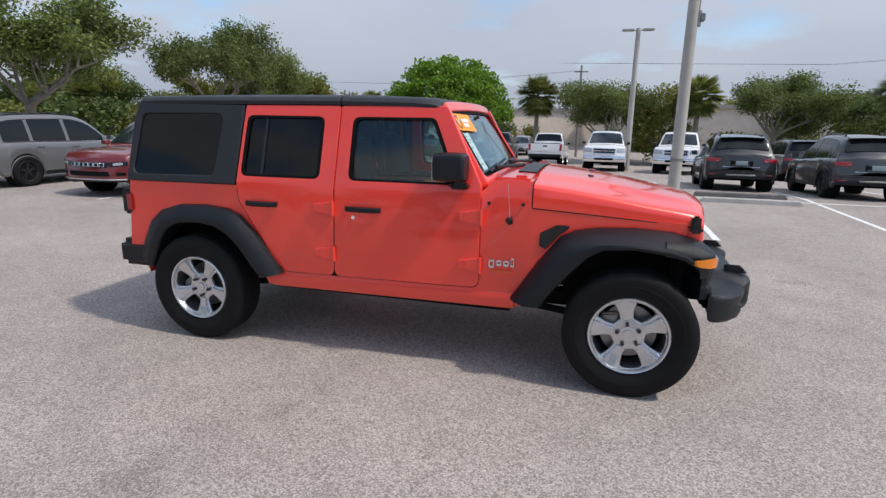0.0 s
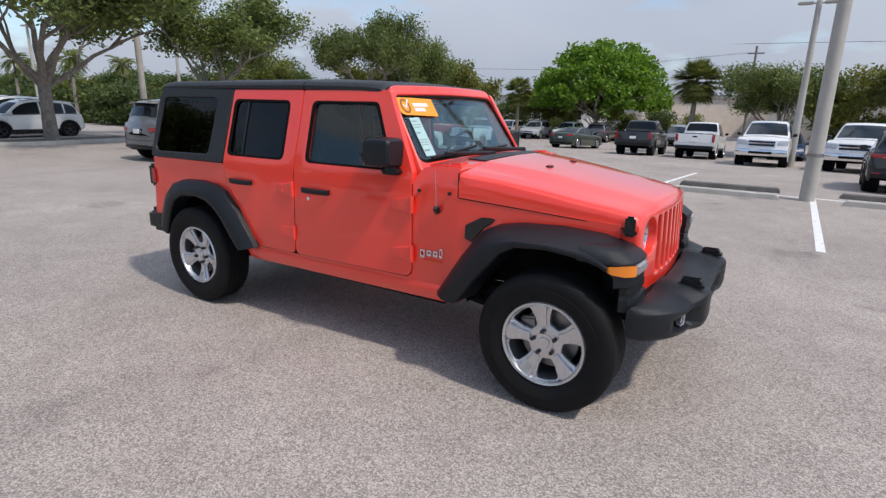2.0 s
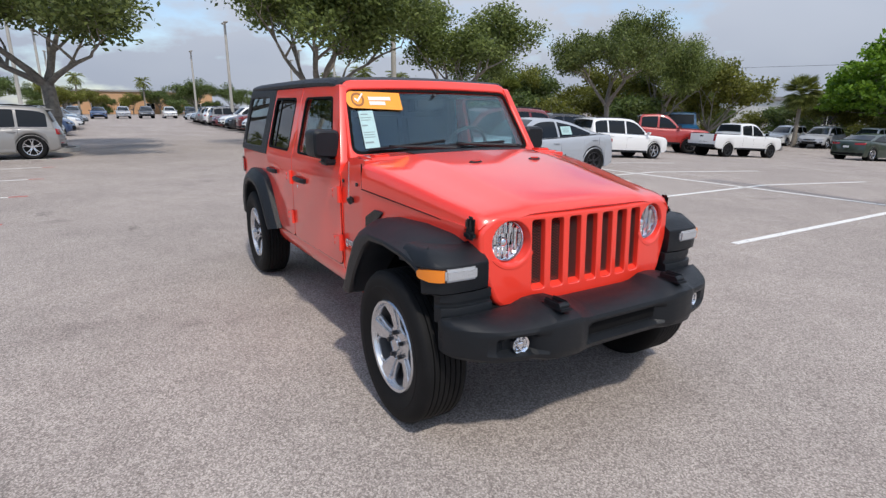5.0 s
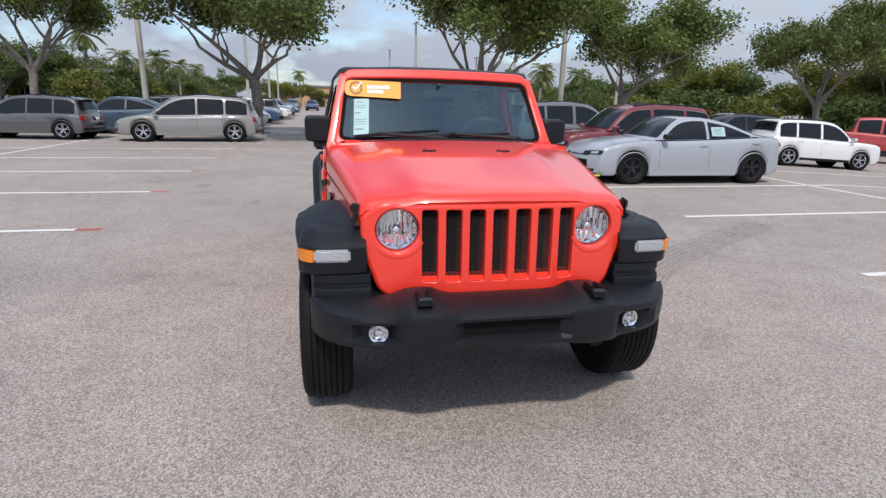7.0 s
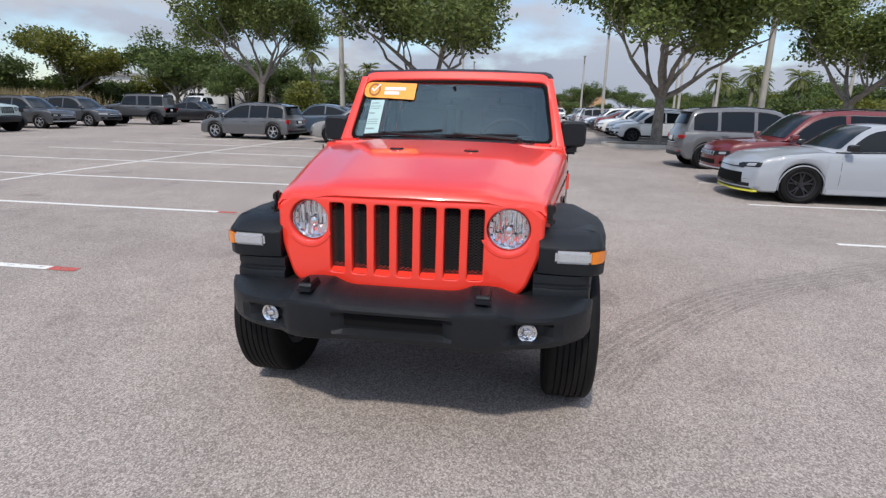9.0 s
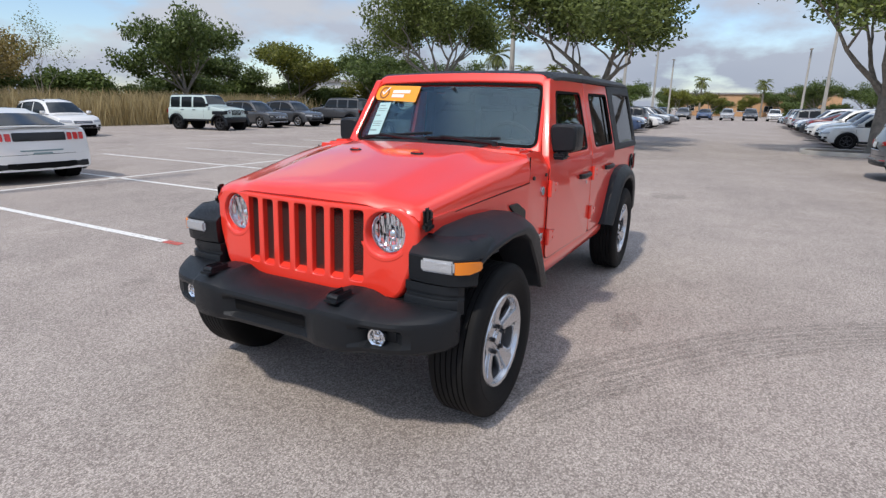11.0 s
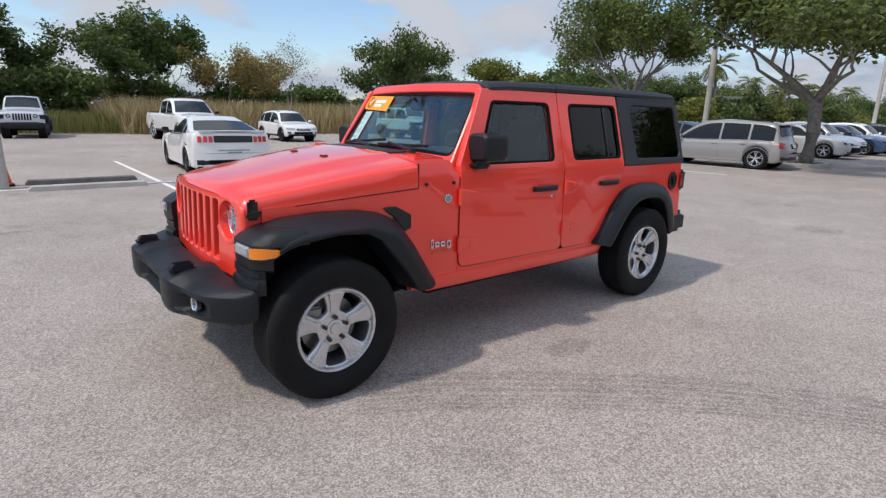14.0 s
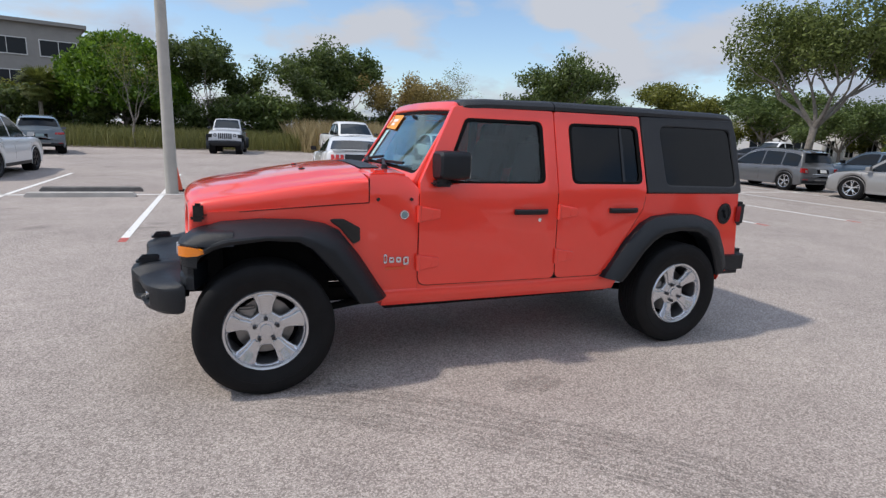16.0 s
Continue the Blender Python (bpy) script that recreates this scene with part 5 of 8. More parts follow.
    plate(bm, rounded([(-0.70, 0.62), (0.70, 0.62), (0.80, 1.16), (0.68, 1.72), (-0.68, 1.72), (-0.80, 1.16)], 0.03, 2), [rounded([(-0.66, 1.22), (0.66, 1.22), (0.60, 1.62), (-0.60, 1.62)], 0.05, 3)], 0.04, lambda u, v, w: (-2.105 + w + max(0, v - 1.16) * 0.12 + 0.0, u, v))
    part("tailgate", bm, M["hardtop"], t)
    bm = bmesh.new()
    plate(bm, rounded([(-0.66, 1.22), (0.66, 1.22), (0.60, 1.62), (-0.60, 1.62)], 0.05, 3), [], 0.005, lambda u, v, w: (-2.085 + w + max(0, v - 1.16) * 0.12, u, v))
    part("rear_window", bm, M["dark_glass"], t)
    # ---- inside
    bm = bmesh.new()
    box(bm, (0.45, 0, 1.20), (0.38, 1.36, 0.14), bevel=0.05, seg=3)
    box(bm, (0.36, 0.38, 1.27), (0.22, 0.42, 0.10), bevel=0.04)
    part("dashboard", bm, M["dash"], t, "black dashboard")
    bm = bmesh.new()
    n = 20
    for i in range(n):
        a0, a1 = 2 * math.pi * i / n, 2 * math.pi * (i + 1) / n
        rod(bm, (0.19 + 0.065 * math.sin(a0), 0.38 + 0.185 * math.cos(a0), 1.26 + 0.17 * math.sin(a0)), (0.19 + 0.065 * math.sin(a1), 0.38 + 0.185 * math.cos(a1), 1.26 + 0.17 * math.sin(a1)), 0.014, n=6)
    for a in (0, math.pi, -math.pi / 2):
        rod(bm, (0.20, 0.38, 1.26), (0.19 + 0.065 * math.sin(a), 0.38 + 0.18 * math.cos(a), 1.26 + 0.17 * math.sin(a)), 0.016, n=6)
    bmesh.ops.create_uvsphere(bm, u_segments=12, v_segments=8, radius=0.06, matrix=pose(0.205, 0.38, 1.26))
    part("steering_wheel", bm, M["dash"], t, "black three-spoke steering wheel")
    for x, ys in ((-0.30, (-0.37, 0.37)), (-1.15, (-0.37, 0.37))):
        for y in ys:
            bm = bmesh.new()
            box(bm, (x + 0.1, y, 1.12), (0.5, 0.50, 0.14), bevel=0.05)
            box(bm, (x - 0.16, y, 1.30), (0.14, 0.48, 0.48), rot=(0, -12, 0), bevel=0.06, seg=3)
            box(bm, (x - 0.22, y, 1.585), (0.10, 0.25, 0.17), rot=(0, -8, 0), bevel=0.045, seg=3)
            rod(bm, (x - 0.20, y - 0.06, 1.48), (x - 0.22, y - 0.06, 1.56), 0.008, n=6)
            rod(bm, (x - 0.20, y + 0.06, 1.48), (x - 0.22, y + 0.06, 1.56), 0.008, n=6)
            part("car_seat", bm, M["cloth"], t, "dark cloth seat with head restraint")
    bm = bmesh.new()
    for s in (-1, 1):
        rod(bm, (-0.42, s * 0.66, 1.17), (-0.42, s * 0.62, 1.68), 0.04, n=8)
        rod(bm, (-1.2, s * 0.66, 1.17), (-1.2, s * 0.62, 1.68), 0.04, n=8)
        rod(bm, (0.28, s * 0.60, 1.68), (-2.0, s * 0.62, 1.68), 0.035, n=8)
    rod(bm, (-0.42, -0.62, 1.68), (-0.42, 0.62, 1.68), 0.04, n=8)
    part("roll_bar", bm, M["black"], t)
    bm = bmesh.new()
    box(bm, (0.30, 0.0, 1.60), (0.03, 0.24, 0.07), bevel=0.015)
    rod(bm, (0.30, 0, 1.62), (0.37, 0, 1.66), 0.012, n=6)
    part("rear_view_mirror", bm, M["dash"], t)
    # ---- wheels
    w = wheel_meshes(t)
    w.matrix_basis = pose(1.504, 0.80, 0.407, 0, 0, 0)
    for x, y, rz, ry in ((-1.504, 0.80, 0, 21), (1.504, -0.80, 180, 9), (-1.504, -0.80, 180, 40)):
        w2 = new("wheel")
        w2.parent = t
        w2.matrix_basis = pose(x, y, 0.407, 0, 0, rz) @ pose(0, 0, 0, 0, ry, 0)
        for o in w.children:
            share(o, o.matrix_basis, w2)
    return t


build_suv()

# ---- parked cars ----
def arch_floor(x, axles, R, low):
    z = low
    for a in axles:
        d = R * R - (x - a) ** 2
        if d > 0:
            z = max(z, R * 0.86 + math.sqrt(d) * 1.0)
    return z


def smooth_curve(tab):
    # a curve through (x, z) points that never overshoots them
    xs, zs = [p[0] for p in tab], [p[1] for p in tab]
    n = len(xs)
    d = [(zs[i + 1] - zs[i]) / (xs[i + 1] - xs[i]) for i in range(n - 1)]
    m = [d[0]] + [0.0 if d[i - 1] * d[i] <= 0 else 2 * d[i - 1] * d[i] / (d[i - 1] + d[i]) for i in range(1, n - 1)] + [d[-1]]

    def at(x):
        if x <= xs[0]:
            return zs[0]
        if x >= xs[-1]:
            return zs[-1]
        i = max(j for j in range(n - 1) if xs[j] <= x)
        h = xs[i + 1] - xs[i]
        t = (x - xs[i]) / h
        return (2 * t ** 3 - 3 * t ** 2 + 1) * zs[i] + (t ** 3 - 2 * t ** 2 + t) * h * m[i] + (3 * t ** 2 - 2 * t ** 3) * zs[i + 1] + (t ** 3 - t ** 2) * h * m[i + 1]
    return at


# deck: the line of tail, belt and bonnet from rear to front; roof: from the foot of the rear glass to the foot of the windscreen;
# lean: how far the cabin sides lean in; panes: side windows; bow: roundness of nose and tail in plan
KINDS = {
    "suv": dict(L=4.90, W=1.96, H=1.78, wb=2.96, R=0.385, low=0.27, lean=0.32, bow=(0.26, 0.16),
                deck=[(-2.45, 0.74), (-2.43, 0.95), (-2.37, 1.09), (-1.5, 1.10), (0.0, 1.075), (0.95, 1.06), (1.25, 1.065), (1.9, 1.025), (2.22, 0.965), (2.37, 0.88), (2.42, 0.72), (2.45, 0.52)],
                roof=[(-2.37, 1.09), (-2.25, 1.38), (-2.14, 1.62), (-1.97, 1.72), (-1.2, 1.77), (-0.3, 1.78), (0.2, 1.75), (0.50, 1.66), (1.22, 1.065)], panes=((-2.02, -1.36), (-1.27, -0.36), (-0.26, 1.3))),
    "boxy": dict(L=4.35, W=1.66, H=1.84, wb=2.95, R=0.40, low=0.48, lean=0.17, bow=(0.05, 0.04),
                 deck=[(-2.15, 0.75), (-2.14, 1.05), (-2.11, 1.17), (0.0, 1.18), (0.65, 1.19), (0.9, 1.235), (1.5, 1.17), (1.78, 1.12), (1.86, 1.06), (1.89, 0.90), (1.90, 0.7)],
                 roof=[(-2.11, 1.17), (-2.08, 1.5), (-2.05, 1.76), (-1.98, 1.82), (-0.5, 1.84), (0.25, 1.82), (0.38, 1.77), (0.72, 1.20)], panes=((-1.95, -1.28), (-1.16, -0.45), (-0.33, 0.62))),
    "crossover": dict(L=4.45, W=1.86, H=1.62, wb=2.66, R=0.355, low=0.27, lean=0.36, bow=(0.30, 0.18),
                      deck=[(-2.225, 0.60), (-2.20, 0.84), (-2.13, 0.99), (-1.2, 1.01), (0.0, 0.975), (0.85, 0.955), (1.1, 0.96), (1.55, 0.92), (1.95, 0.84), (2.13, 0.73), (2.20, 0.60), (2.225, 0.46)],
                      roof=[(-2.12, 0.99), (-1.97, 1.24), (-1.82, 1.44), (-1.55, 1.535), (-0.8, 1.60), (-0.2, 1.61), (0.25, 1.565), (0.5, 1.475), (1.15, 0.96)], panes=((-1.82, -1.36), (-1.29, -0.42), (-0.34, 1.2))),
    "van": dict(L=5.10, W=1.95, H=1.665, wb=3.08, R=0.375, low=0.24, lean=0.34, bow=(0.34, 0.20),
                deck=[(-2.55, 0.558), (-2.53, 0.781), (-2.45, 0.930), (-1.5, 0.967), (0.0, 0.935), (1.0, 0.916), (1.3, 0.921), (1.9, 0.865), (2.28, 0.772), (2.45, 0.670), (2.53, 0.521), (2.55, 0.391)],
                roof=[(-2.44, 0.930), (-2.31, 1.237), (-2.20, 1.469), (-2.02, 1.567), (-1.2, 1.628), (-0.3, 1.646), (0.25, 1.609), (0.6, 1.497), (1.42, 0.921)], panes=((-2.10, -1.36), (-1.29, -0.40), (-0.33, 1.4))),
    "sedan": dict(L=5.04, W=1.90, H=1.47, wb=3.05, R=0.36, low=0.19, lean=0.50, bow=(0.30, 0.20),
                  deck=[(-2.52, 0.55), (-2.50, 0.80), (-2.44, 0.98), (-2.34, 1.035), (-1.95, 1.05), (-1.2, 1.02), (-0.2, 0.975), (0.7, 0.955), (1.05, 0.96), (1.6, 0.915), (2.1, 0.835), (2.36, 0.75), (2.47, 0.64), (2.52, 0.42)],
                  roof=[(-1.98, 1.045), (-1.55, 1.19), (-1.05, 1.365), (-0.55, 1.45), (0.0, 1.47), (0.32, 1.43), (1.02, 0.96)], panes=((-1.72, -0.47), (-0.40, 1.0))),
    "coupe": dict(L=4.78, W=1.91, H=1.38, wb=2.72, R=0.355, low=0.18, lean=0.56, bow=(0.34, 0.16),
                  deck=[(-2.39, 0.55), (-2.37, 0.84), (-2.33, 0.99), (-2.26, 1.035), (-1.85, 1.02), (-1.2, 0.985), (-0.2, 0.915), (0.55, 0.90), (0.85, 0.91), (1.4, 0.87), (1.85, 0.81), (2.17, 0.73), (2.33, 0.61), (2.39, 0.40)],
                  roof=[(-1.92, 1.025), (-1.4, 1.16), (-0.9, 1.29), (-0.42, 1.37), (-0.08, 1.38), (0.22, 1.315), (0.88, 0.91)], panes=((-1.25, -0.86), (-0.76, 0.9))),
    "pickup": dict(L=5.90, W=1.98, H=1.91, wb=3.65, R=0.41, low=0.44, lean=0.24, bow=(0.16, 0.05),
                   deck=[(-2.95, 0.80), (-2.94, 1.08), (-2.92, 1.24), (-1.0, 1.25), (-0.5, 1.24), (0.6, 1.205), (1.3, 1.215), (2.35, 1.19), (2.7, 1.15), (2.85, 1.06), (2.92, 0.82), (2.95, 0.62)],
                   roof=[(-0.84, 1.25), (-0.78, 1.52), (-0.72, 1.78), (-0.55, 1.865), (0.2, 1.91), (0.62, 1.87), (0.82, 1.79), (1.45, 1.215)], panes=((-0.66, 0.14), (0.24, 1.35))),
}


def build_car(kind, col, label, name="car", rim="alloy", roof_black=False):
    k = KINDS[kind]
    L, W, H, R = k["L"], k["W"], k["H"], k["R"]
    t = thing(name, label, "pickup truck" if kind == "pickup" else ("sports car" if kind == "coupe" else "car"), group="parked cars")
    ax = (k["wb"] / 2, -k["wb"] / 2)
    ax = tuple(a - 0.02 * L * (1 if kind not in ("pickup", "boxy") else 0) for a in ax)
    deck, roof = smooth_curve(k["deck"]), smooth_curve(k["roof"])
    xr_end, xf_end = k["deck"][0][0], k["deck"][-1][0]
    c0, c1 = k["roof"][0][0], k["roof"][-1][0]
    bf, br = k["bow"]
    kf = 0.03 if kind == "boxy" else 0.16
    kr = 0.02 if kind in ("boxy", "pickup") else 0.10

    def half_width(x):
        e = abs(x) / (L / 2)
        return W / 2 * (1 - 0.055 * max(0, (e - 0.62) / 0.38) ** 2)

    def bow(x):
        return -bf * max(0.0, (x / xf_end - 0.72) / 0.28) ** 1.5 if x > 0 else br * max(0.0, (x / xr_end - 0.78) / 0.22) ** 1.5

    def roof_at(x, c):
        q = x + kf * c * c if x > (c0 + c1) / 2 else x - kr * c * c
        return roof(q) - 3.0 * (max(0.0, c0 - q) + max(0.0, q - c1))

    def floor_at(x):
        e = max(0.0, abs(x) / (L / 2) - 0.86) / 0.14
        return min(max(k["low"] + (0.14 if kind in ("suv", "crossover", "pickup") else 0.07) * min(1, e) ** 1.5, arch_floor(x, ax, R * 1.12, k["low"])), deck(x) - 0.08)

    def flank(x):
        # side from sill to cabin edge, and the half-width of the cabin's top
        w, zb, zs = half_width(x), floor_at(x), deck(x)
        h = zs - zb
        g = max(roof_at(x, 1.0) - zs, 0.002)
        yt = 0.885 * w - k["lean"] * g - 0.012
        pts = [(0.90 * w, zb), (0.965 * w, zb + 0.04 * h + 0.006), (0.988 * w, zb + 0.20 * h), (0.994 * w, zb + 0.40 * h), (1.0 * w, zb + 0.56 * h), (0.990 * w, zb + 0.64 * h), (0.982 * w, zb + 0.82 * h), (0.960 * w, zb + 0.93 * h), (0.925 * w, zb + 0.985 * h), (0.89 * w, zs)]
        pts += [(0.885 * w - k["lean"] * g * f + 0.016 * math.sin(math.pi * f), zs + g * f) for f in (0.04, 0.3, 0.6, 0.88)]
        return pts, yt, zs, g

    def side_y(x, z):
        pts = flank(x)[0]
        for (y0, z0), (y1, z1) in zip(pts, pts[1:]):
            if z <= z1:
                return y0 + (y1 - y0) * max(0.0, (z - z0)) / max(z1 - z0, 1e-6)
        return pts[-1][0]

    def top_z(x, c):
        zs = deck(x)
        body = zs + (0.045 if abs(x) < L * 0.46 else 0.012) * (1 - c * c) + (0.018 if kind in ("coupe", "sedan", "pickup") and x > c1 and c < 0.55 else 0.0)
        return max(body, roof_at(x, c) + 0.028 * (1 - c * c)) if c0 - 0.2 < x < c1 + 0.2 else body

    def bent(x, y):
        return x + bow(x) * min(1.0, abs(y) / half_width(x)) ** 2.4

    xs = {round(p[0], 3) for p in k["deck"]} | {round(p[0], 3) for p in k["roof"]} | {round(xr_end + (xf_end - xr_end) * i / 52, 3) for i in range(53)} | {round(a + R * 1.12 * math.cos(math.pi * i / 12), 3) for a in ax for i in range(13)}
    for tab in (k["roof"][:4], k["roof"][-4:]):
        for a, b in zip(tab, tab[1:]):
            xs |= {round(a[0] + (b[0] - a[0]) * f, 3) for f in (0.33, 0.67)}
    xs = sorted(x for x in xs if xr_end <= x <= xf_end)
    xs = [x for i, x in enumerate(xs) if i == 0 or x - xs[i - 1] > 0.004]
    bm = bmesh.new()
    rings = []
    cs = (1.0, 0.955, 0.86, 0.7, 0.5, 0.25, 0.0)
    for x in xs:
        pts, yt, zs, g = flank(x)
        half = list(pts) + [(c * yt, zs + (top_z(x, c) - zs) * (0.965 if c == 1.0 else 1.0)) for c in cs]
        rings.append([(bent(x, y), -y, z) for y, z in half] + [(bent(x, y), y, z) for y, z in half[-2::-1]])
    loft(bm, rings, closed=False, caps=False)
    # rounded nose and tail panels
    for x in (xs[0], xs[-1]):
        rows = flank(x)[0][:10]
        grid = [[bm.verts.new((bent(x, y * q / 8), y * q / 8, z)) for q in range(-8, 9)] for y, z in rows]
        for a, b in zip(grid, grid[1:]):
            for q in range(16):
                bm.faces.new((a[q], a[q + 1], b[q + 1], b[q]))
    bmesh.ops.remove_doubles(bm, verts=bm.verts[:], dist=0.0015)
    body = part("body", bm, M["paint"], t, smooth=0.75)
    body.color = (*col, 1)
    # dark sills and inner arches
    bm = bmesh.new()
    box(bm, (0, 0, k["low"] + 0.10), (k["wb"] + 0.5, W * 0.66, 0.16), bevel=0.03)
    for a in ax:
        for s in (-1, 1):
            rod(bm, (a, s * (W / 2 - 0.06), R), (a, s * (W / 2 - 0.34), R), R * 1.10, n=20)
        rod(bm, (a, -W / 2 + 0.2, R), (a, W / 2 - 0.2, R), 0.06, n=6)
    part("underbody", bm, M["black"], t)
    zt = max(p[1] for p in k["roof"])
    mid_x = (c0 + c1) / 2
    wr = flank(mid_x)[1]
    if roof_black or kind == "boxy":
        bm = bmesh.new()
        x0, x1 = (k["roof"][3][0], k["roof"][-3][0])
        steps = [x0 + (x1 - x0) * i / 10 for i in range(11)]
        rr = []
        for x in steps:
            yt, zs = flank(x)[1:3]
            rr.append([(x, q * yt, zs + (top_z(x, abs(q)) - zs) * (0.965 if abs(q) == 1.0 else 1.0) + 0.006) for q in (-1.0, -0.955, -0.7, -0.25, 0, 0.25, 0.7, 0.955, 1.0)])
        loft(bm, rr, closed=False, caps=False)
        part("roof_skin", bm, M["gloss_black"] if kind != "boxy" else M["hardtop"], t)
    # side windows follow the cabin's outline
    rail = 0.105 if kind not in ("sedan", "coupe") else 0.07
    for s in (-1, 1):
        for i, (u0, u1) in enumerate(k["panes"]):
            n = 12
            up, lo = [], []
            for j in range(n + 1):
                x = u0 + (u1 - u0) * j / n
                z0, z1 = deck(x) + 0.03, roof_at(x, 1.0) - rail
                if z1 - z0 > 0.02:
                    lo.append((x, z0))
                    up.append((x, z1))
            ol = rounded([lo[0], lo[-1], up[-1], *up[-2:0:-1], up[0]], [0.03, 0.02, 0.03, *[0] * (len(up) - 2), 0.05], 3)
            bm = bmesh.new()
            plate(bm, ol, [], 0.006, lambda u, v, w: (u, s * (side_y(u, v) + w), v), cuts=tuple((1, deck(0) + q) for q in (0.1, 0.2, 0.32, 0.45)) + tuple((0, u0 + (u1 - u0) * q / 4) for q in (1, 2, 3)))
            part("side_window", bm, M["window"], t, "dark tinted side window", 0.5)
        # bright or black strip along the belt
        bm = bmesh.new()
        xa, xb = k["panes"][0][0], min(k["panes"][-1][1], c1 - 0.12)
        loft(bm, [[(x, s * (side_y(x, z) + d), z + e) for d, e in ((-0.004, -0.010), (0.008, -0.010), (0.008, 0.010), (-0.004, 0.010))] for x, z in [(xa + (xb - xa) * j / 10, deck(xa + (xb - xa) * j / 10) + 0.014) for j in range(11)]])
        part("belt_trim", bm, M["chrome"] if kind in ("suv", "van") else M["gloss_black"], t)
        if kind in ("suv", "crossover", "van"):
            bm = bmesh.new()
            xa, xb = k["panes"][0][0] + 0.05, k["roof"][-2][0] + 0.18
            loft(bm, [[(x, s * (side_y(x, z) + d), z + e) for d, e in ((-0.004, -0.008), (0.008, -0.008), (0.008, 0.008), (-0.004, 0.008))] for x, z in [(x, roof_at(x, 1.0) - rail + 0.006) for x in [xa + (xb - xa) * j / 12 for j in range(13)]]])
            part("window_trim", bm, M["chrome"] if kind != "crossover" else M["gloss_black"], t)
    for front in (0, 1):
        tab = k["roof"]
        if front:
            xa, xb = tab[-1][0] - 0.06, tab[-2][0] + 0.0
        else:
            xa, xb = tab[0][0] + (0.03 if kind not in ("sedan", "coupe") else 0.08), tab[2][0] + (0.03 if kind not in ("sedan", "coupe") else -0.1)
        bm = bmesh.new()

        def pane(u, v, w):
            c = abs(u)
            x = xa + (xb - xa) * v
            x += (-kf if front else kr) * c * c
            yt = flank(x)[1]
            zz = roof_at(x, c) + 0.028 * (1 - c * c)
            return (x + (w if front else -w), u * yt, zz + w)

        lo_f = 0.04 if front or kind in ("sedan", "coupe", "pickup") else 0.22
        plate(bm, rounded([(-0.93, lo_f), (0.93, lo_f), (0.90, 0.97), (-0.90, 0.97)], 0.06, 3), [], 0.010, pane, cuts=tuple((1, q / 6) for q in range(1, 6)) + tuple((0, q / 5) for q in range(-4, 5)))
        part("windscreen" if front else "rear_window", bm, M["car_screen"] if front else M["window"], t, "dark glossy glass", 0.5)
        if not front and kind in ("suv", "crossover", "van"):
            bm = bmesh.new()
            rows = [[(tab[2][0] + a, y * wr, tab[2][1] + 0.012 + b + 0.02 * (1 - y * y)) for a, b in ((-0.13 + 0.05 * y * y, 0.020), (-0.13 + 0.05 * y * y, 0.040), (0.14, 0.075), (0.16, 0.02))] for y in (-0.95, -0.6, -0.2, 0.2, 0.6, 0.95)]
            loft(bm, rows)
            o = part("spoiler", bm, M["paint"], t)
            o.color = (*col, 1)
    # wheel arch lips and side cladding
    clad = kind in ("suv", "crossover", "boxy", "pickup")
    for s in (-1, 1):
        for a in ax:
            bm = bmesh.new()
            ro, ri = R * (1.24 if kind in ("boxy", "crossover") else 1.13), R * 1.09
            outl = [(a + ro * math.cos(math.radians(q)), R + ro * math.sin(math.radians(q)) - R * 0.14 + 0.01) for q in range(-12, 193, 8)]
            inl = [(a + ri * math.cos(math.radians(q)), R + ri * math.sin(math.radians(q)) - R * 0.14) for q in range(192, -13, -8)]
            out_by = {"boxy": 0.14, "crossover": 0.020}.get(kind, 0.010)
            plate(bm, outl + inl, [], out_by + 0.02, lambda u, v, w: (u, s * (half_width(u) * 0.985 + w - 0.02), v), bevel=0.008, seg=1)
            o = part("arch_lip", bm, M["plastic"] if kind in ("crossover", "boxy") else M["paint"], t)
            o.color = (*col, 1)
        bm = bmesh.new()
        box(bm, ((ax[0] + ax[1]) / 2, s * W / 2 * 0.965, k["low"] + 0.06), (k["wb"] - R * 2.3, 0.05, 0.12), bevel=0.02)
        o = part("sill_trim", bm, M["plastic"] if clad else M["paint"], t)
        o.color = (*col, 1)
    for s in (-1, 1):
        # mirror, handles, door joints
        xm = k["roof"][-2][0] + 0.38
        zm = deck(xm) + 0.09
        bm = bmesh.new()
        loft(bm, [[(xm + a, s * (W / 2 * 0.93 + y), zm + z) for y, z in rounded([(0.02, -0.05), (0.20, -0.04), (0.21, 0.08), (0.05, 0.085)], 0.03, 2)] for a in (-0.05, 0.03)] + [[(xm + 0.08, s * (W / 2 * 0.93 + 0.03 + y * 0.75), zm + 0.005 + z * 0.7) for y, z in rounded([(0.02, -0.05), (0.20, -0.04), (0.21, 0.08), (0.05, 0.085)], 0.03, 2)]])
        o = part("wing_mirror", bm, M["gloss_black"] if kind in ("boxy", "pickup", "coupe", "sedan") else M["paint"], t)
        o.color = (*col, 1)
        cuts_x = [k["panes"][-1][0] - 0.05] if kind == "coupe" else [p[0] - 0.045 for p in k["panes"][-2:]]
        cuts_x.append(min(k["panes"][-1][1], c1) - 0.20)
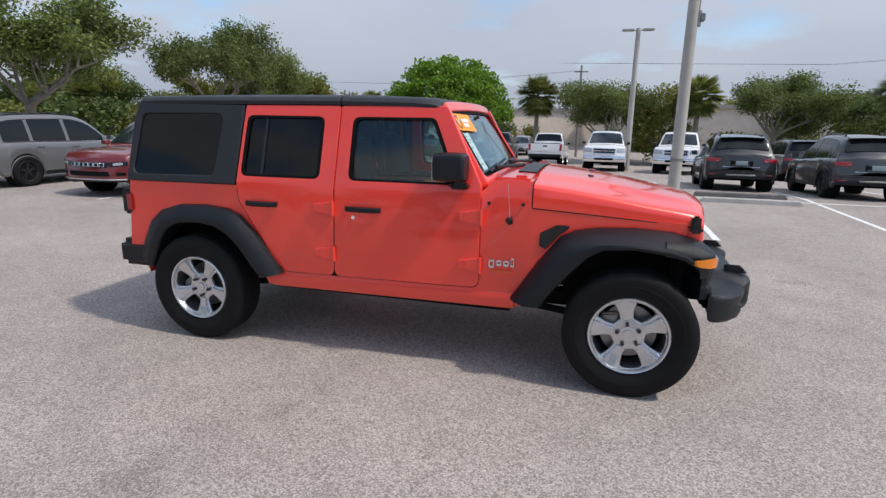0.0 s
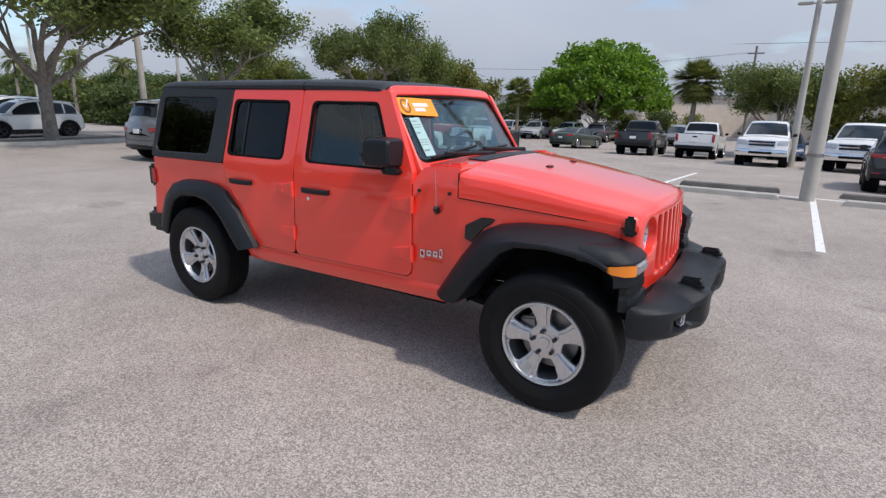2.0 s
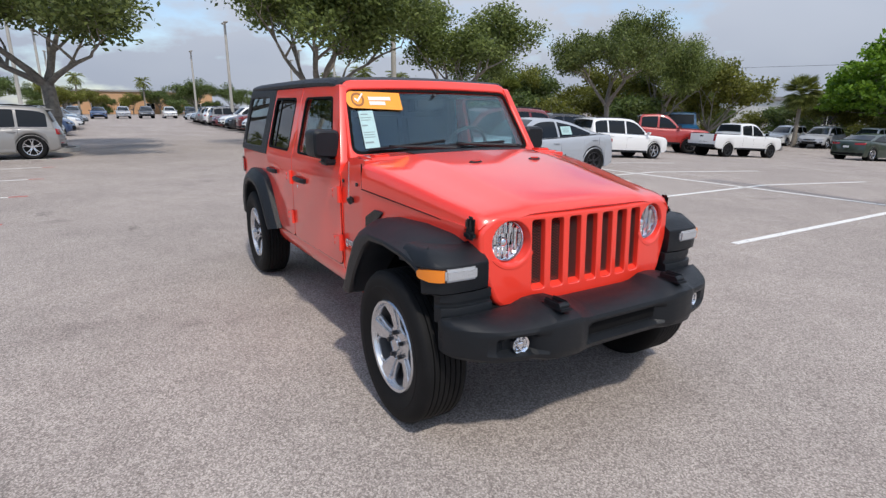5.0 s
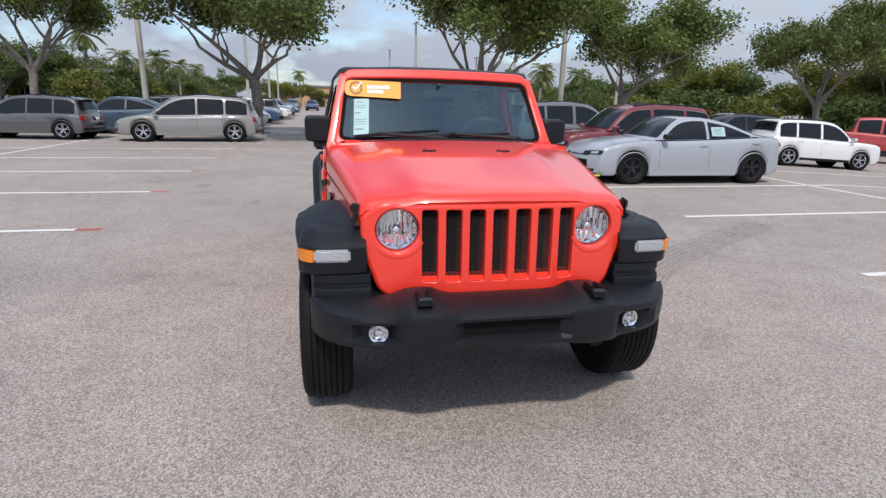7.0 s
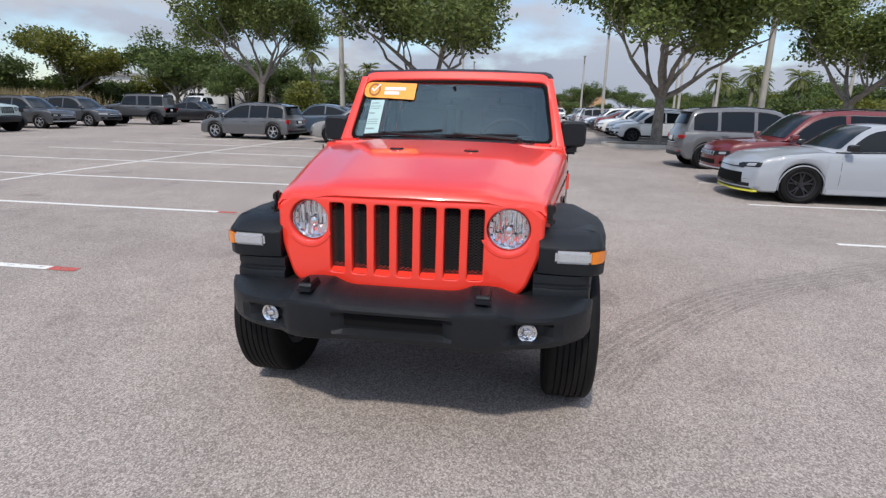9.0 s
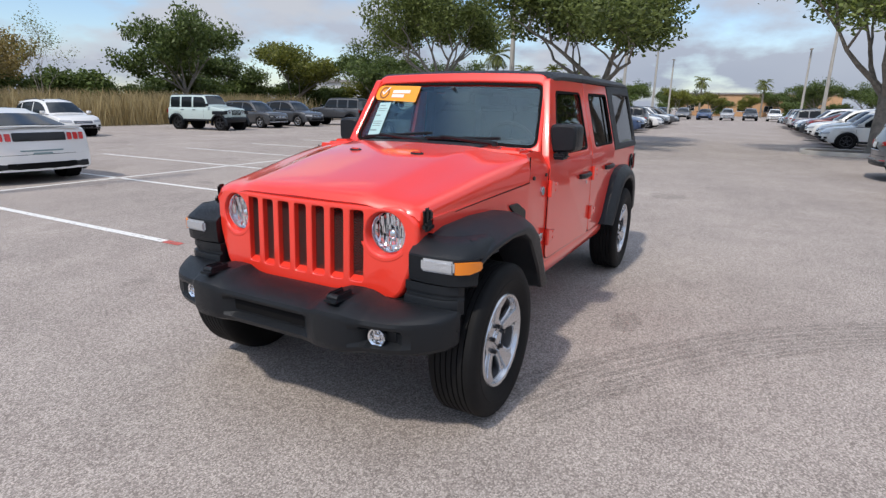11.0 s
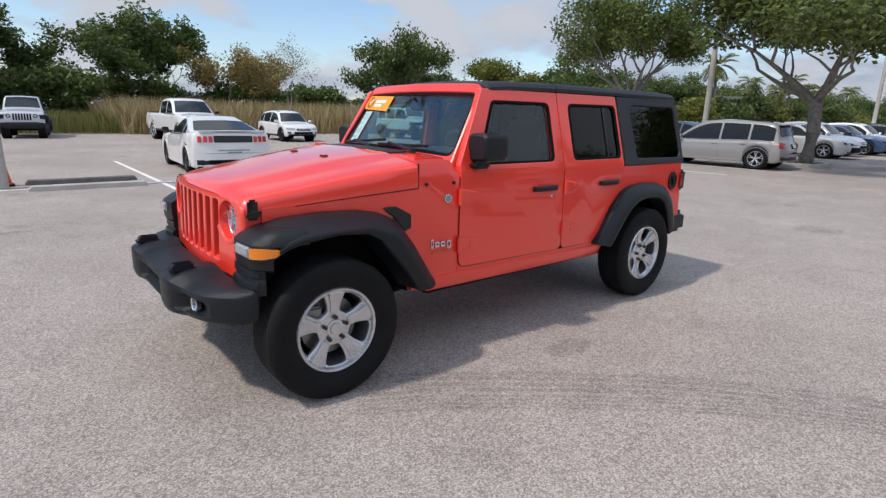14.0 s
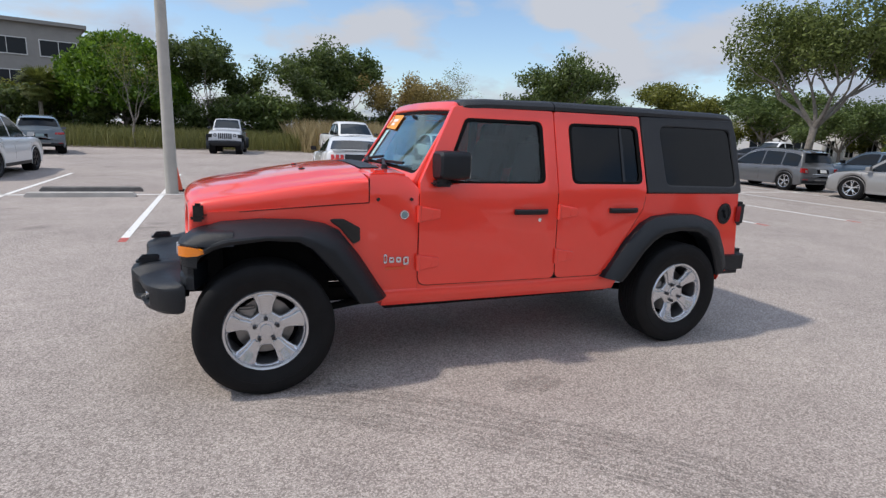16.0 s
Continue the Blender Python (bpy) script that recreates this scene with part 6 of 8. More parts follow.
        for j, x in enumerate(cuts_x):
            bm = bmesh.new()
            z0, z1 = max(k["low"] + 0.14, floor_at(x) + 0.04), deck(x)
            loft(bm, [[(x + a, s * (side_y(x, z) + d), z) for a, d in ((-0.003, -0.004), (-0.003, 0.001), (0.003, 0.001), (0.003, -0.004))] for z in [z0 + (z1 - z0) * q / 8 for q in range(9)]])
            part("door_gap", bm, M["black"], t)
            if j < len(cuts_x) - 1:
                xh, zh = x + 0.16, deck(x) - 0.12
                bm = bmesh.new()
                loft(bm, [[(xh + a, s * (side_y(xh + a, zh) + d * f), zh + e) for d, e in ((0.0, -0.014), (0.026, -0.010), (0.026, 0.010), (0.0, 0.014))] for a, f in ((-0.11, 0.3), (-0.08, 1.0), (0.08, 1.0), (0.11, 0.3))])
                o = part("door_handle", bm, M["paint"] if kind not in ("boxy",) else M["gloss_black"], t)
                o.color = (*col, 1)
    # face and tail follow the body's own curve
    xs_f = [xf_end - i * 0.006 for i in range(int(L * 0.2 / 0.006))]
    xs_r = [xr_end + i * 0.006 for i in range(int(L * 0.2 / 0.006))]

    def end_x(front, y, z):
        for x in (xs_f if front else xs_r):
            if deck(x) >= z and half_width(x) * 0.995 >= abs(y):
                return bent(x, y)
        return bent((xs_f if front else xs_r)[-1], y)

    def face(name, front, outline, mat, thick=0.02, label="", holes=(), parent=None, proud=0.0, rad=0.02):
        sg = 1 if front else -1
        bm = bmesh.new()
        ys = [q[0] for q in outline]
        zs = [q[1] for q in outline]
        cuts = [(0, q * W / 2) for q in (-0.93, -0.86, -0.78, -0.7, -0.55, -0.4, -0.2, 0, 0.2, 0.4, 0.55, 0.7, 0.78, 0.86, 0.93) if min(ys) < q * W / 2 < max(ys)] + [(1, min(zs) + (max(zs) - min(zs)) * f) for f in (0.35, 0.7)]
        plate(bm, rounded(outline, rad, 2), [rounded(h, rad * 0.7, 1) for h in holes], thick + 0.03, lambda u, v, w: (end_x(front, u, v) + sg * (w - 0.03 + proud), u, v), bevel=min(0.008, thick * 0.5), seg=1, cuts=tuple(cuts))
        o = part(name, bm, M[mat], parent or t, label)
        o.color = (*col, 1)
        return o

    hw = W / 2

    def quad(y0, y1, z0, z1, lift=0.0):
        return [(y0 * hw, z0 * H), (y1 * hw, (z0 + lift) * H), (y1 * hw, (z1 + lift) * H), (y0 * hw, z1 * H)]

    FACES = {
        "suv": ((0.385, 0.450, 0.54), (0.395, 0.452, 0.57, 0.935), (0.275, 0.335, 0.60), (0.485, 0.550, 0.60, 0.935)),
        "van": ((0.335, 0.430, 0.42), (0.370, 0.450, 0.50, 0.935), (0.235, 0.285, 0.58), (0.440, 0.550, 0.70, 0.945)),
        "crossover": ((0.370, 0.440, 0.42), (0.395, 0.455, 0.50, 0.935), (0.265, 0.335, 0.60), (0.505, 0.565, 0.58, 0.94)),
        "sedan": ((0.425, 0.492, 0.66), (0.438, 0.500, 0.62, 0.945), (0.205, 0.365, 0.70), (0.565, 0.635, 0.42, 0.93)),
        "coupe": ((0.34, 0.43, 0.46), (0.39, 0.46, 0.50, 0.93), (0.20, 0.28, 0.60), (0.590, 0.690, 0.50, 0.93)),
        "pickup": ((0.420, 0.560, 0.50), (0.455, 0.560, 0.555, 0.93), (0.235, 0.285, 0.45), (0.450, 0.640, 0.80, 0.93)),
    }
    if kind == "boxy":
        face("grille", True, [(-0.62, 0.72), (0.62, 0.72), (0.66, 1.12), (-0.66, 1.12)], "paint", 0.03, rad=0.08)
        for q in range(-3, 4):
            face("grille_slot", True, [(q * 0.10 - 0.03, 0.80), (q * 0.10 + 0.03, 0.80), (q * 0.10 + 0.03, 1.08), (q * 0.10 - 0.03, 1.08)], "black", 0.01, proud=0.03, rad=0.012)
        for s in (-1, 1):
            x = end_x(True, 0.48, 0.98)
            bm = bmesh.new()
            rod(bm, (x - 0.02, s * 0.48, 0.98), (x + 0.045, s * 0.48, 0.98), 0.088, n=20)
            part("headlight", bm, M["black"], t)
            bm = bmesh.new()
            rod(bm, (x + 0.04, s * 0.48, 0.98), (x + 0.05, s * 0.48, 0.98), 0.06, n=16)
            part("headlight_lens", bm, M["frosted"], t)
            bm = bmesh.new()
            box(bm, (xr_end, s * W * 0.45, H * 0.53), (0.06, 0.14, 0.2), bevel=0.02)
            part("tail_light", bm, M["red_lens"], t)
            bm = bmesh.new()
            loft(bm, [[(x + a, s * y, z) for y, z in ((0.60, 0.86), (0.93, 0.84), (0.93, 0.98), (0.86, 1.02), (0.60, 1.04))] for a in (-0.75, 0.02)])
            part("front_flare", bm, M["plastic"], t)
    else:
        gr, hl, it, tl = FACES[kind]
        g0 = face("grille", True, [(-gr[2] * hw, gr[0] * H), (gr[2] * hw, gr[0] * H), (gr[2] * hw * 1.05, gr[1] * H), (-gr[2] * hw * 1.05, gr[1] * H)], "gloss_black", 0.012)
        if kind == "suv":
            for q in range(7):
                y0 = (q - 3.5) * 0.135
                ol = [(y0 + 0.008, gr[0] * H + 0.012), (y0 + 0.127, gr[0] * H + 0.012), (y0 + 0.127, gr[1] * H - 0.010), (y0 + 0.008, gr[1] * H - 0.010)]
                face("grille_ring", True, ol, "chrome", 0.012, parent=g0, proud=0.014, holes=[[(y0 + 0.026, gr[0] * H + 0.026), (y0 + 0.109, gr[0] * H + 0.026), (y0 + 0.109, gr[1] * H - 0.024), (y0 + 0.026, gr[1] * H - 0.024)]], rad=0.016)
            face("lower_trim", True, [(-0.92 * hw, 0.225 * H), (0.92 * hw, 0.225 * H), (0.90 * hw, 0.243 * H), (-0.90 * hw, 0.243 * H)], "chrome", 0.02, rad=0.008)
        elif kind == "pickup":
            ol = [(-gr[2] * hw, gr[0] * H), (gr[2] * hw, gr[0] * H), (gr[2] * hw * 1.05, gr[1] * H), (-gr[2] * hw * 1.05, gr[1] * H)]
            face("grille_frame", True, ol, "chrome", 0.022, parent=g0, proud=0.012, holes=[[(y * 0.92, gr[0] * H + 0.035 if z < 0.5 * H else z - 0.035) for y, z in ol]], rad=0.03)
            face("grille_bar", True, quad(-gr[2] * 0.95, gr[2] * 0.95, 0.483, 0.503), "chrome", 0.02, parent=g0, proud=0.012, rad=0.008)
        elif kind in ("crossover", "van"):
            face("grille_bar", True, quad(-gr[2] * 0.96, gr[2] * 0.96, (gr[0] + gr[1]) / 2 - 0.006, (gr[0] + gr[1]) / 2 + 0.008), "chrome", 0.014, parent=g0, proud=0.012, rad=0.006)
        face("lower_intake", True, [(-it[2] * hw, it[0] * H), (it[2] * hw, it[0] * H), (it[2] * hw * 0.92, it[1] * H), (-it[2] * hw * 0.92, it[1] * H)], "black", 0.010, rad=0.03)
        for s in (-1, 1):
            def sided(o):
                o = [(s * y, z) for y, z in o]
                return o if s > 0 else o[::-1]
            up = 0.012
            h0 = face("headlight", True, sided(quad(hl[2], hl[3], hl[0], hl[1], up)), "gloss_black" if kind in ("suv", "sedan", "coupe") else "frosted", 0.014, "dark headlight housing" if kind in ("suv", "sedan", "coupe") else "clear headlight")
            m0, m1 = hl[2] + (hl[3] - hl[2]) * 0.25, hl[2] + (hl[3] - hl[2]) * 0.80
            face("headlight_lens", True, sided(quad(m0, m1, hl[0] + 0.014, hl[1] - 0.010, up * 0.7)), "frosted", 0.010, parent=h0, proud=0.012)
            if kind in ("crossover", "suv", "van"):
                face("fog_recess", True, sided(quad(0.72, 0.90, it[0] + 0.01, it[1] - 0.01)), "black", 0.008)
            if kind == "coupe":
                for q in range(3):
                    y0 = tl[2] + q * 0.125
                    face("tail_light", False, sided(quad(y0, y0 + 0.085, tl[0], tl[1])), "red_glow", 0.020, proud=0.012, rad=0.015)
            else:
                face("tail_light", False, sided(quad(tl[2], tl[3], tl[0], tl[1], 0.008)), "red_lens", 0.022, "red tail light", rad=0.03)
                if kind in ("suv", "crossover", "van"):
                    face("reversing_light", False, sided(quad(tl[2] + 0.03, tl[2] + 0.11, tl[0] + 0.012, tl[1] - 0.034)), "steel", 0.006, proud=0.020, rad=0.008)
                    face("reflector_strip", False, sided(quad(0.68, 0.86, 0.285, 0.298)), "red_lens", 0.03, rad=0.006)
    bm = bmesh.new()
    if kind in ("pickup", "boxy"):
        rows = [[(end_x(True, 0.0, H * 0.3) + a - 0.10 * abs(y) ** 3, y * W * 0.47, z * H) for a, z in ((-0.14, 0.235), (0.06, 0.235), (0.085, 0.26), (0.085, 0.34), (0.06, 0.375), (-0.14, 0.375))] for y in (-1, -0.85, -0.5, 0, 0.5, 0.85, 1)]
        loft(bm, rows)
    else:
        rows = [[(end_x(True, y * W * 0.42, k["low"] + 0.16) + a, y * W * 0.42, k["low"] + b) for a, b in ((-0.10, 0.09), (0.0, 0.09), (0.014, 0.11), (0.014, 0.145), (0.0, 0.16), (-0.10, 0.16))] for y in (-1, -0.8, -0.5, -0.2, 0.2, 0.5, 0.8, 1)]
        loft(bm, rows)
    part("front_bumper", bm, M["plastic"] if kind != "pickup" else M["chrome"], t)
    if kind == "pickup":
        face("bumper_intake", True, quad(-0.42, 0.42, 0.275, 0.325), "black", 0.02, proud=0.085)
        face("tailgate_gap", False, quad(-0.83, 0.83, 0.435, 0.442), "black", 0.004, rad=0.004)
        face("tailgate_handle", False, quad(-0.12, 0.12, 0.565, 0.60), "gloss_black", 0.012)
    bm = bmesh.new()
    if kind in ("pickup", "boxy"):
        box(bm, (-L * 0.497, 0, H * 0.31), (0.18, W * 0.94, 0.17), bevel=0.05)
    else:
        rows = [[(end_x(False, y * W * 0.44, k["low"] + 0.20) + a, y * W * 0.44, k["low"] + b) for a, b in ((0.12, 0.09), (0.0, 0.10), (-0.012, 0.13), (-0.012, 0.18), (0.0, 0.22), (0.12, 0.22))] for y in (-1, -0.85, -0.5, -0.2, 0.2, 0.5, 0.85, 1)]
        loft(bm, rows)
    part("rear_bumper", bm, M["plastic"] if kind not in ("sedan",) else M["black"], t)
    if kind in ("suv", "crossover", "van"):
        face("skid_plate", False, quad(-0.40, 0.40, 0.275, 0.300), "steel", 0.03, proud=0.02)
        face("tailgate_gap", False, quad(-0.84, 0.84, 0.345, 0.350), "black", 0.004, rad=0.003)
        face("chrome_strip", False, quad(-0.50, 0.50, 0.418, 0.427), "chrome", 0.012, rad=0.004)
        face("plate_recess", False, quad(-0.30, 0.30, 0.435, 0.535), "black", 0.006)
    if kind == "coupe":
        face("tail_panel", False, quad(-0.47, 0.47, 0.585, 0.70), "gloss_black", 0.012)
        face("diffuser", False, quad(-0.62, 0.62, 0.215, 0.29), "black", 0.02)
        face("bumper_slot", False, quad(-0.38, 0.38, 0.445, 0.465), "grey_print", 0.008, rad=0.006)
        bm = bmesh.new()
        box(bm, (-L * 0.475, 0, deck(-L * 0.47) + 0.035), (0.16, W * 0.80, 0.025), rot=(0, 8, 0), bevel=0.010)
        o = part("spoiler", bm, M["paint"], t)
        o.color = (*col, 1)
    face("number_plate", False, quad(-0.16, 0.16, 0.455, 0.525) if kind != "coupe" else quad(-0.17, 0.17, 0.40, 0.43), "grey_print" if kind in ("coupe", "crossover") else "white", 0.012, "blank number plate", proud=0.004, rad=0.006)
    if kind == "pickup":
        bm = bmesh.new()
        box(bm, (-L * 0.31, 0, H * 0.665), (L * 0.36, W * 0.78, 0.03))
        part("bed_cover", bm, M["black"], t)
    if kind in ("suv", "crossover", "van"):
        for s in (-1, 1):
            bm = bmesh.new()
            xa, xb = k["roof"][3][0] + 0.1, k["roof"][-3][0]
            rod(bm, (xa, s * wr * 0.90, top_z(xa, 0.9) + 0.035), (mid_x, s * wr * 0.92, top_z(mid_x, 0.9) + 0.045), 0.016, n=6)
            rod(bm, (mid_x, s * wr * 0.92, top_z(mid_x, 0.9) + 0.045), (xb, s * wr * 0.90, top_z(xb, 0.9) + 0.030), 0.016, n=6)
            for x in (xa + 0.03, xb - 0.05):
                rod(bm, (x, s * wr * 0.90, top_z(x, 0.9) - 0.01), (x, s * wr * 0.90, top_z(x, 0.9) + 0.03), 0.02, n=6)
            part("roof_rail", bm, M["gloss_black"], t)
    w = wheel_meshes(t, R, 0.235, R * 0.69, 5, rim, False, 0.095)
    w.matrix_basis = pose(ax[0], W / 2 - 0.125, R)
    for x, y, rz in ((ax[1], W / 2 - 0.125, 0), (ax[0], -W / 2 + 0.125, 180), (ax[1], -W / 2 + 0.125, 180)):
        w2 = new("wheel")
        w2.parent = t
        w2.matrix_basis = pose(x, y, R, 0, 0, rz)
        for o in w.children:
            share(o, o.matrix_basis, w2)
    return t


CARS = {}
PAINTED = ("body", "grille", "arch_lip", "sill_trim", "spoiler", "wing_mirror", "door_handle")


def park(kind, x, y, heading, col, label, rim="alloy", roof_black=False, size=1.0):
    # heading: degrees, 0 faces +x
    key = (kind, rim, roof_black)
    at = pose(x, y, 0, 0, 0, heading) @ Matrix.Scale(size, 4)
    if key not in CARS:
        t = build_car(kind, col, label, "pickup_truck" if kind == "pickup" else "parked_car", rim, roof_black=roof_black)
        t.matrix_basis = at
        CARS[key] = t
        return t
    t = copy_thing(CARS[key], at)
    t["label"] = label
    for o in t.children:
        if o.name.split(".")[0] in PAINTED and o.color[3] == 1:
            o.color = (*col, 1)
    return t


WHITE, SILVER, GREY, DGREY = (0.78, 0.78, 0.77), (0.42, 0.43, 0.45), (0.16, 0.165, 0.175), (0.055, 0.057, 0.062)
BLACK, DRED, BLUE, GREEN = (0.012, 0.012, 0.014), (0.14, 0.012, 0.014), (0.03, 0.06, 0.14), (0.025, 0.04, 0.025)
MINT, BEIGE, RED = (0.50, 0.60, 0.58), (0.19, 0.185, 0.177), (0.42, 0.03, 0.025)

charger = park("sedan", -6.55, 6.45, -90, (0.36, 0.385, 0.42), "pale silver-blue sedan with dark wheels in a stall", "alloy_dark", size=0.905)
bm = bmesh.new()
loft(bm, [[(2.47 - 0.30 * abs(y / 0.9) ** 3 + a, y, 0.185 + b) for a, b in ((-0.05, 0), (0.03, 0), (0.03, 0.035), (-0.05, 0.035))] for y in (-0.86, -0.7, -0.4, 0, 0.4, 0.7, 0.86)])
part("front_lip", bm, M["lime"], charger, "yellow protective lip film")
bm = bmesh.new()
box(bm, (-0.70, 0.785, 1.175), (0.34, 0.006, 0.22), rot=(26, 0, 0))
sheet = part("window_sheet", bm, M["paper"], charger, "pale sales sheet in the window")
for k in range(5):
    bm = bmesh.new()
    box(bm, (-0.70 + (k % 2) * 0.03, 0.790 + (0.06 - k * 0.03) * -0.44, 1.178 + 0.06 - k * 0.03), (0.22, 0.004, 0.010), rot=(26, 0, 0))
    part("print_line", bm, M["grey_print"], sheet)
park("suv", -8.55, 6.55, -90, (0.16, 0.012, 0.014), "dark red SUV with chrome lower bumper", "alloy", size=0.88)
park("suv", -12.1, 6.7, 90, (0.13, 0.133, 0.14), "grey SUV parked tail out", "alloy_dark", size=0.90)
park("suv", -11.0, 14.6, 82, WHITE, "white SUV with dark windows", "alloy", size=0.91)
park("suv", -14.4, 14.0, -90, BLACK, "black SUV behind the front row")
park("sedan", -18.2, 12.0, 20, WHITE, "white sedan behind the front row")
park("van", -17.4, -5.75, -86, (0.25, 0.245, 0.238), "silver-beige long wagon beside a tree", "alloy", size=0.96)
park("van", -18.1, -11.2, -96, (0.085, 0.087, 0.092), "dark grey wagon parked nose to tail", "alloy", size=0.93)
park("sedan", -21.6, -9.4, -90, (0.05, 0.08, 0.12), "dark blue sedan behind the wagon")
park("suv", -24.2, -8.6, -90, BLACK, "black SUV behind the wagons")
park("coupe", -1.67, -11.75, -94, WHITE, "white sports coupe with black wheels", "alloy_dark", size=0.955)
park("pickup", -4.4, -24.5, 93, WHITE, "white heavy pickup truck with chrome grille", "alloy")
park("crossover", -9.2, -24.1, 90, WHITE, "white crossover with black lower trim", "alloy_dark", size=0.92)
park("boxy", -17.0, -24.2, 97, MINT, "mint green off-road SUV on black wheels", "alloy_dark")
park("suv", -20.9, -24.9, 92, DGREY, "dark grey SUV with slotted grille")
park("crossover", -24.3, -25.0, 90, DGREY, "dark grey crossover near the woods")
park("boxy", -27.8, -24.0, -82, DGREY, "dark grey off-road SUV parked tail out", "alloy_dark")
park("sedan", -32.5, -22.8, 90, BLACK, "black sedan parked near the woods")
park("pickup", -38.5, -26.5, 0, WHITE, "white pickup truck near the woods")
park("boxy", 1.4, -29.2, 84, (0.55, 0.57, 0.60), "silver off-road SUV facing out by the field", "alloy_dark")
park("suv", 7.7, -14.2, -92, WHITE, "white SUV parked in the next stall", "alloy_dark")
park("crossover", 9.4, -26.0, -75, (0.10, 0.13, 0.15), "blue-grey crossover by the field")
park("crossover", 4.87, 13.4, 86, (0.016, 0.0165, 0.018), "black crossover parked tail out", "alloy_dark")
park("crossover", 7.2, 12.0, 88, (0.035, 0.036, 0.04), "dark grey crossover parked tail out", "alloy_dark")
park("pickup", 1.5, 25.2, -92, WHITE, "white pickup truck facing out", "alloy")
park("pickup", -1.75, 29.8, 90, WHITE, "white pickup truck parked tail out", "alloy")
park("pickup", 4.9, 24.5, -100, WHITE, "white pickup truck with chrome grille", "alloy")
park("pickup", -4.9, 29.8, 92, BLACK, "black pickup truck parked tail out", "alloy_dark")
park("sedan", -10.6, 35.0, 82, GREEN, "dark green sedan in the aisle")
park("pickup", -12.4, 24.6, 84, WHITE, "white pickup truck parked side on", "alloy_dark", size=0.84)
park("suv", -21.0, 45.5, -90, WHITE, "white SUV in the far row")
park("crossover", -18.0, 45.0, -86, SILVER, "silver crossover in the far row")
park("suv", -15.0, 45.5, -92, WHITE, "white SUV in the far row")
park("boxy", -8.7, 45.0, -88, WHITE, "white off-road SUV in the far row", "alloy_dark")
park("crossover", -5.6, 45.3, -90, GREY, "grey crossover in the far row")
park("crossover", -11.8, 45.0, 90, DGREY, "dark crossover in the far row")
park("pickup", -16.0, 22.6, 50, RED, "red pickup truck behind white SUV", "alloy_dark")
park("crossover", 2.2, 36.0, -90, BLUE, "blue crossover in the far row")
park("crossover", 8.6, 27.5, 90, DGREY, "dark crossover in the far row")
park("suv", 8.6, 21.0, 90, BLACK, "black SUV in the next row")
park("crossover", 12.0, 20.5, 90, GREY, "grey crossover in the next row")
park("crossover", -24.2, 6.6, -90, WHITE, "white crossover with black wheels beside a tree island", "alloy_dark")
rng = random.Random(7)
cols = [WHITE, WHITE, SILVER, BLACK, DGREY, WHITE, BLUE, GREY, WHITE, DRED, SILVER]
for i in range(12):
    x = -27.2 - i * 2.9
    c = cols[rng.randrange(len(cols))]
    park(rng.choice(["sedan", "crossover", "suv", "crossover"]), x, 7.0 + rng.uniform(-0.3, 0.3), -90 if rng.random() < 0.6 else 90, c, "parked car in the long far row")
    if i < 11:
        c = cols[rng.randrange(len(cols))]
        park(rng.choice(["sedan", "crossover", "suv", "van"]), x + 0.2, -6.3 + rng.uniform(-0.3, 0.3), 90 if rng.random() < 0.6 else -90, [SILVER, SILVER, BLUE, WHITE, BLACK, c, c, c, c, c, c][i], "parked car in the long far row")
for i in range(9):
    park(rng.choice(["sedan", "crossover", "suv"]), -82 - rng.uniform(0, 2), -9 + i * 2.8, 0, cols[rng.randrange(len(cols))], "small distant parked car")

# ---- trees, palms, grass ----
def leaves_mesh(name, pts, size, material, rng, flat=0.35):
    # one small bent card for each leaf spray
    n = len(pts)
    g = np.random.default_rng(rng)
    d1 = g.normal(size=(n, 3))
    d1[:, 2] *= flat + 0.3
    d1 /= np.linalg.norm(d1, axis=1)[:, None]
    d2 = np.cross(d1, g.normal(size=(n, 3)))
    d2 /= np.linalg.norm(d2, axis=1)[:, None]
    s = size * g.uniform(0.6, 1.3, size=(n, 1))
    a, b = d1 * s, d2 * s * 0.5
    v = np.stack([pts - a, pts - a * 0.1 + b, pts + a, pts - a * 0.1 - b], 1).reshape(-1, 3)
    f = [(4 * i, 4 * i + 1, 4 * i + 2, 4 * i + 3) for i in range(n)]
    me = bpy.data.meshes.new(name)
    me.from_pydata(v.tolist(), [], f)
    me.materials.append(material)
    return me


def limb(bm, pts, radii, n=7):
    rings = []
    for i, p in enumerate(pts):
        d = (pts[min(i + 1, len(pts) - 1)] - pts[max(i - 1, 0)]).normalized()
        q = d.to_track_quat("Z", "Y")
        rings.append([p + q @ Vector((radii[i] * math.cos(2 * math.pi * k / n), radii[i] * math.sin(2 * math.pi * k / n), 0)) for k in range(n)])
    loft(bm, rings)


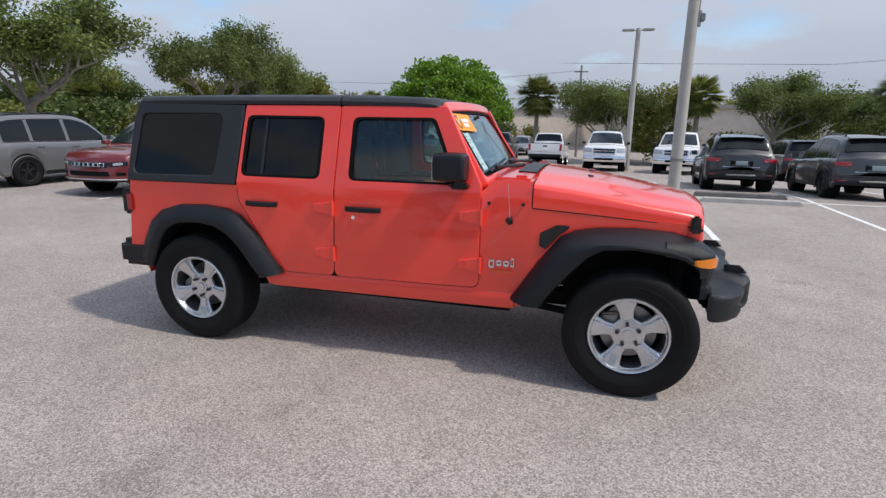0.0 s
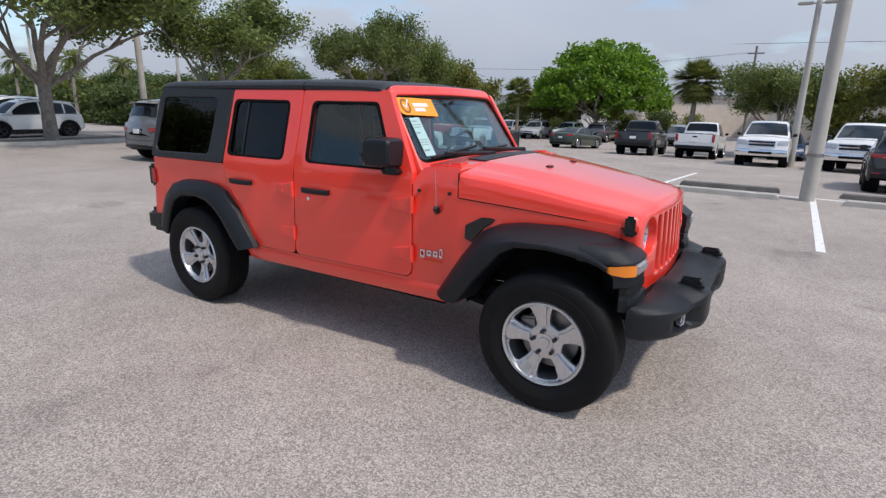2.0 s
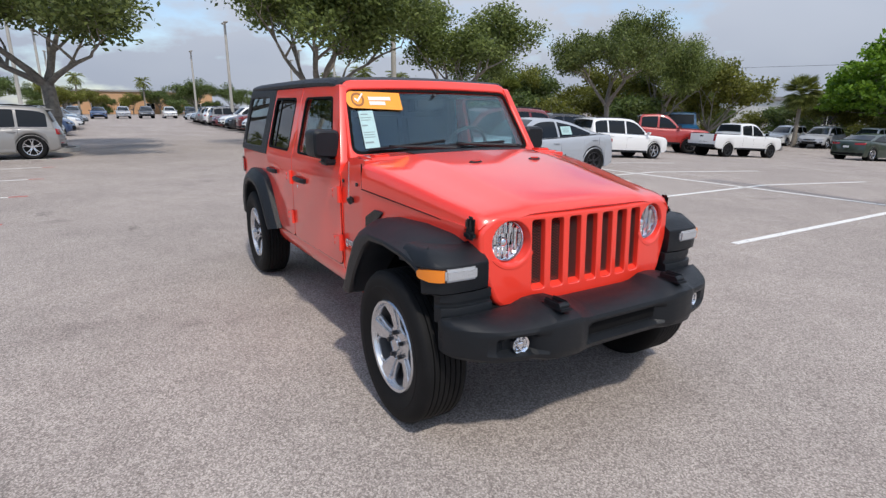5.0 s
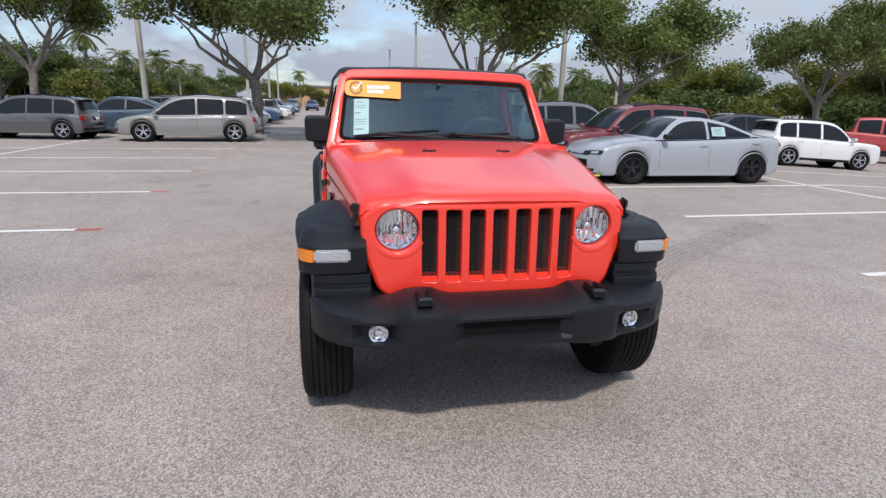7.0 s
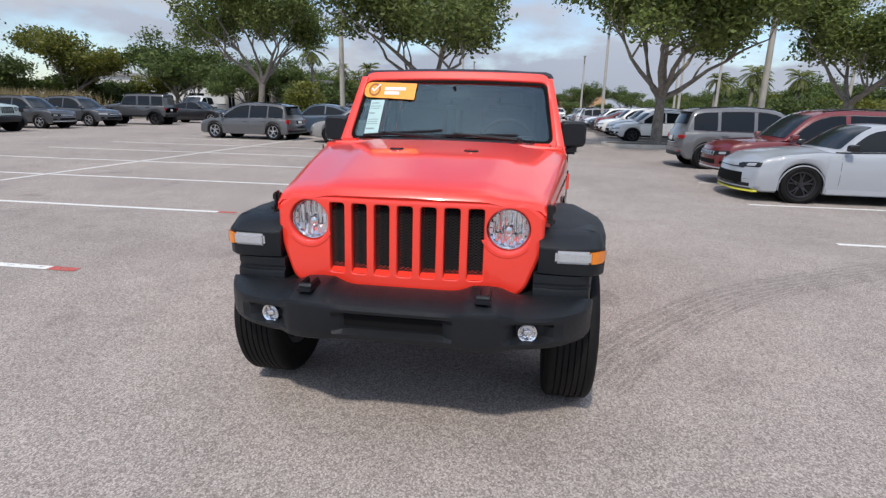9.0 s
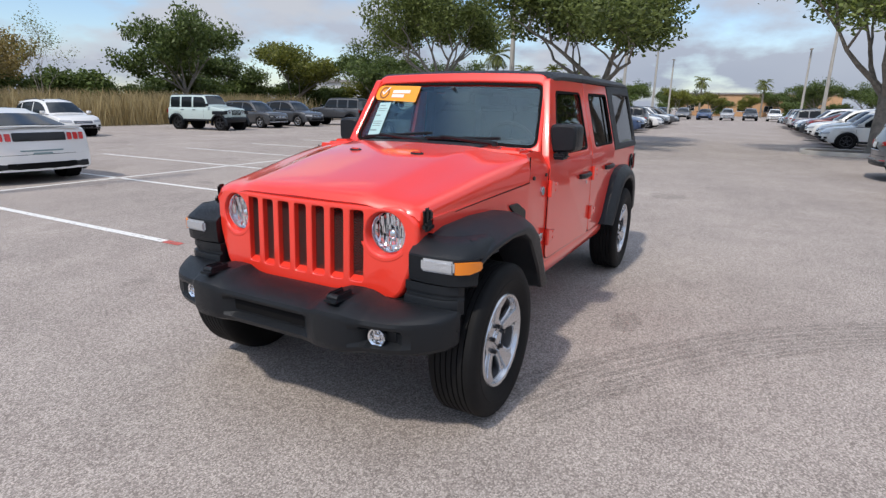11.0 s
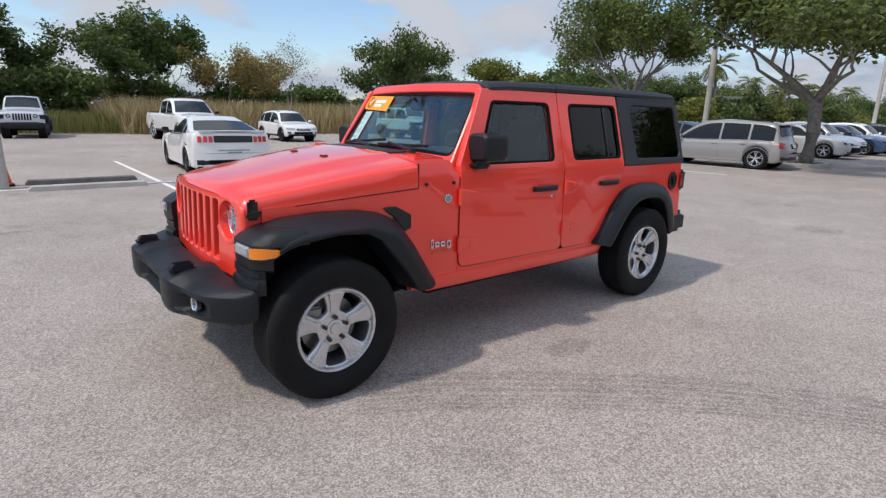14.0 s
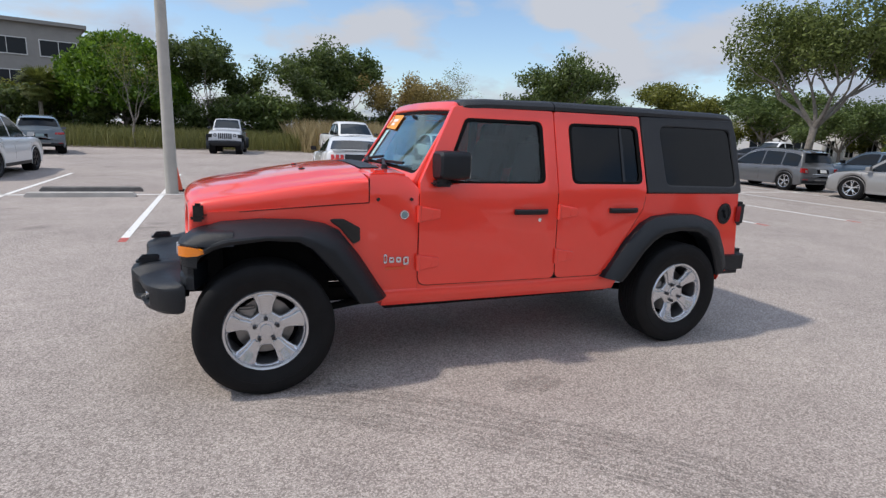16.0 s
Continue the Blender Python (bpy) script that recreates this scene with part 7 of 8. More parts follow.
def build_tree(name, label, seed, height, spread, fork, leaf, leaf_size=0.17, count=11000, trunk_r=0.17, low=0.35, stems=5, dome=False):
    rng = random.Random(seed)
    t = thing(name, label, "tree", group="trees")
    bm = bmesh.new()
    tips = []
    base = Vector((0, 0, 0))
    top = Vector((rng.uniform(-0.15, 0.15), rng.uniform(-0.15, 0.15), fork))
    mid = (base + top) / 2 + Vector((rng.uniform(-0.08, 0.08), rng.uniform(-0.08, 0.08), 0))
    limb(bm, [base + Vector((0, 0, -0.1)), base + Vector((0, 0, 0.25)), mid, top], [trunk_r * 1.5, trunk_r * 1.08, trunk_r * 0.95, trunk_r * 0.9], 10)

    def grow(p, d, length, r, level):
        pts, rad = [p], [r]
        n = 4
        for i in range(n):
            d = (d + Vector((rng.uniform(-1, 1), rng.uniform(-1, 1), rng.uniform(-0.5, 0.75))) * 0.24).normalized()
            if level > 0 and d.z < -0.05:
                d.z += 0.15
            p = p + d * (length / n)
            pts.append(p)
            rad.append(r * (1 - 0.62 * (i + 1) / n))
        limb(bm, pts, rad, 6 if level < 2 else 4)
        if level >= 3:
            tips.extend(pts[2:])
            return
        if level >= 2:
            tips.extend(pts[3:])
        for k in range(3 if level < 2 else 3):
            q = pts[-1] if k == 0 else pts[rng.choice((2, 3, 3, 4))]
            a = rng.uniform(0, 2 * math.pi)
            side = Vector((math.cos(a), math.sin(a), rng.uniform(-0.15, 0.55)))
            nd = (d * 0.75 + side * (0.85 if k else 0.45)).normalized()
            grow(q, nd, length * rng.uniform(0.58, 0.76), rad[-1] * 1.15 if k == 0 else r * 0.45, level + 1)

    for k in range(stems):
        a = 2 * math.pi * (k + rng.uniform(-0.25, 0.25)) / stems
        tilt = rng.uniform(0.55, 1.0) if k else 0.2
        d = Vector((math.cos(a) * tilt * spread / height * 1.1, math.sin(a) * tilt * spread / height * 1.1, 0.85)).normalized()
        grow(top - Vector((0, 0, rng.uniform(0, 0.2))), d, (height - fork) * rng.uniform(0.40, 0.52), trunk_r * rng.uniform(0.5, 0.68), 0)
    # fit the crown into its height and spread
    zz = max(p.z for p in tips)
    rr = sorted(math.hypot(p.x, p.y) for p in tips)[int(len(tips) * 0.96)]
    sx, sz = spread / 2 / rr, (height - fork - 0.25) / (zz - fork)
    for v in bm.verts:
        if v.co.z > fork:
            f = min(1, (v.co.z - fork) / 0.6)
            v.co.x *= 1 + (sx - 1) * f
            v.co.y *= 1 + (sx - 1) * f
            v.co.z = fork + (v.co.z - fork) * sz
    part("trunk", bm, M["bark"], t, "grey-brown forking trunk and limbs")
    g = np.random.default_rng(seed)
    tp = np.array([(p.x * sx, p.y * sx, fork + (p.z - fork) * sz) for p in tips if p.z > fork + low * (zz - fork) * 0.5])
    if dome:
        # clumps over a rounded shell, a few inside
        d = g.normal(size=(520, 3))
        d[:, 2] = np.abs(d[:, 2]) - 0.12
        d /= np.linalg.norm(d, axis=1)[:, None]
        tp = d * np.array([spread / 2, spread / 2, height - fork * 1.9]) * g.uniform(0.72, 0.95, (520, 1)) + np.array([0, 0, fork * 1.9])
    idx = g.integers(0, len(tp), count)
    clump = spread * (0.052 if not dome else 0.030)
    off = np.clip(g.normal(size=(count, 3)), -1.5, 1.5) * np.array([clump, clump, clump * 0.62])
    pts = tp[idx] + off
    ob = new("crown", leaves_mesh("crown", pts, leaf_size, M[leaf], seed))
    ob.parent = t
    return t


def build_palm(name, label, seed, h, fan=False, n=26, length=2.0):
    rng = random.Random(seed)
    t = thing(name, label, "palm tree", group="palms")
    bm = bmesh.new()
    limb(bm, [Vector((0, 0, -0.05)), Vector((0.03, 0, h * 0.3)), Vector((0.06, 0.03, h * 0.7)), Vector((0.05, 0.02, h))], [0.24, 0.17, 0.16, 0.16], 10)
    part("trunk", bm, M["palm_bark"], t, "straight grey palm trunk")
    vs, fs = [], []
    for k in range(n):
        a = 2 * math.pi * rng.random()
        el = rng.uniform(-1.0, 1.35) if fan else rng.uniform(-0.6, 1.25)
        d = Vector((math.cos(a) * math.cos(el), math.sin(a) * math.cos(el), math.sin(el)))
        p = Vector((0.05, 0.02, h))
        ln = length * rng.uniform(0.8, 1.1)
        spine = []
        for i in range(9):
            spine.append(p.copy())
            p = p + d * (ln / 8)
            d = (d + Vector((0, 0, -0.24 if not fan else -0.10))).normalized()
        up = Vector((0, 0, 1))
        if fan:
            c = spine[4]
            dd = (spine[5] - spine[3]).normalized()
            sd = dd.cross(up).normalized()
            for q in range(-8, 9):
                b = q * 0.19
                e = c + (dd * math.cos(b) + sd * math.sin(b)) * ln * 0.50 + Vector((0, 0, -0.10 * abs(q) / 8 * ln - 0.1 * rng.random()))
                w = up * 0.014 + sd * 0.050
                i0 = len(vs)
                vs += [tuple(c - w * 0.4), tuple(c + w * 0.4), tuple((c + e) / 2 + w), tuple(e), tuple((c + e) / 2 - w)]
                fs.append((i0, i0 + 4, i0 + 3, i0 + 2, i0 + 1))
            i0 = len(vs)
            w = sd * 0.02
            vs += [tuple(spine[0] - w), tuple(spine[0] + w), tuple(c + w * 0.5), tuple(c - w * 0.5)]
            fs.append((i0, i0 + 1, i0 + 2, i0 + 3))
        else:
            for i in range(1, 8):
                for half in (0, 0.5):
                    c = spine[i] * (1 - half) + spine[i + 1] * half
                    dd = (spine[i + 1] - spine[i]).normalized()
                    sd = dd.cross(up)
                    sd = sd.normalized() if sd.length > 0.01 else Vector((1, 0, 0))
                    ll = ln * 0.24 * math.sin(math.pi * (i + half + 0.6) / 9)
                    for sg in (-1, 1):
                        e = c + (sd * sg * 0.85 + dd * 0.6 + Vector((0, 0, -0.45))) * ll
                        i0 = len(vs)
                        vs += [tuple(c), tuple((c + e) / 2 + dd * 0.060), tuple(e), tuple((c + e) / 2 - dd * 0.060)]
                        fs.append((i0, i0 + 1, i0 + 2, i0 + 3))
    me = bpy.data.meshes.new("crown")
    me.from_pydata(vs, [], fs)
    me.materials.append(M["palm_leaf"])
    o = new("crown", me)
    o.parent = t
    return t


def build_bush(name, label, seed, w, h, leaf, count=5000, leaf_size=0.12, group="bushes"):
    g = np.random.default_rng(seed)
    rng = random.Random(seed)
    t = thing(name, label, "shrub", group=group)
    bm = bmesh.new()
    for k in range(6):
        a = rng.uniform(0, 6.28)
        limb(bm, [Vector((0, 0, -0.05)), Vector((math.cos(a) * w * 0.12, math.sin(a) * w * 0.12, h * 0.4)), Vector((math.cos(a) * w * 0.28, math.sin(a) * w * 0.28, h * 0.8))], [0.05, 0.035, 0.015], 5)
    part("stem", bm, M["bark"], t)
    cs = np.stack([g.normal(0, w * 0.20, 26), g.normal(0, w * 0.20, 26), g.uniform(h * 0.12, h * 0.86, 26)], 1)
    pts = cs[g.integers(0, 26, count)] + g.normal(size=(count, 3)) * np.array([w * 0.085, w * 0.085, h * 0.075])
    pts = pts[pts[:, 2] > 0.02]
    o = new("crown", leaves_mesh("crown", pts, leaf_size, M[leaf], seed))
    o.parent = t
    return t


def place(src, x, y, rz=0.0, sc=1.0, label="", sz=None):
    t = copy_thing(src, pose(x, y, 0, 0, 0, rz))
    t.scale = (sc, sc, sc if sz is None else sz)
    if label:
        t["label"] = label
    return t


OAK = "live oak with dense dull green crown and forking trunk"
oak_a = build_tree("oak_tree", OAK, 3, 7.9, 9.6, 2.1, "oak_leaf", 0.098, 40000, trunk_r=0.225, low=0.0, stems=7)
oak_b = build_tree("oak_tree", OAK, 11, 7.8, 8.8, 2.4, "oak_leaf", 0.098, 30000, trunk_r=0.225, low=0.5)
oak_c = build_tree("oak_tree", OAK, 23, 8.2, 8.4, 2.6, "oak_leaf", 0.098, 31000, trunk_r=0.225, low=0.5, stems=6)
wood_a = build_tree("broadleaf_tree", "tall dark green broadleaf tree at the edge of the woods", 31, 9.0, 7.5, 1.6, "dark_leaf", 0.15, 13000, low=0.0)
wood_b = build_tree("broadleaf_tree", "spreading dark green tree with layered crown", 37, 7.5, 9.0, 1.8, "dark_leaf", 0.15, 13000, low=0.0, stems=6)
olive = build_tree("broadleaf_tree", "olive green feathery tree beyond the cars", 41, 6.0, 7.5, 1.2, "olive_leaf", 0.13, 11000, low=0.0)
ficus = build_tree("ficus_tree", "round bright green ficus tree", 47, 7.1, 11.0, 1.4, "bright_leaf", 0.17, 26000, low=0.0, stems=9, dome=True)
brown = build_tree("broadleaf_tree", "brown half-bare tree at the field edge", 53, 6.5, 7.0, 1.0, "brown_leaf", 0.12, 7000, low=0.0)
bare = build_tree("bare_tree", "nearly bare thin pale tree", 59, 7.0, 4.0, 1.6, "olive_leaf", 0.06, 900, 0.07, low=0.0)
royal = build_palm("palm_tree", "tall palm with drooping feather fronds", 5, 6.2, n=32)
cabbage = build_palm("palm_tree", "cabbage palm with round fan crown", 6, 4.6, True, 120, 1.75)
bush_a = build_bush("shrub", "dense green shrub beside the car park", 71, 4.5, 3.2, "olive_leaf", 4600, 0.14)
bush_b = build_bush("shrub", "dense dark green shrub at the woods edge", 72, 5.0, 3.6, "dark_leaf", 4600, 0.15)
oak_a.matrix_basis = pose(-20.3, 5.9, 0, 0, 0, 180)
oak_a.scale = (1.0, 1.0, 1.0)
oak_b.matrix_basis = pose(-20.2, -3.75, 0, 0, 0, 110)
oak_b.scale = (1.08, 1.08, 1.0)
oak_c.matrix_basis = pose(-23.0, -13.2, 0, 0, 0, 10)
oak_c.scale = (0.79, 0.79, 0.95)
place(oak_b, -22.5, 14.2, 200, 0.95, sz=0.95)
place(oak_c, -20.5, 24.0, 80, 0.74, sz=0.94)
place(oak_a, -23.3, 32.7, 150, 0.66, sz=0.98)
place(olive, -22.1, 36.8, 300, 0.9, sz=1.15)
ficus.matrix_basis = pose(-14.0, 50.5, 0, 0, 0, 0)
ficus.scale = (1.18, 1.18, 1.30)
wood_a.matrix_basis = pose(-5.5, -45, 0, 0, 0, 15)
wood_b.matrix_basis = pose(-26.6, -38.5, 0, 0, 0, 70)
wood_b.scale = (0.9, 0.9, 1.2)
olive.matrix_basis = pose(-42.1, -41.8, 0, 0, 0, 0)
olive.scale = (1.33, 1.33, 1.33)
place(wood_b, -44.3, -32.5, 210, 1.08, sz=1.02)
place(wood_b, -35.5, -45.0, 300, 0.9, sz=0.95)
brown.matrix_basis = pose(-12.5, -43.5, 0, 0, 0, 0)
bare.matrix_basis = pose(6.6, -33.5, 0, 0, 0, 0)
royal.matrix_basis = pose(-47, -20, 0, 0, 0, 0)
cabbage.matrix_basis = pose(-3.4, 36.0, 0, 0, 0, 0)
bush_a.matrix_basis = pose(-36, 22, 0, 0, 0, 0)
bush_b.matrix_basis = pose(-20, -43, 0, 0, 0, 0)
rng = random.Random(21)
# edge of the woods beyond the field
for i in range(30):
    x = 32 - i * 2.9
    y = -44 - rng.uniform(0, 7)
    if x > 11.5:
        place(rng.choice((olive, bush_b, bush_a)), x, y, rng.uniform(0, 360), rng.uniform(0.7, 0.95))
        place(bush_b, x + 1.2, -42 - rng.uniform(0, 2), rng.uniform(0, 360), rng.uniform(0.8, 1.1))
    elif x > -3:
        place(rng.choice((wood_b, wood_b, bush_b)), x, y - 2, rng.uniform(0, 360), rng.uniform(0.55, 0.75))
        place(bush_b, x + 1.2, -42 - rng.uniform(0, 2), rng.uniform(0, 360), rng.uniform(0.8, 1.2))
    else:
        place(bush_b, x, -42 - rng.uniform(0, 3), rng.uniform(0, 360), rng.uniform(0.8, 1.1))
place(wood_a, 2.4, -44, 140, 0.98, sz=1.0)
place(wood_a, -8.5, -47, 250, 1.0, sz=1.05)
place(ficus, 8.4, -43.6, 120, 0.82, sz=1.14)
place(brown, -16.5, -46, 90, 1.0)
place(bare, -16.5, -40, 90, 1.1)
place(olive, -52, -37, 100, 1.05)
place(wood_b, -56, -38, 120, 0.9)
place(wood_b, -62, -34, 10, 0.9)
place(olive, -68, -32, 10, 1.0)
# along the far sides
for i in range(18):
    a = rng.uniform(0, 360)
    x = -40 - i * 3.2
    place(rng.choice((bush_a, bush_b, bush_b)), x, -17.5 - rng.uniform(0, 3), a, rng.uniform(0.8, 1.1))
    place(rng.choice((wood_b, olive, wood_b)), x - 3, -22.5 - rng.uniform(0, 3), a, rng.uniform(0.62, 0.80))
    place(rng.choice((bush_a, bush_b, bush_b)), x + 6, 20 + rng.uniform(0, 3), a, rng.uniform(0.75, 1.0))
    place(rng.choice((wood_b, olive, wood_b)), x + 3, 25 + rng.uniform(0, 4), a, rng.uniform(0.62, 0.80))
for i in range(16):
    if abs(-30 + i * 4.2 - 2) > 3:
        place(rng.choice((bush_b, wood_b, wood_b, olive)), -98 - rng.uniform(0, 25), -30 + i * 4.2, rng.uniform(0, 360), rng.uniform(0.7, 0.95))
for x, y, s in ((-52, -19, 0.92), (-57, -17.5, 0.98), (-61, -20, 0.88), (-67, -18, 0.95), (-74, -21, 1.0), (-80, -19, 1.0), (-43, 21, 0.88), (-47, 19, 0.96), (-54, 22, 0.94), (-60, 20, 1.0), (-66, 23, 1.0), (-40, 28, 0.95), (8.6, -46, 1.1)):
    place(royal, x, y, rng.uniform(0, 360), s * 0.86)
for x, y, o, s in ((-124, -9, wood_b, 0.7), (-127, -3, bush_b, 0.9), (-126, 2, olive, 0.7), (-128, 7, wood_b, 0.75), (-124, 12, bush_b, 1.1), (-130, -14, wood_b, 0.8), (-121, 4, royal, 1.0), (-122, -7, royal, 1.1)):
    place(o, x, y, rng.uniform(0, 360), s)
for x, y, s in ((-19.5, 44, 0.9), (7.3, 37, 1.0), (18, 35, 1.05), (20, 38, 0.8), (-26, 40, 0.9), (22, -42, 0.9), (13, -41, 0.8), (19, -40, 0.85), (-29, -42, 0.8)):
    place(cabbage, x, y, rng.uniform(0, 360), s)
for x, y, o, s in ((1.5, 36.5, oak_a, 0.72), (5.5, 39, olive, 0.9), (12.5, 38, oak_c, 0.78), (16, 41, wood_b, 0.8), (23, 36, olive, 0.85), (27, 33, wood_b, 0.9), (-21, 52, olive, 0.8), (-30, 46, oak_b, 0.75), (-28, 34, olive, 1.05), (-34, 36, olive, 0.9), (-36, 28, olive, 0.95), (-37, 31, wood_b, 0.85), (-42, 34, wood_b, 0.9), (-32, 25, cabbage, 0.8), (-40, 30, royal, 0.85), (10, 40, bush_a, 0.75), (14, 37, bush_a, 0.7), (19, 36, bush_a, 1.0), (24, 32, bush_a, 0.8), (30, 29, bush_a, 1.1), (34, 25, bush_b, 1.0), (6, 38, bush_a, 0.9), (-24, 30, bush_b, 1.0), (-27, 26, bush_a, 1.0), (-30, 24, bush_b, 1.0), (-33, 30, bush_a, 1.0)):
    place(o, x, y, rng.uniform(0, 360), s)

for i in range(24):
    x = -44 + i * 3.1
    if abs(x + 2) < 3.5:
        continue
    place(rng.choice((bush_a, bush_b, olive, bush_b)), x, 54 + rng.uniform(0, 7), rng.uniform(0, 360), rng.uniform(0.75, 1.05))


def build_grass(name, label, x0, x1, y0, y1, n, h, mat, seed, front=0.6):
    g = np.random.default_rng(seed)
    x = g.uniform(x0, x1, n)
    y = y1 + (y0 - y1) * g.uniform(0, 1, n) ** (1 / front)
    hh = h * g.uniform(0.55, 1.1, n)
    a = g.uniform(0, 6.283, n)
    lean = g.normal(0, 0.22, (n, 2)) * hh[:, None]
    w = 0.022
    dx, dy = np.cos(a) * w, np.sin(a) * w
    v = np.stack([np.stack([x - dx, y - dy, 0 * x], 1), np.stack([x + dx, y + dy, 0 * x], 1), np.stack([x + dx * 0.7 + lean[:, 0] * 0.4, y + dy * 0.7 + lean[:, 1] * 0.4, hh * 0.6], 1), np.stack([x + lean[:, 0], y + lean[:, 1], hh], 1), np.stack([x - dx * 0.7 + lean[:, 0] * 0.4, y - dy * 0.7 + lean[:, 1] * 0.4, hh * 0.6], 1)], 1).reshape(-1, 3)
    me = bpy.data.meshes.new(name)
    me.from_pydata(v.tolist(), [], [tuple(range(5 * i, 5 * i + 5)) for i in range(n)])
    me.materials.append(M[mat])
    tagged(new(name, me), label, "grass", kind="stuff")


build_grass("tall_grass", "tall tan dry reeds at the field edge", -34, -3, -31.0, -42, 26000, 2.1, "grass_tan", 1)
build_grass("tall_grass", "tall dull green field grass", -5, 36, -32.5, -44, 30000, 1.25, "grass_green", 2)
for x0, x1, name in ((-90, 60, "field"),):
    bm = bmesh.new()
    bm.faces.new([bm.verts.new(p) for p in ((x0, -31.5, 0.012), (x1, -31.5, 0.012), (x1, -90, 0.012), (x0, -90, 0.012))])
    tagged(part("field_soil", bm, M["soil"]), "dry soil under the field grass", "ground", kind="structure")


def island(x, y, w, l):
    bm = bmesh.new()
    pts = rounded([(-w / 2, -l / 2), (w / 2, -l / 2), (w / 2, l / 2), (-w / 2, l / 2)], min(w, l) * 0.45, 5)
    inn = [(a * 0.90, b * 0.95) for a, b in pts]
    plate(bm, pts, [inn], 0.14, lambda u, v, q: (u + x, v + y, q), bevel=0.02)
    k = part("kerb", bm, M["concrete"])
    tagged(k, "pale concrete kerb round a tree island", "kerb", kind="structure")
    bm = bmesh.new()
    plate(bm, inn, [], 0.10, lambda u, v, q: (u + x, v + y, q))
    part("island_soil", bm, M["soil"], k, "brown mulch soil")


island(-20.3, 6.2, 2.2, 5.0)
island(-20.2, -5.6, 2.2, 5.0)
island(-22.6, -12.8, 2.2, 5.0)

# ---- lamps, buildings, far things ----
lamp_pole(2.85, 8.75, 8.6, 0.130, 0.085, 2, "thick pale concrete lamp pole with a metal box", True)
lamp_pole(2.78, -9.35, 8.6, 0.130, 0.085, 2, "thick pale concrete lamp pole beside a wheel stop")
lamp_pole(2.5, 24.3, 6.6, 0.15, 0.10, 2, "tall pale concrete lamp pole")
lamp_pole(-22.3, 10.6, 9.0, 0.15, 0.10, 2, "tall pale concrete lamp pole")
lamp_pole(-22.0, -8.5, 9.0, 0.13, 0.09, 1, "tall weathered grey pole")
for x, y, h in ((-44, 6.5, 8), (-58, -7, 8), (-70, 7, 8), (-80, -8, 8), (-50, 14, 7), (-46, 16, 7), (-60, 16, 7), (-35, 20.5, 6.5), (-42, -7, 8)):
    lamp_pole(x, y, h, 0.13, 0.09, 2, "distant pale twin-headed lamp pole")

bm = bmesh.new()
loft(bm, [[(r * math.cos(2 * math.pi * i / 16), r * math.sin(2 * math.pi * i / 16), z) for i in range(16)] for z, r in ((0.03, 0.15), (0.4, 0.085), (0.70, 0.03))])
cone = thing("traffic_cone", "faded orange traffic cone behind the lamp pole", "traffic cone", at=pose(2.74, -9.80, 0))
part("cone", bm, M["cone"], cone)
bm = bmesh.new()
box(bm, (0, 0, 0.015), (0.36, 0.36, 0.03), bevel=0.01)
part("base_plate", bm, M["black"], cone)


def building(name, label, x, y, rz, w, d, h, mat, rows, cols_, roof_over=0.3, win_w=1.6, win_h=1.3, z0=1.2, band=False, wing=None):
    t = thing(name, label, "building", group="buildings", at=pose(x, y, 0, 0, 0, rz))
    bm = bmesh.new()
    box(bm, (0, 0, h / 2), (w, d, h))
    part("wall", bm, M[mat], t)
    bm = bmesh.new()
    box(bm, (0, 0, h + 0.12), (w + roof_over, d + roof_over, 0.34))
    part("roof", bm, M["roof_grey"] if not band else M[mat], t)
    for r in range(rows):
        for c in range(cols_):
            cx = -w / 2 + w * (c + 0.5) / cols_
            cz = z0 + r * (h - z0) / max(rows, 1) + win_h / 2
            win = new("window")
            win.parent = t
            win.matrix_basis = pose(cx, -d / 2, cz)
            bm = bmesh.new()
            box(bm, (0, -0.005, 0), (win_w, 0.05, win_h))
            part("pane", bm, M["window"], win)
            bm = bmesh.new()
            for dx, dz, sx, sz in ((0, win_h / 2, win_w + 0.1, 0.08), (0, -win_h / 2, win_w + 0.1, 0.08), (-win_w / 2, 0, 0.08, win_h), (win_w / 2, 0, 0.08, win_h), (0, 0, 0.05, win_h)):
                box(bm, (dx, -0.04, dz), (sx, 0.08, sz))
            part("window_frame", bm, M["stucco_white"], win)
    return t


building("office_building", "grey concrete office building with ribbon windows behind trees", 33.5, -64, 196, 36, 14, 10.2, "stucco_grey", 3, 9, 0.8, 3.0, 1.5, 1.4, True)
building("low_building", "small white low building behind the parked wagons", -53, -26.5, 62, 9, 7, 3.6, "stucco_white", 1, 3, 0.6, 1.3, 1.5, 0.8)
building("warehouse", "long beige warehouse behind the car park", -4, 74, 22, 24, 12, 4.2, "stucco_beige", 0, 4, 0.5, 2.2, 1.6, 1.4)
building("warehouse", "long white low building beyond the trees", -30, 72, 22, 27, 12, 4.0, "stucco_white", 1, 5, 0.5, 2.2, 1.6, 1.2)
building("shop_building", "distant orange shop building at the end of the aisle", -138, 3, 90, 30, 12, 4.6, "stucco_orange", 1, 6, 0.6, 1.6, 1.2, 1.0)
building("low_building", "pale building far beyond the field", -74, -46, 120, 30, 12, 4.6, "stucco_white", 1, 6, 0.6, 2.0, 1.4, 1.2)
building("low_building", "beige low houses behind the far trees", 22, 62, 180, 44, 12, 4.4, "stucco_beige", 1, 8, 0.8, 1.6, 1.4, 1.2)


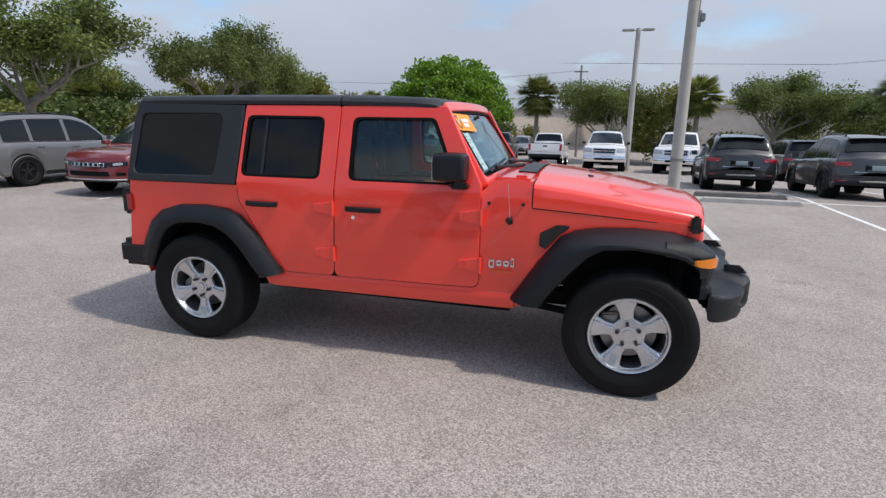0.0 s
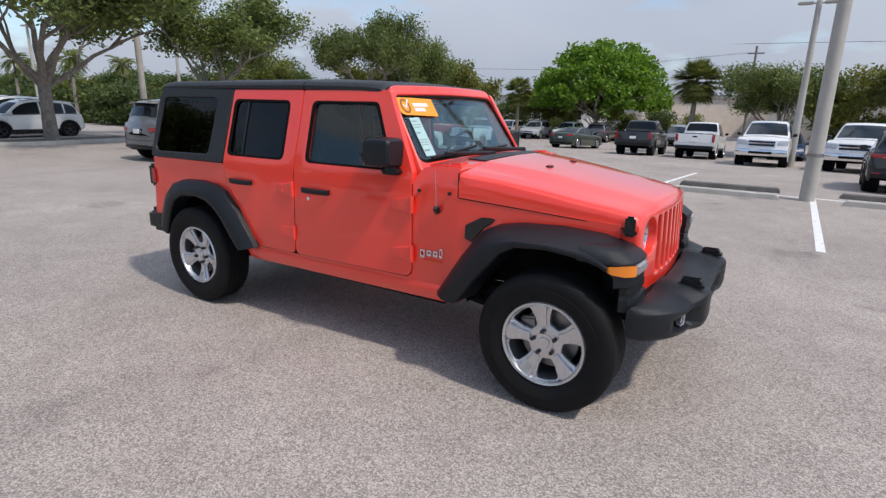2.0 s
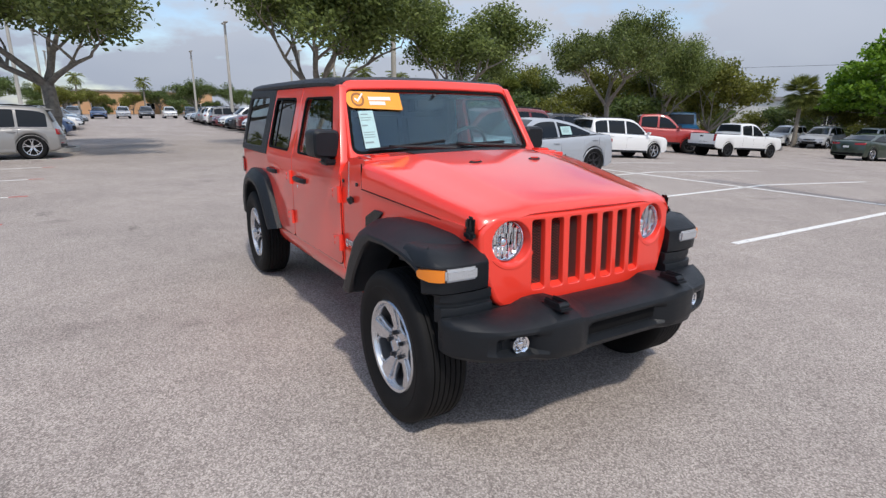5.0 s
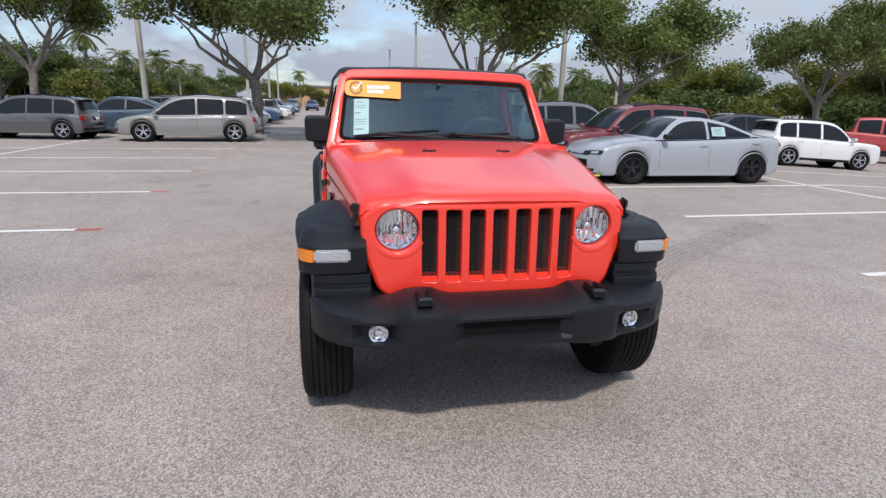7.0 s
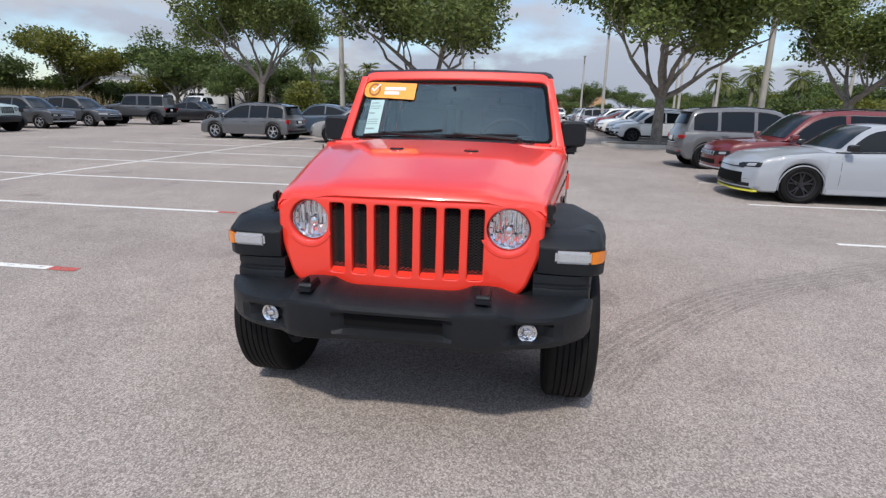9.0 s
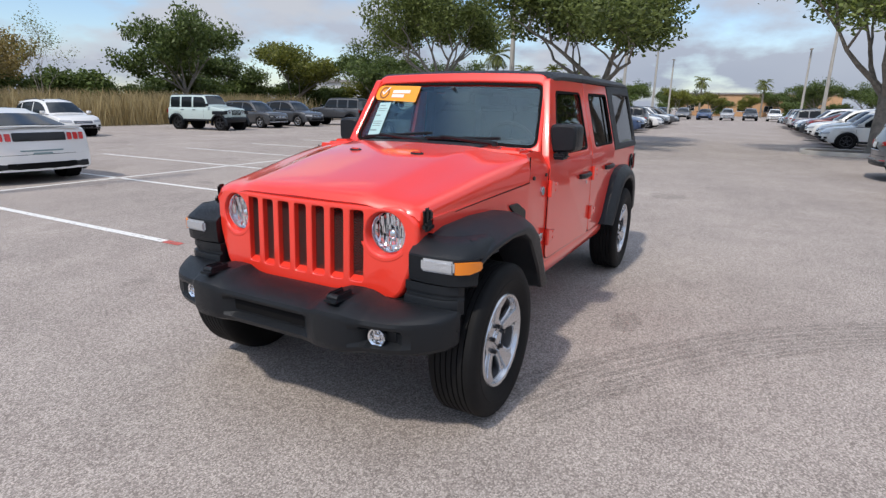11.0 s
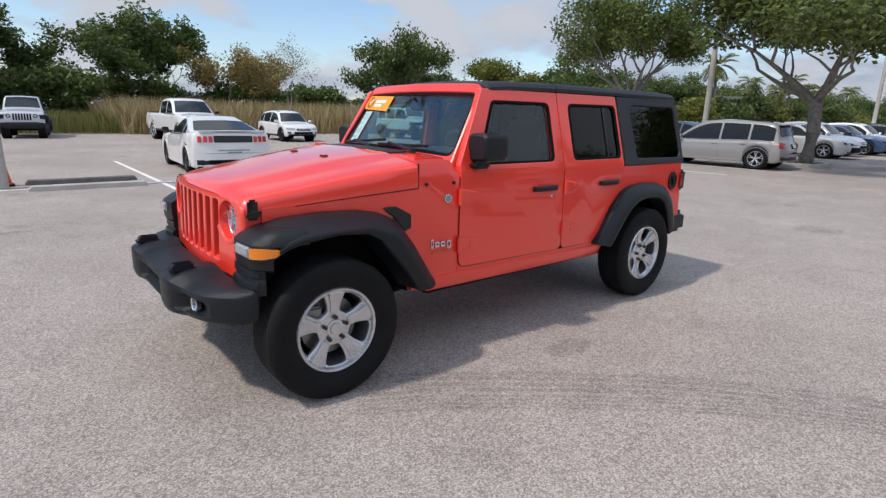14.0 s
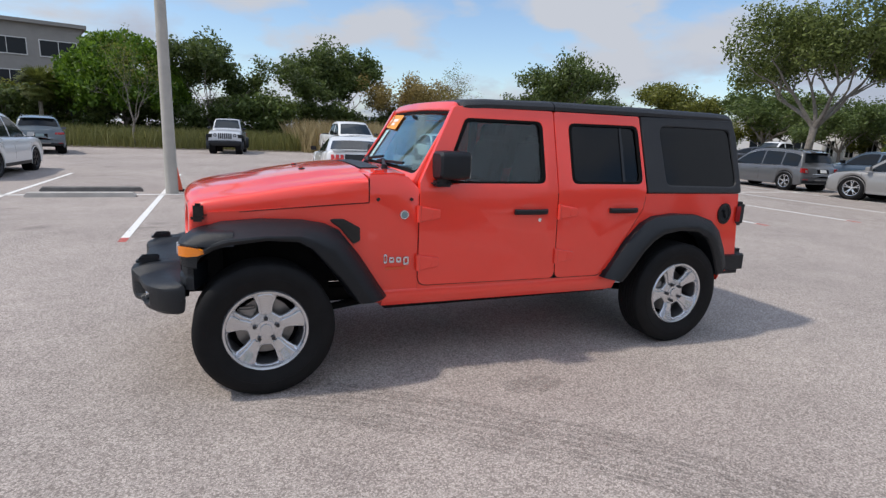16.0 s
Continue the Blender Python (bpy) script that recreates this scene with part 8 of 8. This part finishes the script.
def box_truck(x, y, rz):
    t = thing("box_truck", "blue lorry parked among the trees", "lorry", at=pose(x, y, 0, 0, 0, rz))
    blue = make_mat("blue_lorry_paint", (0.015, 0.10, 0.22), 0.35, coat=0.6)
    bm = bmesh.new()
    loft(bm, [[(px, sy, z) for px, z in ((1.5, 0.7), (2.75, 0.7), (2.8, 1.45), (2.2, 1.7), (1.9, 2.5), (1.5, 2.6), (0.9, 2.6), (0.9, 0.7))] for sy in (-1.15, 1.15)])
    part("cab", bm, blue, t)
    bm = bmesh.new()
    box(bm, (2.08, 0, 2.08), (0.10, 1.9, 0.7), rot=(0, -20, 0))
    part("windscreen", bm, M["window"], t)
    bm = bmesh.new()
    box(bm, (-1.6, 0, 1.6), (4.4, 2.3, 1.7), bevel=0.05)
    part("cargo_box", bm, M["dark_concrete"], t)
    for px in (1.9, -2.4):
        for s in (-1, 1):
            bm = bmesh.new()
            rod(bm, (px, s * 0.9, 0.48), (px, s * 1.15, 0.48), 0.48, n=20)
            part("wheel", bm, M["tyre"], t)


box_truck(-24.5, 35.5, -35)


def utility_pole(x, y, h):
    t = thing("utility_pole", "dark wooden utility pole with crossarm and wires", "utility pole", at=pose(x, y, 0))
    bm = bmesh.new()
    rod(bm, (0, 0, -0.1), (0, 0, h), 0.11, 0.08, 10)
    part("pole", bm, M["bark"], t)
    bm = bmesh.new()
    box(bm, (0, 0, h - 0.5), (1.1, 0.08, 0.09))
    part("crossarm", bm, M["bark"], t)
    for k in (-0.45, 0.0, 0.45):
        bm = bmesh.new()
        limb(bm, [Vector((k, 0, h - 0.4)), Vector((k - 15, 4, h - 1.2)), Vector((k - 32, 8, h - 0.5))], [0.004] * 3, 4)
        part("wire", bm, M["black"], t)


utility_pole(-0.8, 44, 7.4)
utility_pole(30, 34, 7.8)

# ---- the lot falls away gently towards +y ----
FALL, FALL_FROM, FALL_TO = 0.048, 9.8, 36.0


def lot_z(y):
    return -FALL * max(0.0, min(y, FALL_TO) - FALL_FROM)


bpy.context.view_layer.update()
settled = set()
for ob in list(scene.objects):
    if ob.parent is not None or ob.type in ("CAMERA", "LIGHT"):
        continue
    if ob.get("kind", "") == "structure":
        for o in (ob, *ob.children_recursive):
            if o.type != "MESH" or o.data.name in settled:
                continue
            settled.add(o.data.name)
            m = o.matrix_world
            for v in o.data.vertices:
                v.co.z += lot_z((m @ v.co).y)
        continue
    at = ob.matrix_basis.translation.copy()
    if at.y <= FALL_FROM:
        continue
    turn = Matrix.Identity(4)
    if ob.name.startswith(("parked_car", "pickup_truck", "wheel_stop")) and at.y < FALL_TO:
        turn = Matrix.Rotation(-math.atan(FALL), 4, "X")
    ob.matrix_basis = Matrix.Translation(at + Vector((0, 0, lot_z(at.y)))) @ turn @ Matrix.Translation(-at) @ ob.matrix_basis
